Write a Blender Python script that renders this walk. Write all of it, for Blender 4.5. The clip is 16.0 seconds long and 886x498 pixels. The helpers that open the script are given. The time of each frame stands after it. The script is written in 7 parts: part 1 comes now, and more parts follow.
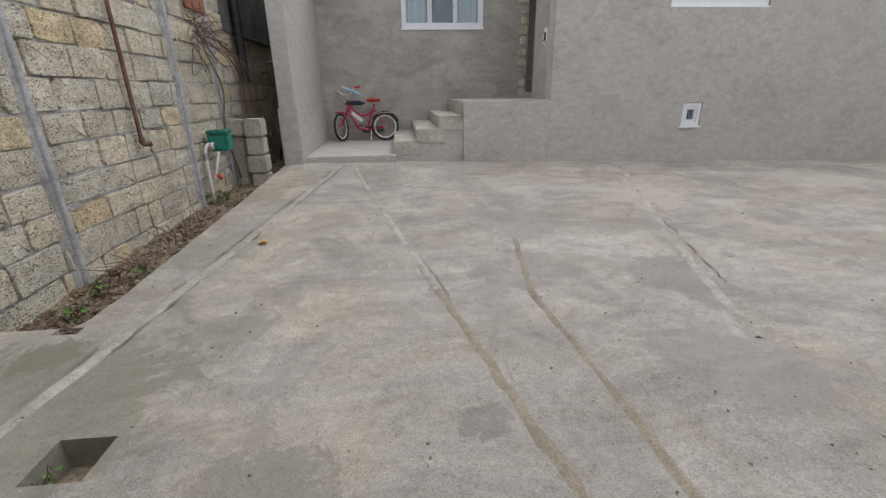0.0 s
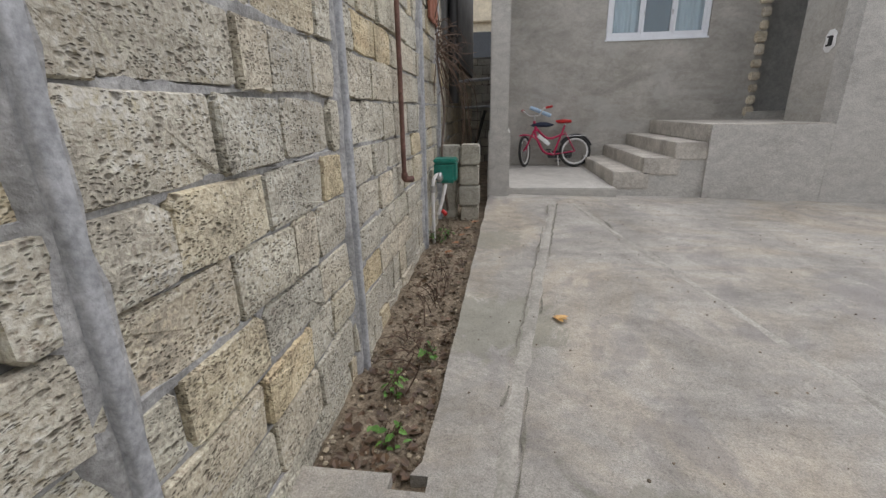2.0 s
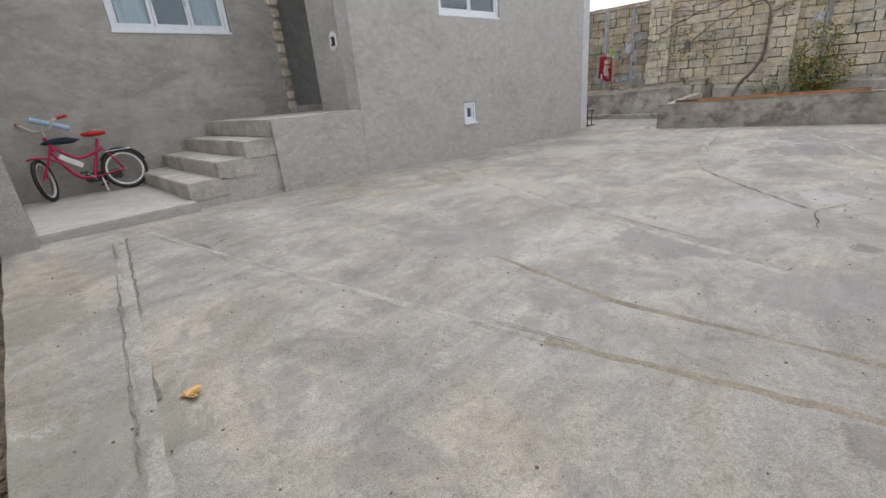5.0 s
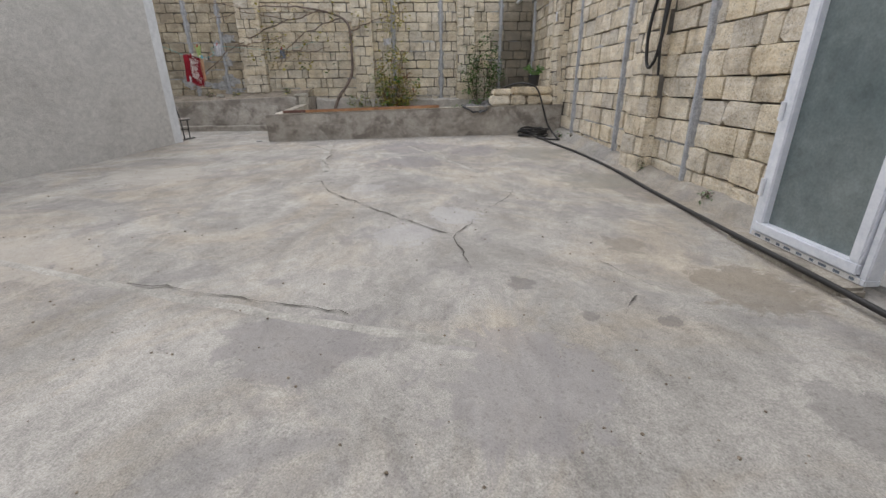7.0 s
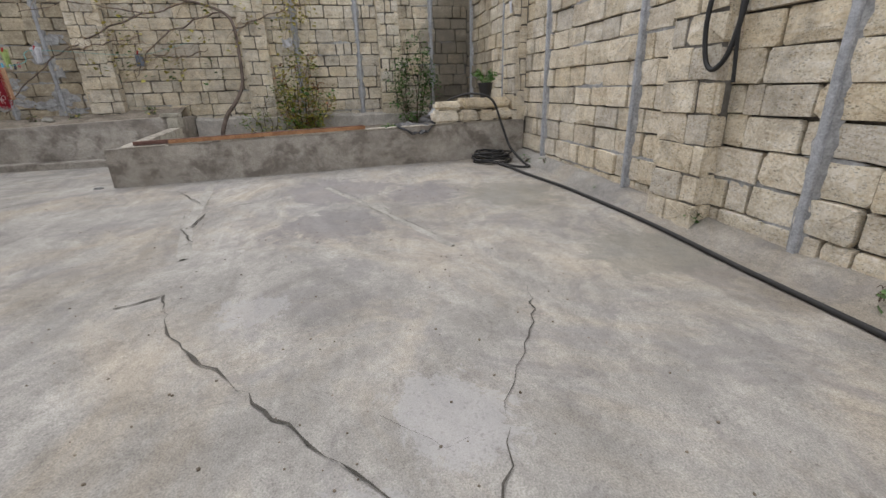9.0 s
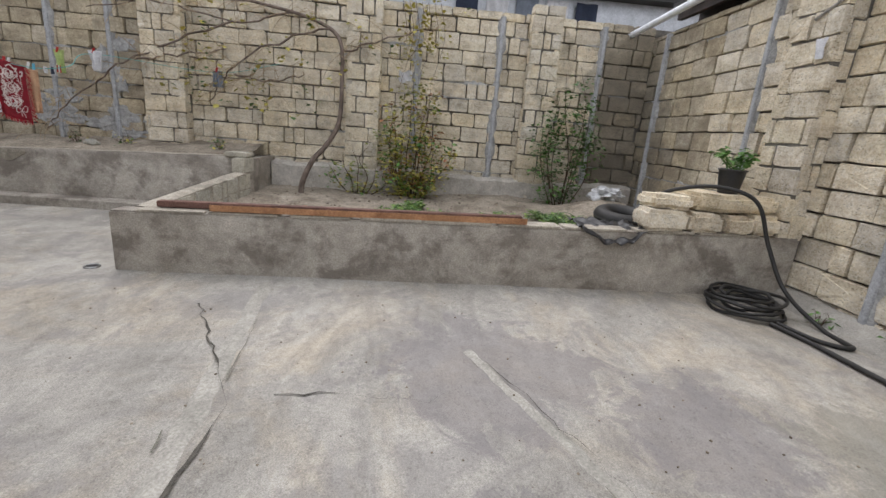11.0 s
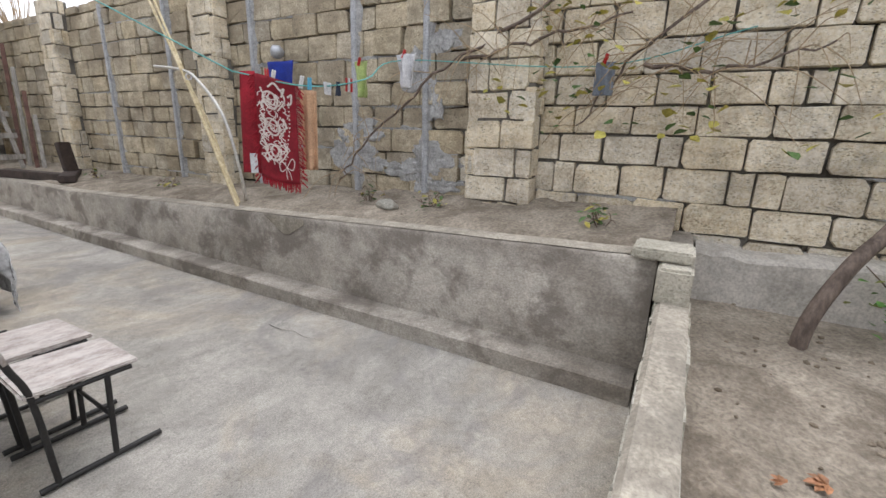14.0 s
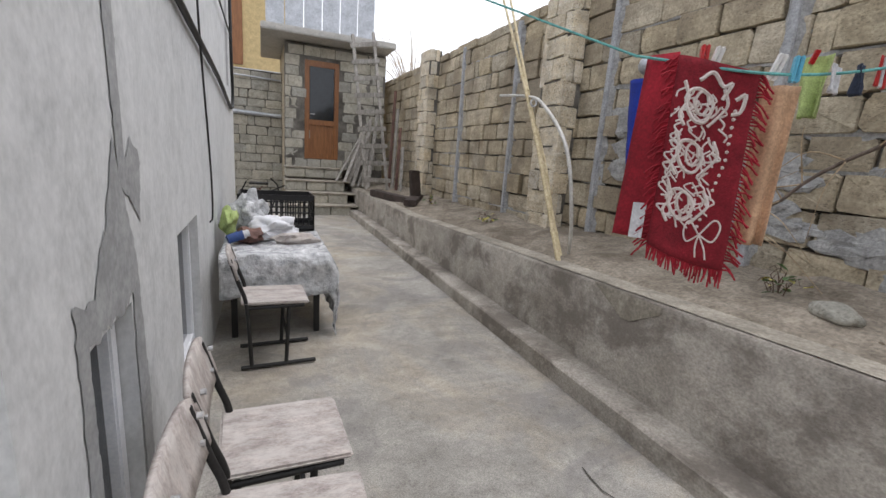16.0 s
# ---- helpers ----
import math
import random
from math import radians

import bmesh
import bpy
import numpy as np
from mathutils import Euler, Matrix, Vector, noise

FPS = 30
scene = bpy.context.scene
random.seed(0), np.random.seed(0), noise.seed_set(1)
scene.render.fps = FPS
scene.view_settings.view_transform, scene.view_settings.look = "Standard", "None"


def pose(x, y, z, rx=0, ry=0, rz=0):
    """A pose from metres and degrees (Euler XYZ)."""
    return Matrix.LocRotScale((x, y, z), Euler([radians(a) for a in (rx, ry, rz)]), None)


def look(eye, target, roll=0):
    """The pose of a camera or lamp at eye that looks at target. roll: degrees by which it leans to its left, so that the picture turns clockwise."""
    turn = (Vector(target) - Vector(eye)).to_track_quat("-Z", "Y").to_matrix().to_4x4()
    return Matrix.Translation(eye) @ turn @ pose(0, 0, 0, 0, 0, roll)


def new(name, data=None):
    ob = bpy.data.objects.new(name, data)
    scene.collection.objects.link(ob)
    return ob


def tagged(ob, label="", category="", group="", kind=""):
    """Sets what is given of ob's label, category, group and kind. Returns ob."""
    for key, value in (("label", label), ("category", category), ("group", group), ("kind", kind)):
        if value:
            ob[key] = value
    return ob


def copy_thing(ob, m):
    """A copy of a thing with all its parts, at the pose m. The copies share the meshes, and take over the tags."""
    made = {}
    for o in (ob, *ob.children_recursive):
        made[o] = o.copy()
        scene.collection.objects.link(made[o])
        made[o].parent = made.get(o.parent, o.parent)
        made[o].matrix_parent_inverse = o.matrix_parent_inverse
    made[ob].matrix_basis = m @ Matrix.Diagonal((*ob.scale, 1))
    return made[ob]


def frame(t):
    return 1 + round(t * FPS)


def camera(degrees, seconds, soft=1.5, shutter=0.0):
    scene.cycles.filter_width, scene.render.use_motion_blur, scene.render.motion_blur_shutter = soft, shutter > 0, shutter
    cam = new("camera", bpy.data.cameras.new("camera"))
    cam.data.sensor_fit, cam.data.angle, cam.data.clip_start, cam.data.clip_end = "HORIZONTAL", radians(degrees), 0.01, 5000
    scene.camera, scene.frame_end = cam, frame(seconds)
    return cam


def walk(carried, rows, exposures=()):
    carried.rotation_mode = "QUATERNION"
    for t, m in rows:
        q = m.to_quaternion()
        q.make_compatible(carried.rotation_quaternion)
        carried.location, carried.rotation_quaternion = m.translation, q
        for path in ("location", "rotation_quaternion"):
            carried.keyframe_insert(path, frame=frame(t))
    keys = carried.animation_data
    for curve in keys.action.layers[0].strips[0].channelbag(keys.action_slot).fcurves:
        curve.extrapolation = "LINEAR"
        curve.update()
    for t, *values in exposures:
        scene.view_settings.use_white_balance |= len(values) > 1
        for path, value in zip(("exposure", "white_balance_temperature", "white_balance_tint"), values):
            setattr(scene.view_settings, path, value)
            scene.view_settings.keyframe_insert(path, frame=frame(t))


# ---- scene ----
cam = camera(91.6, 16.0)
PATH = [
    (0, (0.246, -0.309, 1.241), (0.418, 1.561, 0.552), -0.9),
    (0.5, (-0.221, -0.118, 1.242), (-0.43, 1.745, 0.547), -0.2),
    (1, (-0.672, 0.14, 1.277), (-0.993, 1.993, 0.598), 1.1),
    (1.5, (-1.076, 0.415, 1.309), (-1.399, 2.283, 0.674), -0.1),
    (2, (-1.358, 0.783, 1.307), (-1.613, 2.671, 0.696), -1.1),
    (2.5, (-1.532, 1.049, 1.339), (-1.6, 2.966, 0.773), -0.6),
    (3, (-1.631, 1.21, 1.348), (-1.554, 3.132, 0.8), -0.2),
    (3.5, (-1.62, 1.258, 1.329), (-1.492, 3.175, 0.774), -0.6),
    (4, (-1.559, 1.255, 1.332), (-1.185, 3.135, 0.76), -2.4),
    (4.5, (-1.447, 1.239, 1.331), (-0.582, 2.93, 0.704), -3.5),
    (5, (-1.25, 1.248, 1.271), (0.052, 2.597, 0.574), -5.1),
    (5.2, (-1.141, 1.301, 1.231), (0.278, 2.518, 0.52), -5.6),
    (7.3, (0.722, 1.698, 1.103), (2.584, 1.54, 0.392), 0.2),
    (7.5, (0.921, 1.697, 1.112), (2.781, 1.489, 0.406), 0.4),
    (8, (1.47, 1.715, 1.153), (3.3, 1.313, 0.454), -0.5),
    (8.2, (1.716, 1.683, 1.126), (3.543, 1.269, 0.425), -2.1),
    (10.3, (4.863, 2.137, 1.285), (6.723, 1.858, 0.607), 1.2),
    (10.5, (5.184, 2.197, 1.29), (7.067, 1.968, 0.657), 1.2),
    (11, (5.89, 2.453, 1.337), (7.816, 2.321, 0.815), 4.8),
    (11.5, (6.629, 2.692, 1.348), (8.553, 2.628, 0.807), 2.2),
    (12, (7.308, 3.004, 1.374), (9.23, 3.101, 0.827), 3.9),
    (12.5, (7.921, 3.324, 1.413), (9.832, 3.514, 0.854), 3.0),
    (13, (8.52, 3.769, 1.442), (10.391, 4.24, 0.913), 4.7),
    (13.5, (8.886, 4.3, 1.472), (10.72, 4.906, 0.95), 3.8),
    (14, (9.35, 4.823, 1.427), (11.035, 5.764, 0.9), 1.7),
    (14.5, (9.535, 5.417, 1.433), (11.06, 6.591, 0.888), 2.4),
    (15, (9.775, 5.786, 1.412), (10.996, 7.286, 0.904), 1.8),
    (15.5, (9.928, 5.952, 1.413), (10.805, 7.697, 0.977), 2.9),
    (16, (9.933, 6.033, 1.369), (10.704, 7.831, 0.951), 4.2),
]
walk(cam, [(t, look(eye, target, roll)) for t, eye, target, roll in PATH],
     exposures=[(0, 0.20, 6550, 14), (1.2, 0.20, 6500, 14), (3, 0.33, 6490, 14), (5, 0.34, 6370, 14), (8, 0.25, 6480, 14), (10.5, 0.36, 6480, 14), (12.5, 0.76, 6530, 14), (13.5, 0.86, 6480, 14), (14.5, 0.66, 6400, 14), (16, 0.50, 6450, 14)])


# ---- light: an overcast sky and a very soft sun ----
world = bpy.data.worlds.new("sky")
scene.world = world
world.use_nodes = True
wn = world.node_tree
sky = wn.nodes.new("ShaderNodeTexSky")
sky.sky_type = "NISHITA"
sky.sun_disc = False
sky.sun_elevation, sky.sun_rotation = radians(62), radians(60)
sky.air_density, sky.dust_density = 1.0, 4.0
pale = wn.nodes.new("ShaderNodeHueSaturation")
pale.inputs["Saturation"].default_value = 0.25
wn.links.new(sky.outputs[0], pale.inputs["Color"])
cloud = wn.nodes.new("ShaderNodeMix")
cloud.data_type = "RGBA"
cloud.inputs[0].default_value = 0.72
cloud.inputs[7].default_value = (5.05, 5.3, 5.6, 1)
wn.links.new(pale.outputs[0], cloud.inputs[6])
wn.links.new(cloud.outputs[2], wn.nodes["Background"].inputs[0])
wn.nodes["Background"].inputs[1].default_value = 0.2
sun = new("sun", bpy.data.lights.new("sun", "SUN"))
sun.data.energy, sun.data.angle, sun.data.color = 0.5, radians(40), (1.0, 0.97, 0.93)
sun.matrix_world = look((0, 0, 10), (-2.2, 0.4, 3))


# ---- materials ----
def material(name, dark, light, rough=0.85, scale=3.0, fine=60.0, bump=0.3, dist=0.01, metal=0.0, spread=None, stain=None,
             stain_scale=1.2, stain_amount=0.5, pits=0.0, pit_scale=45.0, island=False, piece=False, stretch=(1, 1, 1), grain=0.5,
             stain_edge=(0.55, 0.70), spots=(), swirl=0.0, strata=0.0, streak=0.0, streak_turn=0.0, tint=None):
    """Two scales of variation between two colours, stains of a third, fine relief, pits; piece or island vary whole pieces."""
    m = bpy.data.materials.new(name)
    m.use_nodes = True
    n, l = m.node_tree.nodes, m.node_tree.links
    bsdf = n["Principled BSDF"]
    bsdf.inputs["Roughness"].default_value, bsdf.inputs["Metallic"].default_value = rough, metal
    geo = n.new("ShaderNodeNewGeometry")
    mapping = n.new("ShaderNodeMapping")
    mapping.inputs["Scale"].default_value = stretch
    l.new(geo.outputs["Position"], mapping.inputs[0])

    def tex(s, detail=4, roughness=0.6):
        t = n.new("ShaderNodeTexNoise")
        t.inputs["Scale"].default_value, t.inputs["Detail"].default_value, t.inputs["Roughness"].default_value = s, detail, roughness
        t.inputs["Distortion"].default_value = swirl if s < 20 else 0.0
        l.new(mapping.outputs[0], t.inputs["Vector"])
        return t.outputs["Fac"]

    def ramp(fac, a, b, c0=(0, 0, 0), c1=(1, 1, 1)):
        r = n.new("ShaderNodeValToRGB")
        r.color_ramp.elements[0].position, r.color_ramp.elements[1].position = a, b
        r.color_ramp.elements[0].color, r.color_ramp.elements[1].color = (*c0, 1), (*c1, 1)
        l.new(fac, r.inputs[0])
        return r.outputs[0]

    def mix(fac, a, b, mode="MIX"):
        x = n.new("ShaderNodeMix")
        x.data_type, x.blend_type = "RGBA", mode
        for k, v in ((0, fac), (6, a), (7, b)):
            if isinstance(v, (int, float)):
                x.inputs[k].default_value = v
            elif isinstance(v, tuple):
                x.inputs[k].default_value = (*v, 1)
            else:
                l.new(v, x.inputs[k])
        return x.outputs[2]

    big, small = tex(scale), tex(fine, 3)
    col = mix(ramp(big, 0.32, 0.68), dark, light)
    mid = tex((scale * fine) ** 0.5, 5, 0.65)
    col = mix(0.7, col, ramp(mid, 0.30, 0.70, (0.40, 0.40, 0.40), (0.62, 0.62, 0.62)), "OVERLAY")
    col = mix(grain, col, ramp(small, 0.30, 0.70, (0.26, 0.26, 0.26), (0.76, 0.76, 0.76)), "OVERLAY")
    if piece or island:
        if piece:
            src = n.new("ShaderNodeObjectInfo").outputs["Random"]
        else:
            src = geo.outputs["Random Per Island"]
        tone = n.new("ShaderNodeValToRGB")
        while len(tone.color_ramp.elements) < len(spread):
            tone.color_ramp.elements.new(0.5)
        for k, c in enumerate(spread):
            tone.color_ramp.elements[k].position = k / (len(spread) - 1)
        for k, c in enumerate(spread):
            tone.color_ramp.elements[k].color = (*c, 1)
        l.new(src, tone.inputs[0])
        col = mix(0.85, col, tone.outputs[0], "MULTIPLY")
    layer = None
    if strata:
        flat = n.new("ShaderNodeMapping")
        flat.inputs["Scale"].default_value = (1.6, 1.6, 22.0)
        l.new(geo.outputs["Position"], flat.inputs[0])
        layer = n.new("ShaderNodeTexNoise")
        layer.inputs["Scale"].default_value, layer.inputs["Detail"].default_value, layer.inputs["Distortion"].default_value = 1.0, 5, 0.6
        l.new(flat.outputs[0], layer.inputs["Vector"])
        layer = layer.outputs["Fac"]
        col = mix(strata, col, ramp(layer, 0.30, 0.68, (0.28, 0.28, 0.28), (0.66, 0.66, 0.66)), "OVERLAY")
    if streak:
        sweep = n.new("ShaderNodeMapping")
        sweep.inputs["Rotation"].default_value = (0, 0, radians(streak_turn))
        sweep.inputs["Scale"].default_value = (0.9, 2.4, 1.0)
        l.new(geo.outputs["Position"], sweep.inputs[0])
        brush = n.new("ShaderNodeTexNoise")
        brush.inputs["Scale"].default_value, brush.inputs["Detail"].default_value, brush.inputs["Roughness"].default_value, brush.inputs["Distortion"].default_value = 1.0, 9, 0.64, 2.4
        l.new(sweep.outputs[0], brush.inputs["Vector"])
        col = mix(streak, col, ramp(brush.outputs["Fac"], 0.32, 0.66, (0.27, 0.27, 0.27), (0.70, 0.70, 0.70)), "OVERLAY")
    if tint:
        col = mix(ramp(tex(0.55, 6, 0.72), 0.46, 0.62, (0, 0, 0), (0.7, 0.7, 0.7)), col, mix(1.0, col, tint, "MULTIPLY"))
    if stain:
        col = mix(ramp(tex(stain_scale, 6, 0.7), *stain_edge, (0, 0, 0), (stain_amount,) * 3), col, stain)
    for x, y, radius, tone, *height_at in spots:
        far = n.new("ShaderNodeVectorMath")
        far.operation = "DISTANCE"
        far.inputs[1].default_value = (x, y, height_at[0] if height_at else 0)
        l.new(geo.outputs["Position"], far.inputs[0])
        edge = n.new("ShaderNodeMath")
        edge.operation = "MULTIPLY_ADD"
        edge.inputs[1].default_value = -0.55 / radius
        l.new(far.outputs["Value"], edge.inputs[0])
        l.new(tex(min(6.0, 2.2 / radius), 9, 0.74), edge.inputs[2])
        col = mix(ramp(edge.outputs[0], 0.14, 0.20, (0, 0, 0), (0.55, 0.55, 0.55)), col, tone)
    height = small
    if pits:
        jitter = n.new("ShaderNodeTexNoise")
        jitter.inputs["Scale"].default_value, jitter.inputs["Detail"].default_value = 30.0, 3
        l.new(mapping.outputs[0], jitter.inputs["Vector"])
        bend = n.new("ShaderNodeVectorMath")
        bend.operation = "MULTIPLY_ADD"
        bend.inputs[1].default_value = (0.03, 0.03, 0.02)
        l.new(jitter.outputs["Color"], bend.inputs[0])
        l.new(mapping.outputs[0], bend.inputs[2])
        warp = n.new("ShaderNodeMapping")
        warp.inputs["Scale"].default_value = (0.6, 0.6, 1.35) if strata else (1, 1, 1)
        l.new(bend.outputs[0], warp.inputs[0])

        def cells(size, a, b):
            v = n.new("ShaderNodeTexVoronoi")
            v.inputs["Scale"].default_value = size
            l.new(warp.outputs[0], v.inputs["Vector"])
            return ramp(v.outputs["Distance"], a, b)

        hole = mix(ramp(tex(9.0, 3), 0.38, 0.58), (1.0, 1.0, 1.0), cells(pit_scale, 0.16, 0.36))
        hole = mix(1.0, hole, mix(ramp(tex(14.0, 2), 0.42, 0.55), (1.0, 1.0, 1.0), cells(pit_scale * 2.6, 0.12, 0.42)), "MULTIPLY")
        col = mix(pits, col, mix(1.0, col, ramp(hole, 0.0, 1.0, (0.20, 0.188, 0.17), (1, 1, 1)), "MULTIPLY"))
        height = mix(0.5, small, hole)
    if layer is not None:
        height = mix(0.35, height, layer)
    l.new(col, bsdf.inputs["Base Color"])
    if bump:
        b = n.new("ShaderNodeBump")
        b.inputs["Strength"].default_value, b.inputs["Distance"].default_value = bump, dist
        l.new(height, b.inputs["Height"])
        l.new(b.outputs[0], bsdf.inputs["Normal"])
    return m


def plain(name, colour, rough=0.5, metal=0.0, bump=0.08, fine=120.0, vary=0.25):
    d = tuple(c * (1 - vary) for c in colour)
    return material(name, d, colour, rough, 6.0, fine, bump, 0.003, metal)


WARM = ((0.70, 0.70, 0.70), (1.0, 0.99, 0.95), (0.90, 0.86, 0.76), (1.08, 1.05, 0.98), (0.80, 0.78, 0.74), (1.0, 0.93, 0.78), (0.95, 0.94, 0.92))
PITTED = ((0.76, 0.79, 0.80), (0.96, 0.97, 0.94), (0.86, 0.87, 0.86), (1.04, 0.92, 0.66), (0.92, 0.95, 0.93), (1.03, 1.0, 0.93), (0.80, 0.82, 0.82))
M = {}
M["concrete"] = material("yard concrete", (0.245, 0.232, 0.208), (0.375, 0.357, 0.322), 0.88, 1.0, 150, 0.55, 0.006, stain=(0.19, 0.18, 0.178), stain_scale=1.3, stain_amount=0.45, pits=0.22, pit_scale=34.0, grain=0.58, swirl=1.2, streak=0.33, streak_turn=-28, tint=(1.12, 1.02, 0.88), stain_edge=(0.53, 0.62),
                        spots=[(8.1, 2.0, 1.0, (0.19, 0.175, 0.18)), (6.7, 2.0, 0.75, (0.17, 0.16, 0.165)), (7.6, 1.0, 0.7, (0.19, 0.175, 0.18)), (2.55, -0.1, 0.5, (0.19, 0.16, 0.12)), (7.3, 0.0, 0.9, (0.205, 0.20, 0.17)), (5.4, -0.3, 0.7, (0.21, 0.205, 0.175)), (3.3, 0.3, 0.25, (0.20, 0.18, 0.15)), (3.6, 1.9, 0.4, (0.37, 0.36, 0.35)), (5.2, 2.4, 0.3, (0.38, 0.37, 0.36)), (2.23, 0.53, 0.09, (0.13, 0.12, 0.115)), (2.68, 1.18, 0.14, (0.15, 0.14, 0.135)), (2.3, 0.9, 0.08, (0.14, 0.13, 0.125)),
                               (0.53, 1.05, 0.17, (0.16, 0.145, 0.13)), (1.8, 1.3, 0.6, (0.245, 0.23, 0.225)), (2.1, 2.3, 0.5, (0.22, 0.205, 0.20)), (-1.6, 1.75, 0.24, (0.13, 0.12, 0.09)), (-1.35, 3.2, 0.6, (0.215, 0.215, 0.165)), (-1.5, 1.2, 1.2, (0.165, 0.165, 0.12)), (-0.9, 0.3, 0.8, (0.18, 0.178, 0.135)), (-0.3, 0.7, 0.5, (0.19, 0.185, 0.15)), (-1.45, 4.8, 0.5, (0.22, 0.215, 0.17)), (-0.75, 1.9, 0.35, (0.22, 0.215, 0.175)), (1.55, 0.15, 0.3, (0.185, 0.175, 0.165)), (1.3, 3.6, 0.8, (0.24, 0.225, 0.215)), (4.1, 1.5, 0.4, (0.42, 0.41, 0.40)), (3.0, 4.5, 0.9, (0.42, 0.385, 0.33)), (6.0, 5.2, 1.0, (0.42, 0.39, 0.34))])
M["strip"] = material("joint mortar", (0.25, 0.24, 0.21), (0.40, 0.38, 0.34), 0.9, 4, 80, 0.4, 0.006)
M["crack"] = material("crack dirt", (0.05, 0.047, 0.04), (0.10, 0.09, 0.075), 1.0, 5, 80, 0.3)
M["joint_dirt"] = material("joint dirt", (0.13, 0.125, 0.10), (0.22, 0.21, 0.175), 1.0, 5, 80, 0.3)
M["mud"] = material("dried mud", (0.20, 0.175, 0.135), (0.29, 0.255, 0.20), 0.95, 4, 90, 0.3, 0.004)
M["render"] = material("cement render", (0.312, 0.296, 0.264), (0.445, 0.422, 0.38), 0.88, 1.3, 90, 0.2, 0.004, stain=(0.47, 0.46, 0.43), stain_scale=1.0, stain_amount=0.5, swirl=0.8, grain=0.35, tint=(0.82, 0.82, 0.80), stain_edge=(0.5, 0.66), stretch=(1, 1, 1.6))
M["render_pale"] = material("pale cement render", (0.38, 0.366, 0.336), (0.52, 0.503, 0.467), 0.88, 1.1, 70, 0.18, 0.004, stain=(0.27, 0.262, 0.24), stain_scale=1.1, stain_amount=0.5, stain_edge=(0.48, 0.66), stretch=(1, 1, 1.5), swirl=0.6)
M["alley_render"] = material("pale grey wall render", (0.50, 0.51, 0.51), (0.62, 0.63, 0.63), 0.85, 1.6, 60, 0.12, 0.004, stain=(0.28, 0.29, 0.29), stain_scale=1.6, stain_amount=0.25, stretch=(1, 1, 0.7), grain=0.25)
M["planter"] = material("damp cement wall", (0.255, 0.228, 0.194), (0.465, 0.428, 0.372), 0.85, 1.9, 70, 0.4, 0.008, stain=(0.14, 0.118, 0.097), stain_scale=2.1, stain_amount=0.72, stretch=(1, 1, 1.25), stain_edge=(0.49, 0.60), grain=0.5, swirl=0.25, pits=0.08, pit_scale=26, tint=(0.74, 0.71, 0.68))
M["cap"] = material("worn cement top", (0.28, 0.252, 0.205), (0.43, 0.39, 0.325), 0.9, 4, 60, 0.4, 0.006, stain=(0.20, 0.18, 0.15), stain_scale=3.2, stain_amount=0.6, stain_edge=(0.5, 0.6), grain=0.5, swirl=0.5, pits=0.25, pit_scale=34)
# The spots put the darkness of the south-east wall corner into the stone's colour.
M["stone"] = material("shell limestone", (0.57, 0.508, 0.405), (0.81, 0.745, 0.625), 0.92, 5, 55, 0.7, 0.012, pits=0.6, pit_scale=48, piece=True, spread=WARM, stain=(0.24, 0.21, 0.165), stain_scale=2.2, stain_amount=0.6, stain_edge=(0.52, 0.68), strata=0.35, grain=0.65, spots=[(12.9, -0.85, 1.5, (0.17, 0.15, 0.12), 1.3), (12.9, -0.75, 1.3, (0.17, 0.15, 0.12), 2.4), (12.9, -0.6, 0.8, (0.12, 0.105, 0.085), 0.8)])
M["stone_pitted"] = material("pitted shell limestone", (0.44, 0.405, 0.335), (0.69, 0.645, 0.545), 0.92, 6, 75, 1.0, 0.018, pits=0.85, pit_scale=42, piece=True, spread=PITTED, stain=(0.19, 0.175, 0.145), stain_scale=1.5, stain_amount=0.55, stain_edge=(0.50, 0.66), strata=0.45, grain=0.85)
# Carries the same three corner-darkening colour spots as the stone above.
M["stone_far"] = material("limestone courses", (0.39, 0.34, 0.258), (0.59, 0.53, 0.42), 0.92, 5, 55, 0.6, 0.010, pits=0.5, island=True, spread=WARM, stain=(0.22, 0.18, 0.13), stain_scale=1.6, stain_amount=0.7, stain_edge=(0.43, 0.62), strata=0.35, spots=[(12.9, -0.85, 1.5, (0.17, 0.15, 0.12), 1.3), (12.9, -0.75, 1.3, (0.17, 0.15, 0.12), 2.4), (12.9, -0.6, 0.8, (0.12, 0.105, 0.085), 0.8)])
M["stone_grey"] = material("grey limestone", (0.38, 0.36, 0.30), (0.56, 0.53, 0.46), 0.92, 5, 55, 0.5, 0.010, pits=0.4, piece=True, spread=((0.72, 0.74, 0.76), (1.0, 0.98, 0.93)), stain=(0.25, 0.24, 0.20), stain_scale=2.5, stain_amount=0.5)
M["step"] = material("worn step cement", (0.36, 0.335, 0.295), (0.52, 0.488, 0.435), 0.9, 4, 60, 0.35, 0.006, stain=(0.25, 0.23, 0.20), stain_scale=3.2, stain_amount=0.5, stain_edge=(0.5, 0.62), grain=0.45)
# Mortar coloured extra dark: the shade in the gaps between blocks is painted in.
M["mortar"] = material("wall mortar with gap shade", (0.075, 0.068, 0.058), (0.22, 0.205, 0.18), 0.95, 3.5, 50, 0.7, 0.012)
M["post"] = material("cement smeared steel", (0.30, 0.31, 0.32), (0.46, 0.47, 0.49), 0.7, 7, 70, 0.4, 0.006, metal=0.15)
M["smear"] = material("mortar smear", (0.25, 0.25, 0.245), (0.43, 0.43, 0.425), 0.9, 8, 55, 0.8, 0.012, strata=0.3)
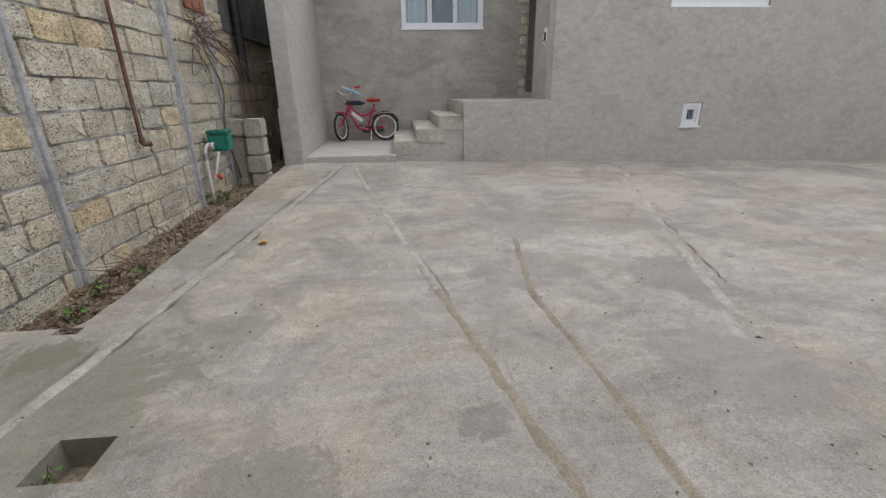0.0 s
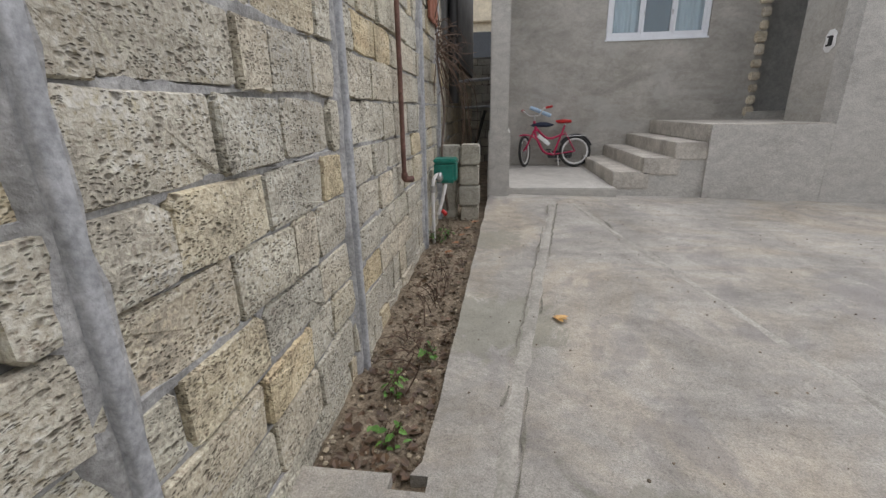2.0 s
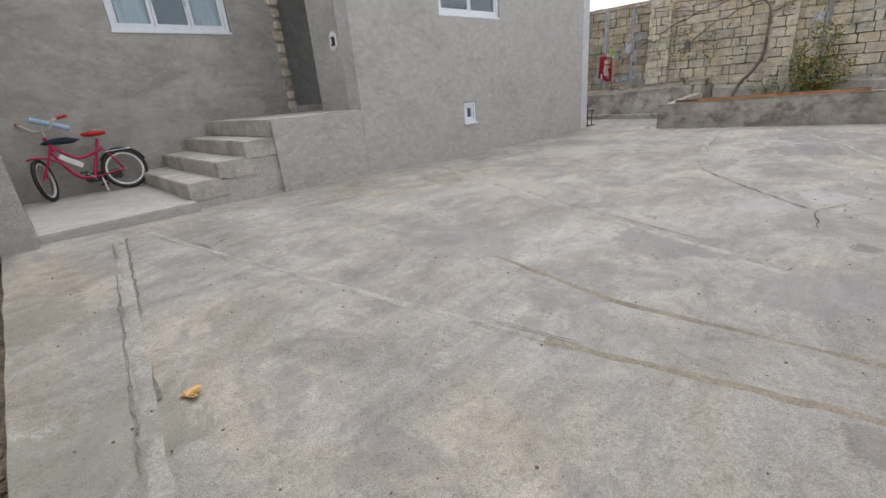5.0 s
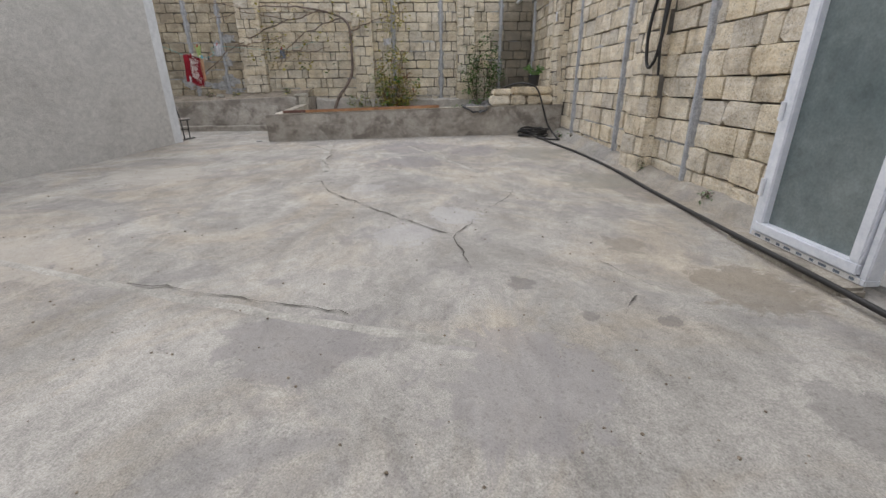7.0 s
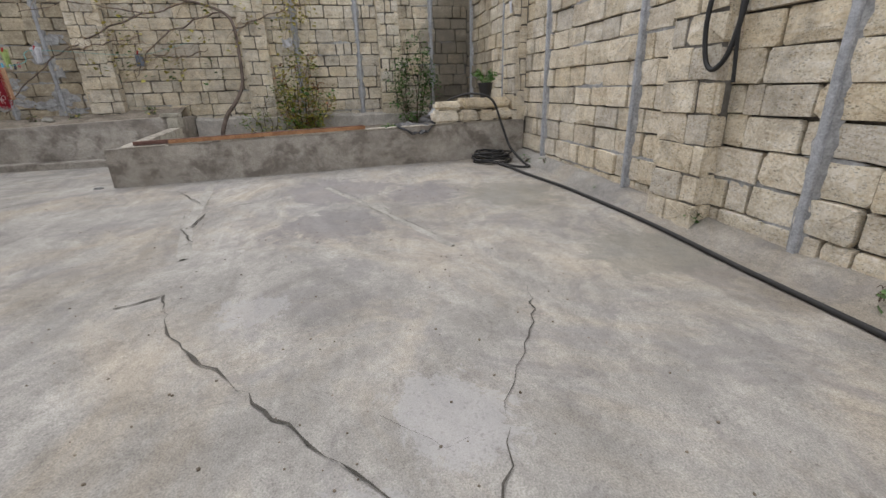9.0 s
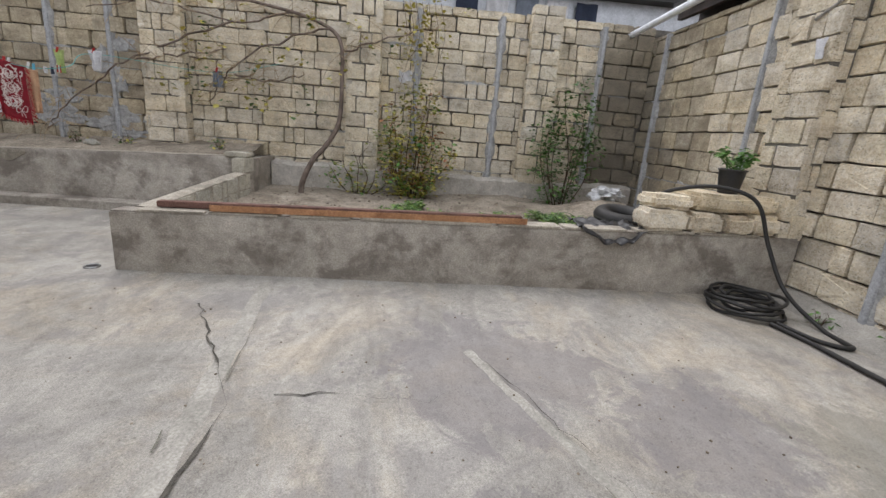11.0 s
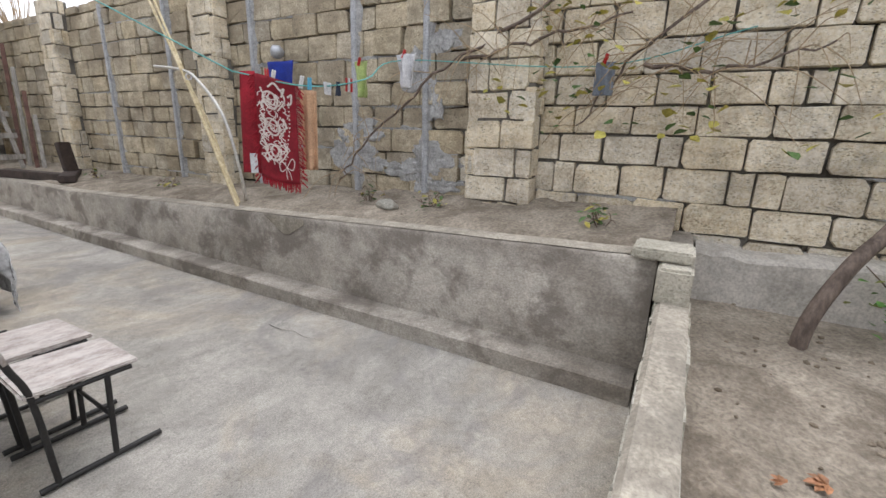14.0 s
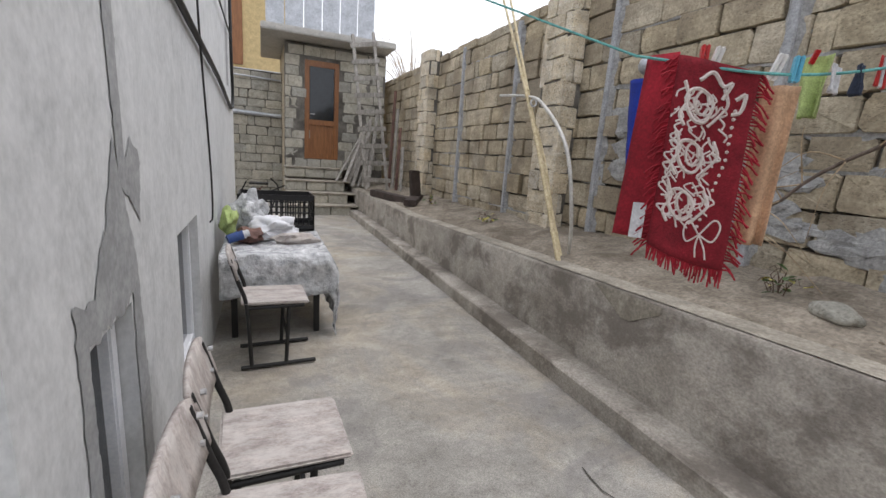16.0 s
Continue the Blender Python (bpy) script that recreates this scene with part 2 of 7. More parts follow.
M["soil"] = material("bare soil", (0.21, 0.179, 0.139), (0.365, 0.317, 0.255), 1.0, 3.0, 45, 0.9, 0.02, stain=(0.11, 0.085, 0.06), stain_scale=2.2, stain_amount=0.6, stain_edge=(0.5, 0.62), grain=0.65)
M["soil_dark"] = material("dark litter soil", (0.12, 0.092, 0.062), (0.27, 0.22, 0.16), 1.0, 4.5, 50, 0.9, 0.02, stain=(0.07, 0.052, 0.036), stain_scale=3.5, stain_amount=0.7, grain=0.8)
M["clod"] = material("soil clods", (0.12, 0.09, 0.06), (0.30, 0.25, 0.19), 1.0, 8, 60, 0.6, 0.01, island=True, spread=((0.6, 0.6, 0.6), (1, 1, 1)))
M["rust"] = material("rusty steel", (0.10, 0.055, 0.045), (0.22, 0.12, 0.095), 0.8, 6, 90, 0.5, 0.004, metal=0.3, stain=(0.30, 0.17, 0.11), stain_scale=5, stain_amount=0.4)
M["rust_orange"] = material("orange rusty steel", (0.30, 0.15, 0.07), (0.50, 0.27, 0.14), 0.8, 7, 90, 0.4, 0.004, metal=0.2, stain=(0.22, 0.09, 0.05), stain_scale=6, stain_amount=0.7)
M["pvc"] = plain("white plastic frame", (0.80, 0.82, 0.85), 0.35, vary=0.08)
M["pvc_dirty"] = material("dusty white plastic", (0.68, 0.71, 0.76), (0.80, 0.83, 0.88), 0.4, 5, 80, 0.06, 0.003, grain=0.12)
M["black_plastic"] = plain("black plastic", (0.018, 0.018, 0.02), 0.38, vary=0.4)
M["rubber"] = plain("black rubber", (0.022, 0.021, 0.02), 0.6, vary=0.4)
M["dark_room"] = plain("dim plaster", (0.42, 0.42, 0.40), 0.9)
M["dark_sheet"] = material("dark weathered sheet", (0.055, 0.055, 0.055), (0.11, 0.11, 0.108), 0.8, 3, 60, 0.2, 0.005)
M["damp"] = material("damp render", (0.27, 0.275, 0.275), (0.33, 0.335, 0.335), 0.8, 3, 60, 0.12, 0.004, grain=0.3)
M["curtain"] = material("net curtain", (0.50, 0.56, 0.60), (0.72, 0.77, 0.80), 0.9, 12, 120, 0.3, 0.004, stretch=(4, 4, 0.3))
M["mesh"] = plain("insect screen", (0.16, 0.19, 0.23), 0.7)
M["teal"] = plain("teal painted steel", (0.015, 0.22, 0.17), 0.45, vary=0.3)
M["pink"] = plain("crimson bicycle paint", (0.46, 0.012, 0.075), 0.3)
M["blue"] = plain("blue plastic", (0.02, 0.06, 0.22), 0.5)
M["sky_blue"] = plain("pale blue foam", (0.40, 0.55, 0.72), 0.6)
M["white"] = plain("white enamel", (0.75, 0.74, 0.72), 0.45, vary=0.12)
M["chrome"] = plain("dull steel", (0.50, 0.50, 0.50), 0.35, 0.9)
M["red"] = plain("red plastic", (0.55, 0.02, 0.02), 0.4)
M["ribbon"] = plain("orange red ribbon", (0.70, 0.06, 0.02), 0.5)
M["bag"] = plain("white plastic film", (0.72, 0.73, 0.76), 0.4, vary=0.1, bump=0.3, fine=25)
M["black"] = plain("black print", (0.02, 0.02, 0.02), 0.6)
M["sheet"] = material("grey plastic sheet", (0.34, 0.35, 0.36), (0.70, 0.71, 0.72), 0.18, 14, 26, 0.9, 0.02, grain=0.3)
M["seat_wood"] = material("weathered plywood", (0.25, 0.215, 0.20), (0.46, 0.41, 0.375), 0.75, 7, 90, 0.25, 0.003, stretch=(1, 2.2, 1), stain=(0.54, 0.51, 0.48), stain_scale=9, stain_amount=0.75, stain_edge=(0.42, 0.62), grain=0.5)
M["chair_steel"] = plain("dark painted steel", (0.028, 0.027, 0.026), 0.55, 0.3, vary=0.4)
M["grey_wood"] = material("weathered grey timber", (0.20, 0.185, 0.165), (0.40, 0.375, 0.34), 0.9, 6, 70, 0.5, 0.005, stretch=(4, 4, 0.6))
M["dark_wood"] = material("wet dark timber", (0.02, 0.014, 0.012), (0.065, 0.045, 0.038), 0.7, 6, 70, 0.4, 0.005)
M["door_wood"] = material("brown laminate", (0.19, 0.075, 0.025), (0.30, 0.125, 0.042), 0.4, 4, 70, 0.1, 0.002, stretch=(6, 6, 0.7))
M["bamboo"] = material("dry cane", (0.45, 0.36, 0.20), (0.68, 0.58, 0.38), 0.6, 10, 60, 0.2, 0.003)
M["pale_pipe"] = plain("pale plastic pipe", (0.62, 0.60, 0.56), 0.5)
M["bark"] = material("vine bark", (0.09, 0.068, 0.055), (0.22, 0.17, 0.14), 0.95, 12, 60, 0.8, 0.008, stretch=(1, 1, 0.4))
M["twig"] = plain("dry twigs", (0.13, 0.085, 0.06), 0.9, vary=0.4)
M["straw"] = plain("dead stems", (0.45, 0.34, 0.22), 0.9, vary=0.4)
for key, d, li in (("leaf", (0.055, 0.115, 0.03), (0.12, 0.22, 0.065)), ("leaf_yellow", (0.36, 0.32, 0.06), (0.66, 0.55, 0.13)),
                   ("leaf_dead", (0.06, 0.035, 0.022), (0.16, 0.095, 0.055)), ("leaf_olive", (0.18, 0.21, 0.045), (0.34, 0.36, 0.10)), ("leaf_lime", (0.13, 0.25, 0.035), (0.28, 0.40, 0.08)), ("leaf_bright", (0.06, 0.17, 0.03), (0.17, 0.34, 0.07)), ("leaf_dry", (0.26, 0.11, 0.05), (0.50, 0.24, 0.12)), ("leaf_orange", (0.55, 0.27, 0.08), (0.70, 0.42, 0.16))):
    M[key] = material(key.replace("_", " "), d, li, 0.55, 9, 60, 0.2, 0.003, island=True, spread=((0.55, 0.6, 0.5), (1, 1, 1)))
M["wine"] = material("wine red plush", (0.14, 0.006, 0.012), (0.24, 0.012, 0.022), 0.95, 10, 150, 0.5, 0.004)
M["cream_print"] = plain("cream weave", (0.70, 0.62, 0.58), 0.9, vary=0.2)
M["fringe"] = plain("red fringe", (0.38, 0.015, 0.03), 0.9, vary=0.4)
M["cloth_blue"] = plain("royal blue cloth", (0.012, 0.035, 0.30), 0.9, bump=0.4)
M["cloth_beige"] = plain("beige cloth", (0.58, 0.36, 0.22), 0.9, bump=0.4)
M["cloth_green"] = plain("pale green cloth", (0.42, 0.52, 0.20), 0.9, bump=0.4)
M["cloth_white"] = plain("white cloth", (0.68, 0.68, 0.70), 0.9, bump=0.4)
M["cloth_grey"] = plain("grey blue cloth", (0.20, 0.23, 0.28), 0.9, bump=0.4)
M["cloth_navy"] = plain("dark cloth", (0.03, 0.04, 0.07), 0.9, bump=0.4)
M["peg_blue"] = plain("light blue plastic", (0.12, 0.45, 0.62), 0.4)
M["cord"] = plain("turquoise cord", (0.14, 0.42, 0.40), 0.8)
M["cable"] = plain("black cable", (0.012, 0.012, 0.012), 0.5)
M["galv"] = plain("galvanised sheet", (0.50, 0.52, 0.55), 0.45, 0.6)
M["cream_wall"] = plain("cream stucco", (0.62, 0.55, 0.42), 0.9)
M["yellow_wall"] = plain("yellow stucco", (0.62, 0.48, 0.25), 0.9)
M["red_brick"] = plain("red brick", (0.30, 0.12, 0.075), 0.9, bump=0.5)


def glass_material():
    m = bpy.data.materials.new("window glass")
    m.use_nodes = True
    b = m.node_tree.nodes["Principled BSDF"]
    b.inputs["Base Color"].default_value, b.inputs["Roughness"].default_value = (0.75, 0.82, 0.84, 1), 0.03
    b.inputs["Transmission Weight"].default_value, b.inputs["IOR"].default_value = 0.9, 1.1
    return m


def dark_glass_material():
    m = plain("dark reflecting glass", (0.02, 0.025, 0.03), 0.06, vary=0.2, bump=0)
    return m


M["glass"], M["dark_glass"] = glass_material(), dark_glass_material()
# The door glass has its grey-green reflection put into the base colour.
M["reflection_glass"] = material("green glass with painted reflection", (0.13, 0.165, 0.165), (0.20, 0.235, 0.23), 0.14, 2.5, 60, 0.0, grain=0.2)


# ---- building helpers: geometry is given in world metres and set down relative to its thing ----
ORIGIN = {}
rnd = random.Random(7)


def link_mesh(name, bm, mat, at=(0, 0, 0)):
    bmesh.ops.translate(bm, verts=bm.verts, vec=-Vector(at))
    me = bpy.data.meshes.new(name)
    bm.normal_update()
    bm.to_mesh(me)
    bm.free()
    me.materials.append(M[mat] if isinstance(mat, str) else mat)
    return new(name, me)


def smooth(ob, angle=40):
    ob.data.shade_smooth()
    ob.data.set_sharp_from_angle(angle=radians(angle))
    return ob


def thing(name, base, label, category, group="", kind=""):
    ob = new(name)
    ob.location = base
    ob.empty_display_size = 0.05
    ORIGIN[ob] = Vector(base)
    return tagged(ob, label, category, group, kind)


def part(name, bm, mat, parent, label="", soft=0):
    ob = link_mesh(name, bm, mat, ORIGIN.get(parent, (0, 0, 0)))
    ob.parent = parent
    ORIGIN[ob] = ORIGIN.get(parent, Vector((0, 0, 0)))
    if label:
        ob["label"] = label
    if soft:
        smooth(ob, soft)
    return ob


def solo(name, bm, mat, label="", category="", group="", kind="", base=(0, 0, 0), soft=0):
    ob = link_mesh(name, bm, mat, base)
    ob.location = base
    ORIGIN[ob] = Vector(base)
    if soft:
        smooth(ob, soft)
    return tagged(ob, label, category, group, kind)


def box(bm, x0, x1, y0, y1, z0, z1, bevel=0.0, turn=None):
    vs = [bm.verts.new((x, y, z)) for z in (z0, z1) for y in (y0, y1) for x in (x0, x1)]
    fs = [bm.faces.new([vs[i] for i in f]) for f in ((0, 2, 3, 1), (4, 5, 7, 6), (0, 1, 5, 4), (1, 3, 7, 5), (3, 2, 6, 7), (2, 0, 4, 6))]
    if turn is not None:
        bmesh.ops.transform(bm, matrix=turn, verts=vs)
    if bevel:
        es = {e for f in fs for e in f.edges}
        bmesh.ops.bevel(bm, geom=list(es), offset=bevel, segments=2, affect="EDGES")
    return bm


def B(*a, **k):
    return box(bmesh.new(), *a, **k)


def tube(bm, pts, r, sides=8, r_end=None, closed=False, cap=True):
    """A round tube along points, tapering to r_end."""
    pts = [Vector(p) for p in pts]
    n = len(pts)
    rings = []
    prev = None
    for i, p in enumerate(pts):
        a = pts[(i - 1) % n] if (i or closed) else p
        b = pts[(i + 1) % n] if (i < n - 1 or closed) else p
        d = (b - a).normalized() if (b - a).length > 1e-9 else Vector((0, 0, 1))
        if prev is None:
            u = d.cross(Vector((0, 0, 1)))
            if u.length < 0.05:
                u = d.cross(Vector((1, 0, 0)))
        else:
            u = prev - d * prev.dot(d)
        u.normalize()
        prev = u
        v = d.cross(u)
        rr = r if r_end is None else r + (r_end - r) * i / max(1, n - 1)
        rings.append([bm.verts.new(p + (u * math.cos(t) + v * math.sin(t)) * rr) for t in (2 * math.pi * k / sides for k in range(sides))])
    for i in range(n if closed else n - 1):
        p, q = rings[i], rings[(i + 1) % n]
        for k in range(sides):
            bm.faces.new((p[k], p[(k + 1) % sides], q[(k + 1) % sides], q[k]))
    if cap and not closed:
        bm.faces.new(rings[0][::-1])
        bm.faces.new(rings[-1])
    return bm


def T(pts, r, sides=8, r_end=None, closed=False):
    return tube(bmesh.new(), pts, r, sides, r_end, closed)


def arc(points, steps=6):
    """A smooth line through points (Catmull-Rom)."""
    p = [Vector(q) for q in points]
    p = [2 * p[0] - p[1]] + p + [2 * p[-1] - p[-2]]
    out = []
    for i in range(1, len(p) - 2):
        for k in range(steps):
            t = k / steps
            out.append(0.5 * (2 * p[i] + (p[i + 1] - p[i - 1]) * t + (2 * p[i - 1] - 5 * p[i] + 4 * p[i + 1] - p[i + 2]) * t * t
                              + (3 * p[i] - p[i - 1] - 3 * p[i + 1] + p[i + 2]) * t ** 3))
    return out + [p[-2]]


def circle(c, r, axis="y", n=24, start=0.0, end=360.0):
    c = Vector(c)
    full = abs(end - start) >= 360
    res = []
    for k in range(n if full else n + 1):
        a = radians(start + (end - start) * k / n)
        u, v = math.cos(a) * r, math.sin(a) * r
        res.append(c + Vector({"x": (0, u, v), "y": (u, 0, v), "z": (u, v, 0)}[axis]))
    return res


def grid(nu, nv, f):
    """A sheet of (nu + 1) by (nv + 1) points f(u, v), u and v from 0 to 1."""
    bm = bmesh.new()
    vs = [[bm.verts.new(f(i / nu, j / nv)) for j in range(nv + 1)] for i in range(nu + 1)]
    for i in range(nu):
        for j in range(nv):
            bm.faces.new((vs[i][j], vs[i + 1][j], vs[i + 1][j + 1], vs[i][j + 1]))
    return bm


def thicken(ob, t):
    m = ob.modifiers.new("thickness", "SOLIDIFY")
    m.thickness = t
    return ob


def n3(x, y, z=0.0, s=1.0):
    return noise.noise(Vector((x * s, y * s, z * s)))


def clamp(v, a=0.0, b=1.0):
    return max(a, min(b, v))


def ground_z(x, y):
    """The yard rises towards the porch."""
    s = clamp((y - 2.2) / 4.4) ** 1.2
    return 0.235 * s * clamp((7.0 - x) / 8.5) + 0.006 * n3(x, y, 0, 0.9) + 0.0215 * (4.7 - clamp(y, 0.2, 4.7)) * clamp((x - 5.0) / 4.3)


def rise(y):
    """How far the planter wall's top climbs towards the block wall."""
    return 0.0275 * (4.9 - clamp(y, -1.0, 4.9))


def on_planter(bm):
    for v in bm.verts:
        if v.co.z > 0.3:
            v.co.z += rise(v.co.y)
    return bm


def bed_z(x, y):
    """The sunken soil of the raised bed, with a mound in its far corner."""
    return 0.30 + 0.05 * clamp((x - 11.2) / 1.5) + 0.34 * math.exp(-((x - 11.55) ** 2 + (y + 0.1) ** 2) * 2.6) + 0.10 * math.exp(-((x - 12.5) ** 2 + (y - 1.2) ** 2) * 1.5) + 0.03 * n3(x, y, 0, 2) + 0.02 * n3(x, y, 4, 9)


def wall_cells(u0, u1, z0, z1, holes):
    us = sorted({u0, u1, *[h[0] for h in holes], *[h[1] for h in holes]})
    zs = sorted({z0, z1, *[h[2] for h in holes], *[h[3] for h in holes]})
    for a, b in zip(us, us[1:]):
        for c, d in zip(zs, zs[1:]):
            mu, mz = (a + b) / 2, (c + d) / 2
            if a >= u0 and b <= u1 and not any(h[0] < mu < h[1] and h[2] < mz < h[3] for h in holes):
                yield a, b, c, d


def wall_x(x0, x1, y0, y1, z0, z1, holes=()):
    bm = bmesh.new()
    for a, b, c, d in wall_cells(x0, x1, z0, z1, holes):
        box(bm, a, b, y0, y1, c, d)
    bmesh.ops.remove_doubles(bm, verts=bm.verts, dist=1e-4)
    return bm


def wall_y(x0, x1, y0, y1, z0, z1, holes=()):
    bm = bmesh.new()
    for a, b, c, d in wall_cells(y0, y1, z0, z1, holes):
        box(bm, x0, x1, a, b, c, d)
    bmesh.ops.remove_doubles(bm, verts=bm.verts, dist=1e-4)
    return bm


def block_shape(r):
    """Verts and faces of one rough block, 1 long and 1 high about its middle, its face at y = 0, its back at y = -0.09."""
    e = 0.5
    c = [r.uniform(0.02, 0.10) if r.random() < 0.75 else r.uniform(0.10, 0.22) for _ in range(4)]
    pts = [(-e, -e + c[0]), (-e + c[0] * 0.45, -e), (r.uniform(-0.2, 0.2), -e), (e - c[1] * 0.45, -e), (e, -e + c[1]),
           (e, e - c[2]), (e - c[2] * 0.45, e), (r.uniform(-0.2, 0.2), e), (-e + c[3] * 0.45, e), (-e, e - c[3])]
    pts = [(x + r.uniform(-0.014, 0.014), z + r.uniform(-0.03, 0.03)) for x, z in pts]
    m = len(pts)
    out = [(x * r.uniform(0.965, 0.99), r.uniform(-0.007, 0.004), z * r.uniform(0.93, 0.985)) for x, z in pts]
    out += [(x, r.uniform(-0.022, -0.009), z) for x, z in pts]
    out += [(x * 0.98, -0.09, z * 0.98) for x, z in pts]
    out.append((r.uniform(-0.25, 0.25), r.uniform(-0.006, 0.010), r.uniform(-0.2, 0.2)))
    faces = [(k, (k + 1) % m, 3 * m) for k in range(m)]
    for ring in (0, m):
        faces += [(ring + k, ring + m + k, ring + m + (k + 1) % m, ring + (k + 1) % m) for k in range(m)]
    return out, faces


br = random.Random(21)
SHAPES = [block_shape(br) for _ in range(28)]
BLOCK_MESHES = {}


def block_mesh(mat, k):
    if (mat, k) not in BLOCK_MESHES:
        me = bpy.data.meshes.new("block")
        me.from_pydata(SHAPES[k][0], [], SHAPES[k][1])
        me.materials.append(M[mat])
        me.update()
        BLOCK_MESHES[mat, k] = me
    return BLOCK_MESHES[mat, k]


def mortar_bed(parent, face, axis, sign, u0, u1, z, share, seed, r):
    """Ragged mortar squeezed out of one bed joint, in stretches."""
    u = u0 + r.uniform(0, 1.0)
    bm = bmesh.new()
    while u < u1 - 0.3:
        length = min(r.uniform(0.3, 1.5), u1 - u)
        if r.random() < share:
            n = max(4, int(length / 0.05))
            fat = r.uniform(0.014, 0.036)
            prev = None
            for i in range(n + 1):
                q = u + length * i / n
                w = fat * (0.45 + abs(n3(q, seed, 0, 9)) * 2.2) * min(1.0, 4 * i / n, 4 * (n - i) / n) + 0.002
                mid = z + 0.014 * n3(q, seed, 4, 2.5)
                ring = [(mid - w, -0.03), (mid - w * 0.7, -0.012 + 0.008 * n3(q, seed, 1, 14)), (mid + w * 0.6, -0.009 + 0.010 * n3(q, seed, 2, 14)), (mid + w, -0.03)]
                ring = [bm.verts.new((face + sign * d, q, k) if axis == "x" else (q, face + sign * d, k)) for k, d in ring]
                if prev:
                    for k in range(3):
                        bm.faces.new((prev[k], prev[k + 1], ring[k + 1], ring[k]))
                prev = ring
        u += length + r.uniform(0.1, 0.5)
    if bm.faces:
        bmesh.ops.recalc_face_normals(bm, faces=bm.faces)
        part("mortar_bed", bm, "smear", parent, soft=50)
    else:
        bm.free()


def lay_blocks(parent, face, axis, sign, u0, u1, z0, z1, course, lengths, mat, far_mat, near=None, holes=(), seed=1, rough=0.012, cap=300, beds=0.0):
    """Courses of blocks on the plane axis = face, facing sign; near: the stretch of u whose blocks are pieces of their own."""
    r = random.Random(seed)
    verts, faces, count = [], [], 0
    base = ORIGIN.get(parent, Vector((0, 0, 0)))
    turn = {("y", -1): 180, ("y", 1): 0, ("x", 1): -90, ("x", -1): 90}[axis, sign]
    z, row = z0, 0
    while z < z1 - 0.05:
        h = min(course * r.uniform(0.90, 1.10), z1 - z)
        if beds and row:
            mortar_bed(parent, face, axis, sign, u0, u1, z, beds, seed * 100 + row, r)
        u = u0 - r.uniform(0.0, lengths[1] * 0.6)
        while u < u1:
            w = r.uniform(*lengths) if r.random() > 0.16 else lengths[0] * r.uniform(0.4, 0.65)
            a, b = max(u, u0), min(u + w, u1)
            u += w
            if b - a < 0.07:
                continue
            c = (a + b) / 2
            if any(q[0] < c < q[1] and q[2] < z + h / 2 < q[3] for q in holes):
                continue
            g = r.uniform(0.004, 0.024)
            out = face + sign * r.uniform(-rough, rough)
            pos = Vector((out, c, z + h / 2) if axis == "x" else (c, out, z + h / 2))
            m = Matrix.LocRotScale(pos - base, Euler((r.uniform(-0.03, 0.03), r.uniform(-0.02, 0.02), radians(turn) + r.uniform(-0.035, 0.035))), (b - a - g, 1.0, h - g))
            k = r.randrange(len(SHAPES))
            if near and near[0] < c < near[1] and count < cap:
                count += 1
                ob = new("block", block_mesh(mat, k))
                ob.parent = parent
                ob.matrix_basis = m
            else:
                o = len(verts)
                verts += [tuple(m @ Vector(v)) for v in SHAPES[k][0]]
                faces += [tuple(o + i for i in f) for f in SHAPES[k][1]]
        z += h
        row += 1
    if verts:
        me = bpy.data.meshes.new("far_blocks")
        me.from_pydata(verts, [], faces)
        me.materials.append(M[far_mat])
        ob = new("far_blocks", me)
        ob.parent = parent
        ob["kind"] = "stuff"


def wall_post(parent, axis, face, sign, u, z0, z1, w=0.043, lean=0.0, seed=0):
    """A steel post in the wall's face with the mortar smeared beside it."""
    r = random.Random(seed)
    bm = bmesh.new()
    n = 34
    rows = []
    for i in range(n + 1):
        z = z0 + (z1 - z0) * i / n
        l, q = 0.042 + r.uniform(0, 0.05), 0.042 + r.uniform(0, 0.05)
        rows.append([(u - l, -0.02), (u - l * 0.6, 0.012 + r.uniform(0, 0.01)), (u + q * 0.6, 0.012 + r.uniform(0, 0.01)), (u + q, -0.02)])
        rows[-1] = [bm.verts.new((face + sign * d, k, z) if axis == "x" else (k, face + sign * d, z)) for k, d in rows[-1]]
    for p, q in zip(rows, rows[1:]):
        for k in range(3):
            bm.faces.new((p[k], p[k + 1], q[k + 1], q[k]))
    bmesh.ops.recalc_face_normals(bm, faces=bm.faces)
    part("mortar_smear", bm, "smear", parent, soft=60)
    at = lambda d, k, z: (face + sign * d, u + k, z) if axis == "x" else (u + k, face + sign * d, z)
    bm = bmesh.new()
    prof = [(-w / 2, 0.0), (-w / 2, 0.035), (-w / 3, 0.043), (w / 3, 0.043), (w / 2, 0.035), (w / 2, 0.0)]
    rows = [[bm.verts.new(at(d, k + 0.004 * math.sin(z * 3 + seed), z)) for k, d in prof] for z in (z0 + (z1 - z0) * i / 10 for i in range(11))]
    for p, q in zip(rows, rows[1:]):
        for k in range(5):
            bm.faces.new((p[k], p[k + 1], q[k + 1], q[k]))
    bm.faces.new(rows[-1])
    bmesh.ops.recalc_face_normals(bm, faces=bm.faces)
    part("post", bm, "post", parent, "grey steel post smeared with cement", soft=50)


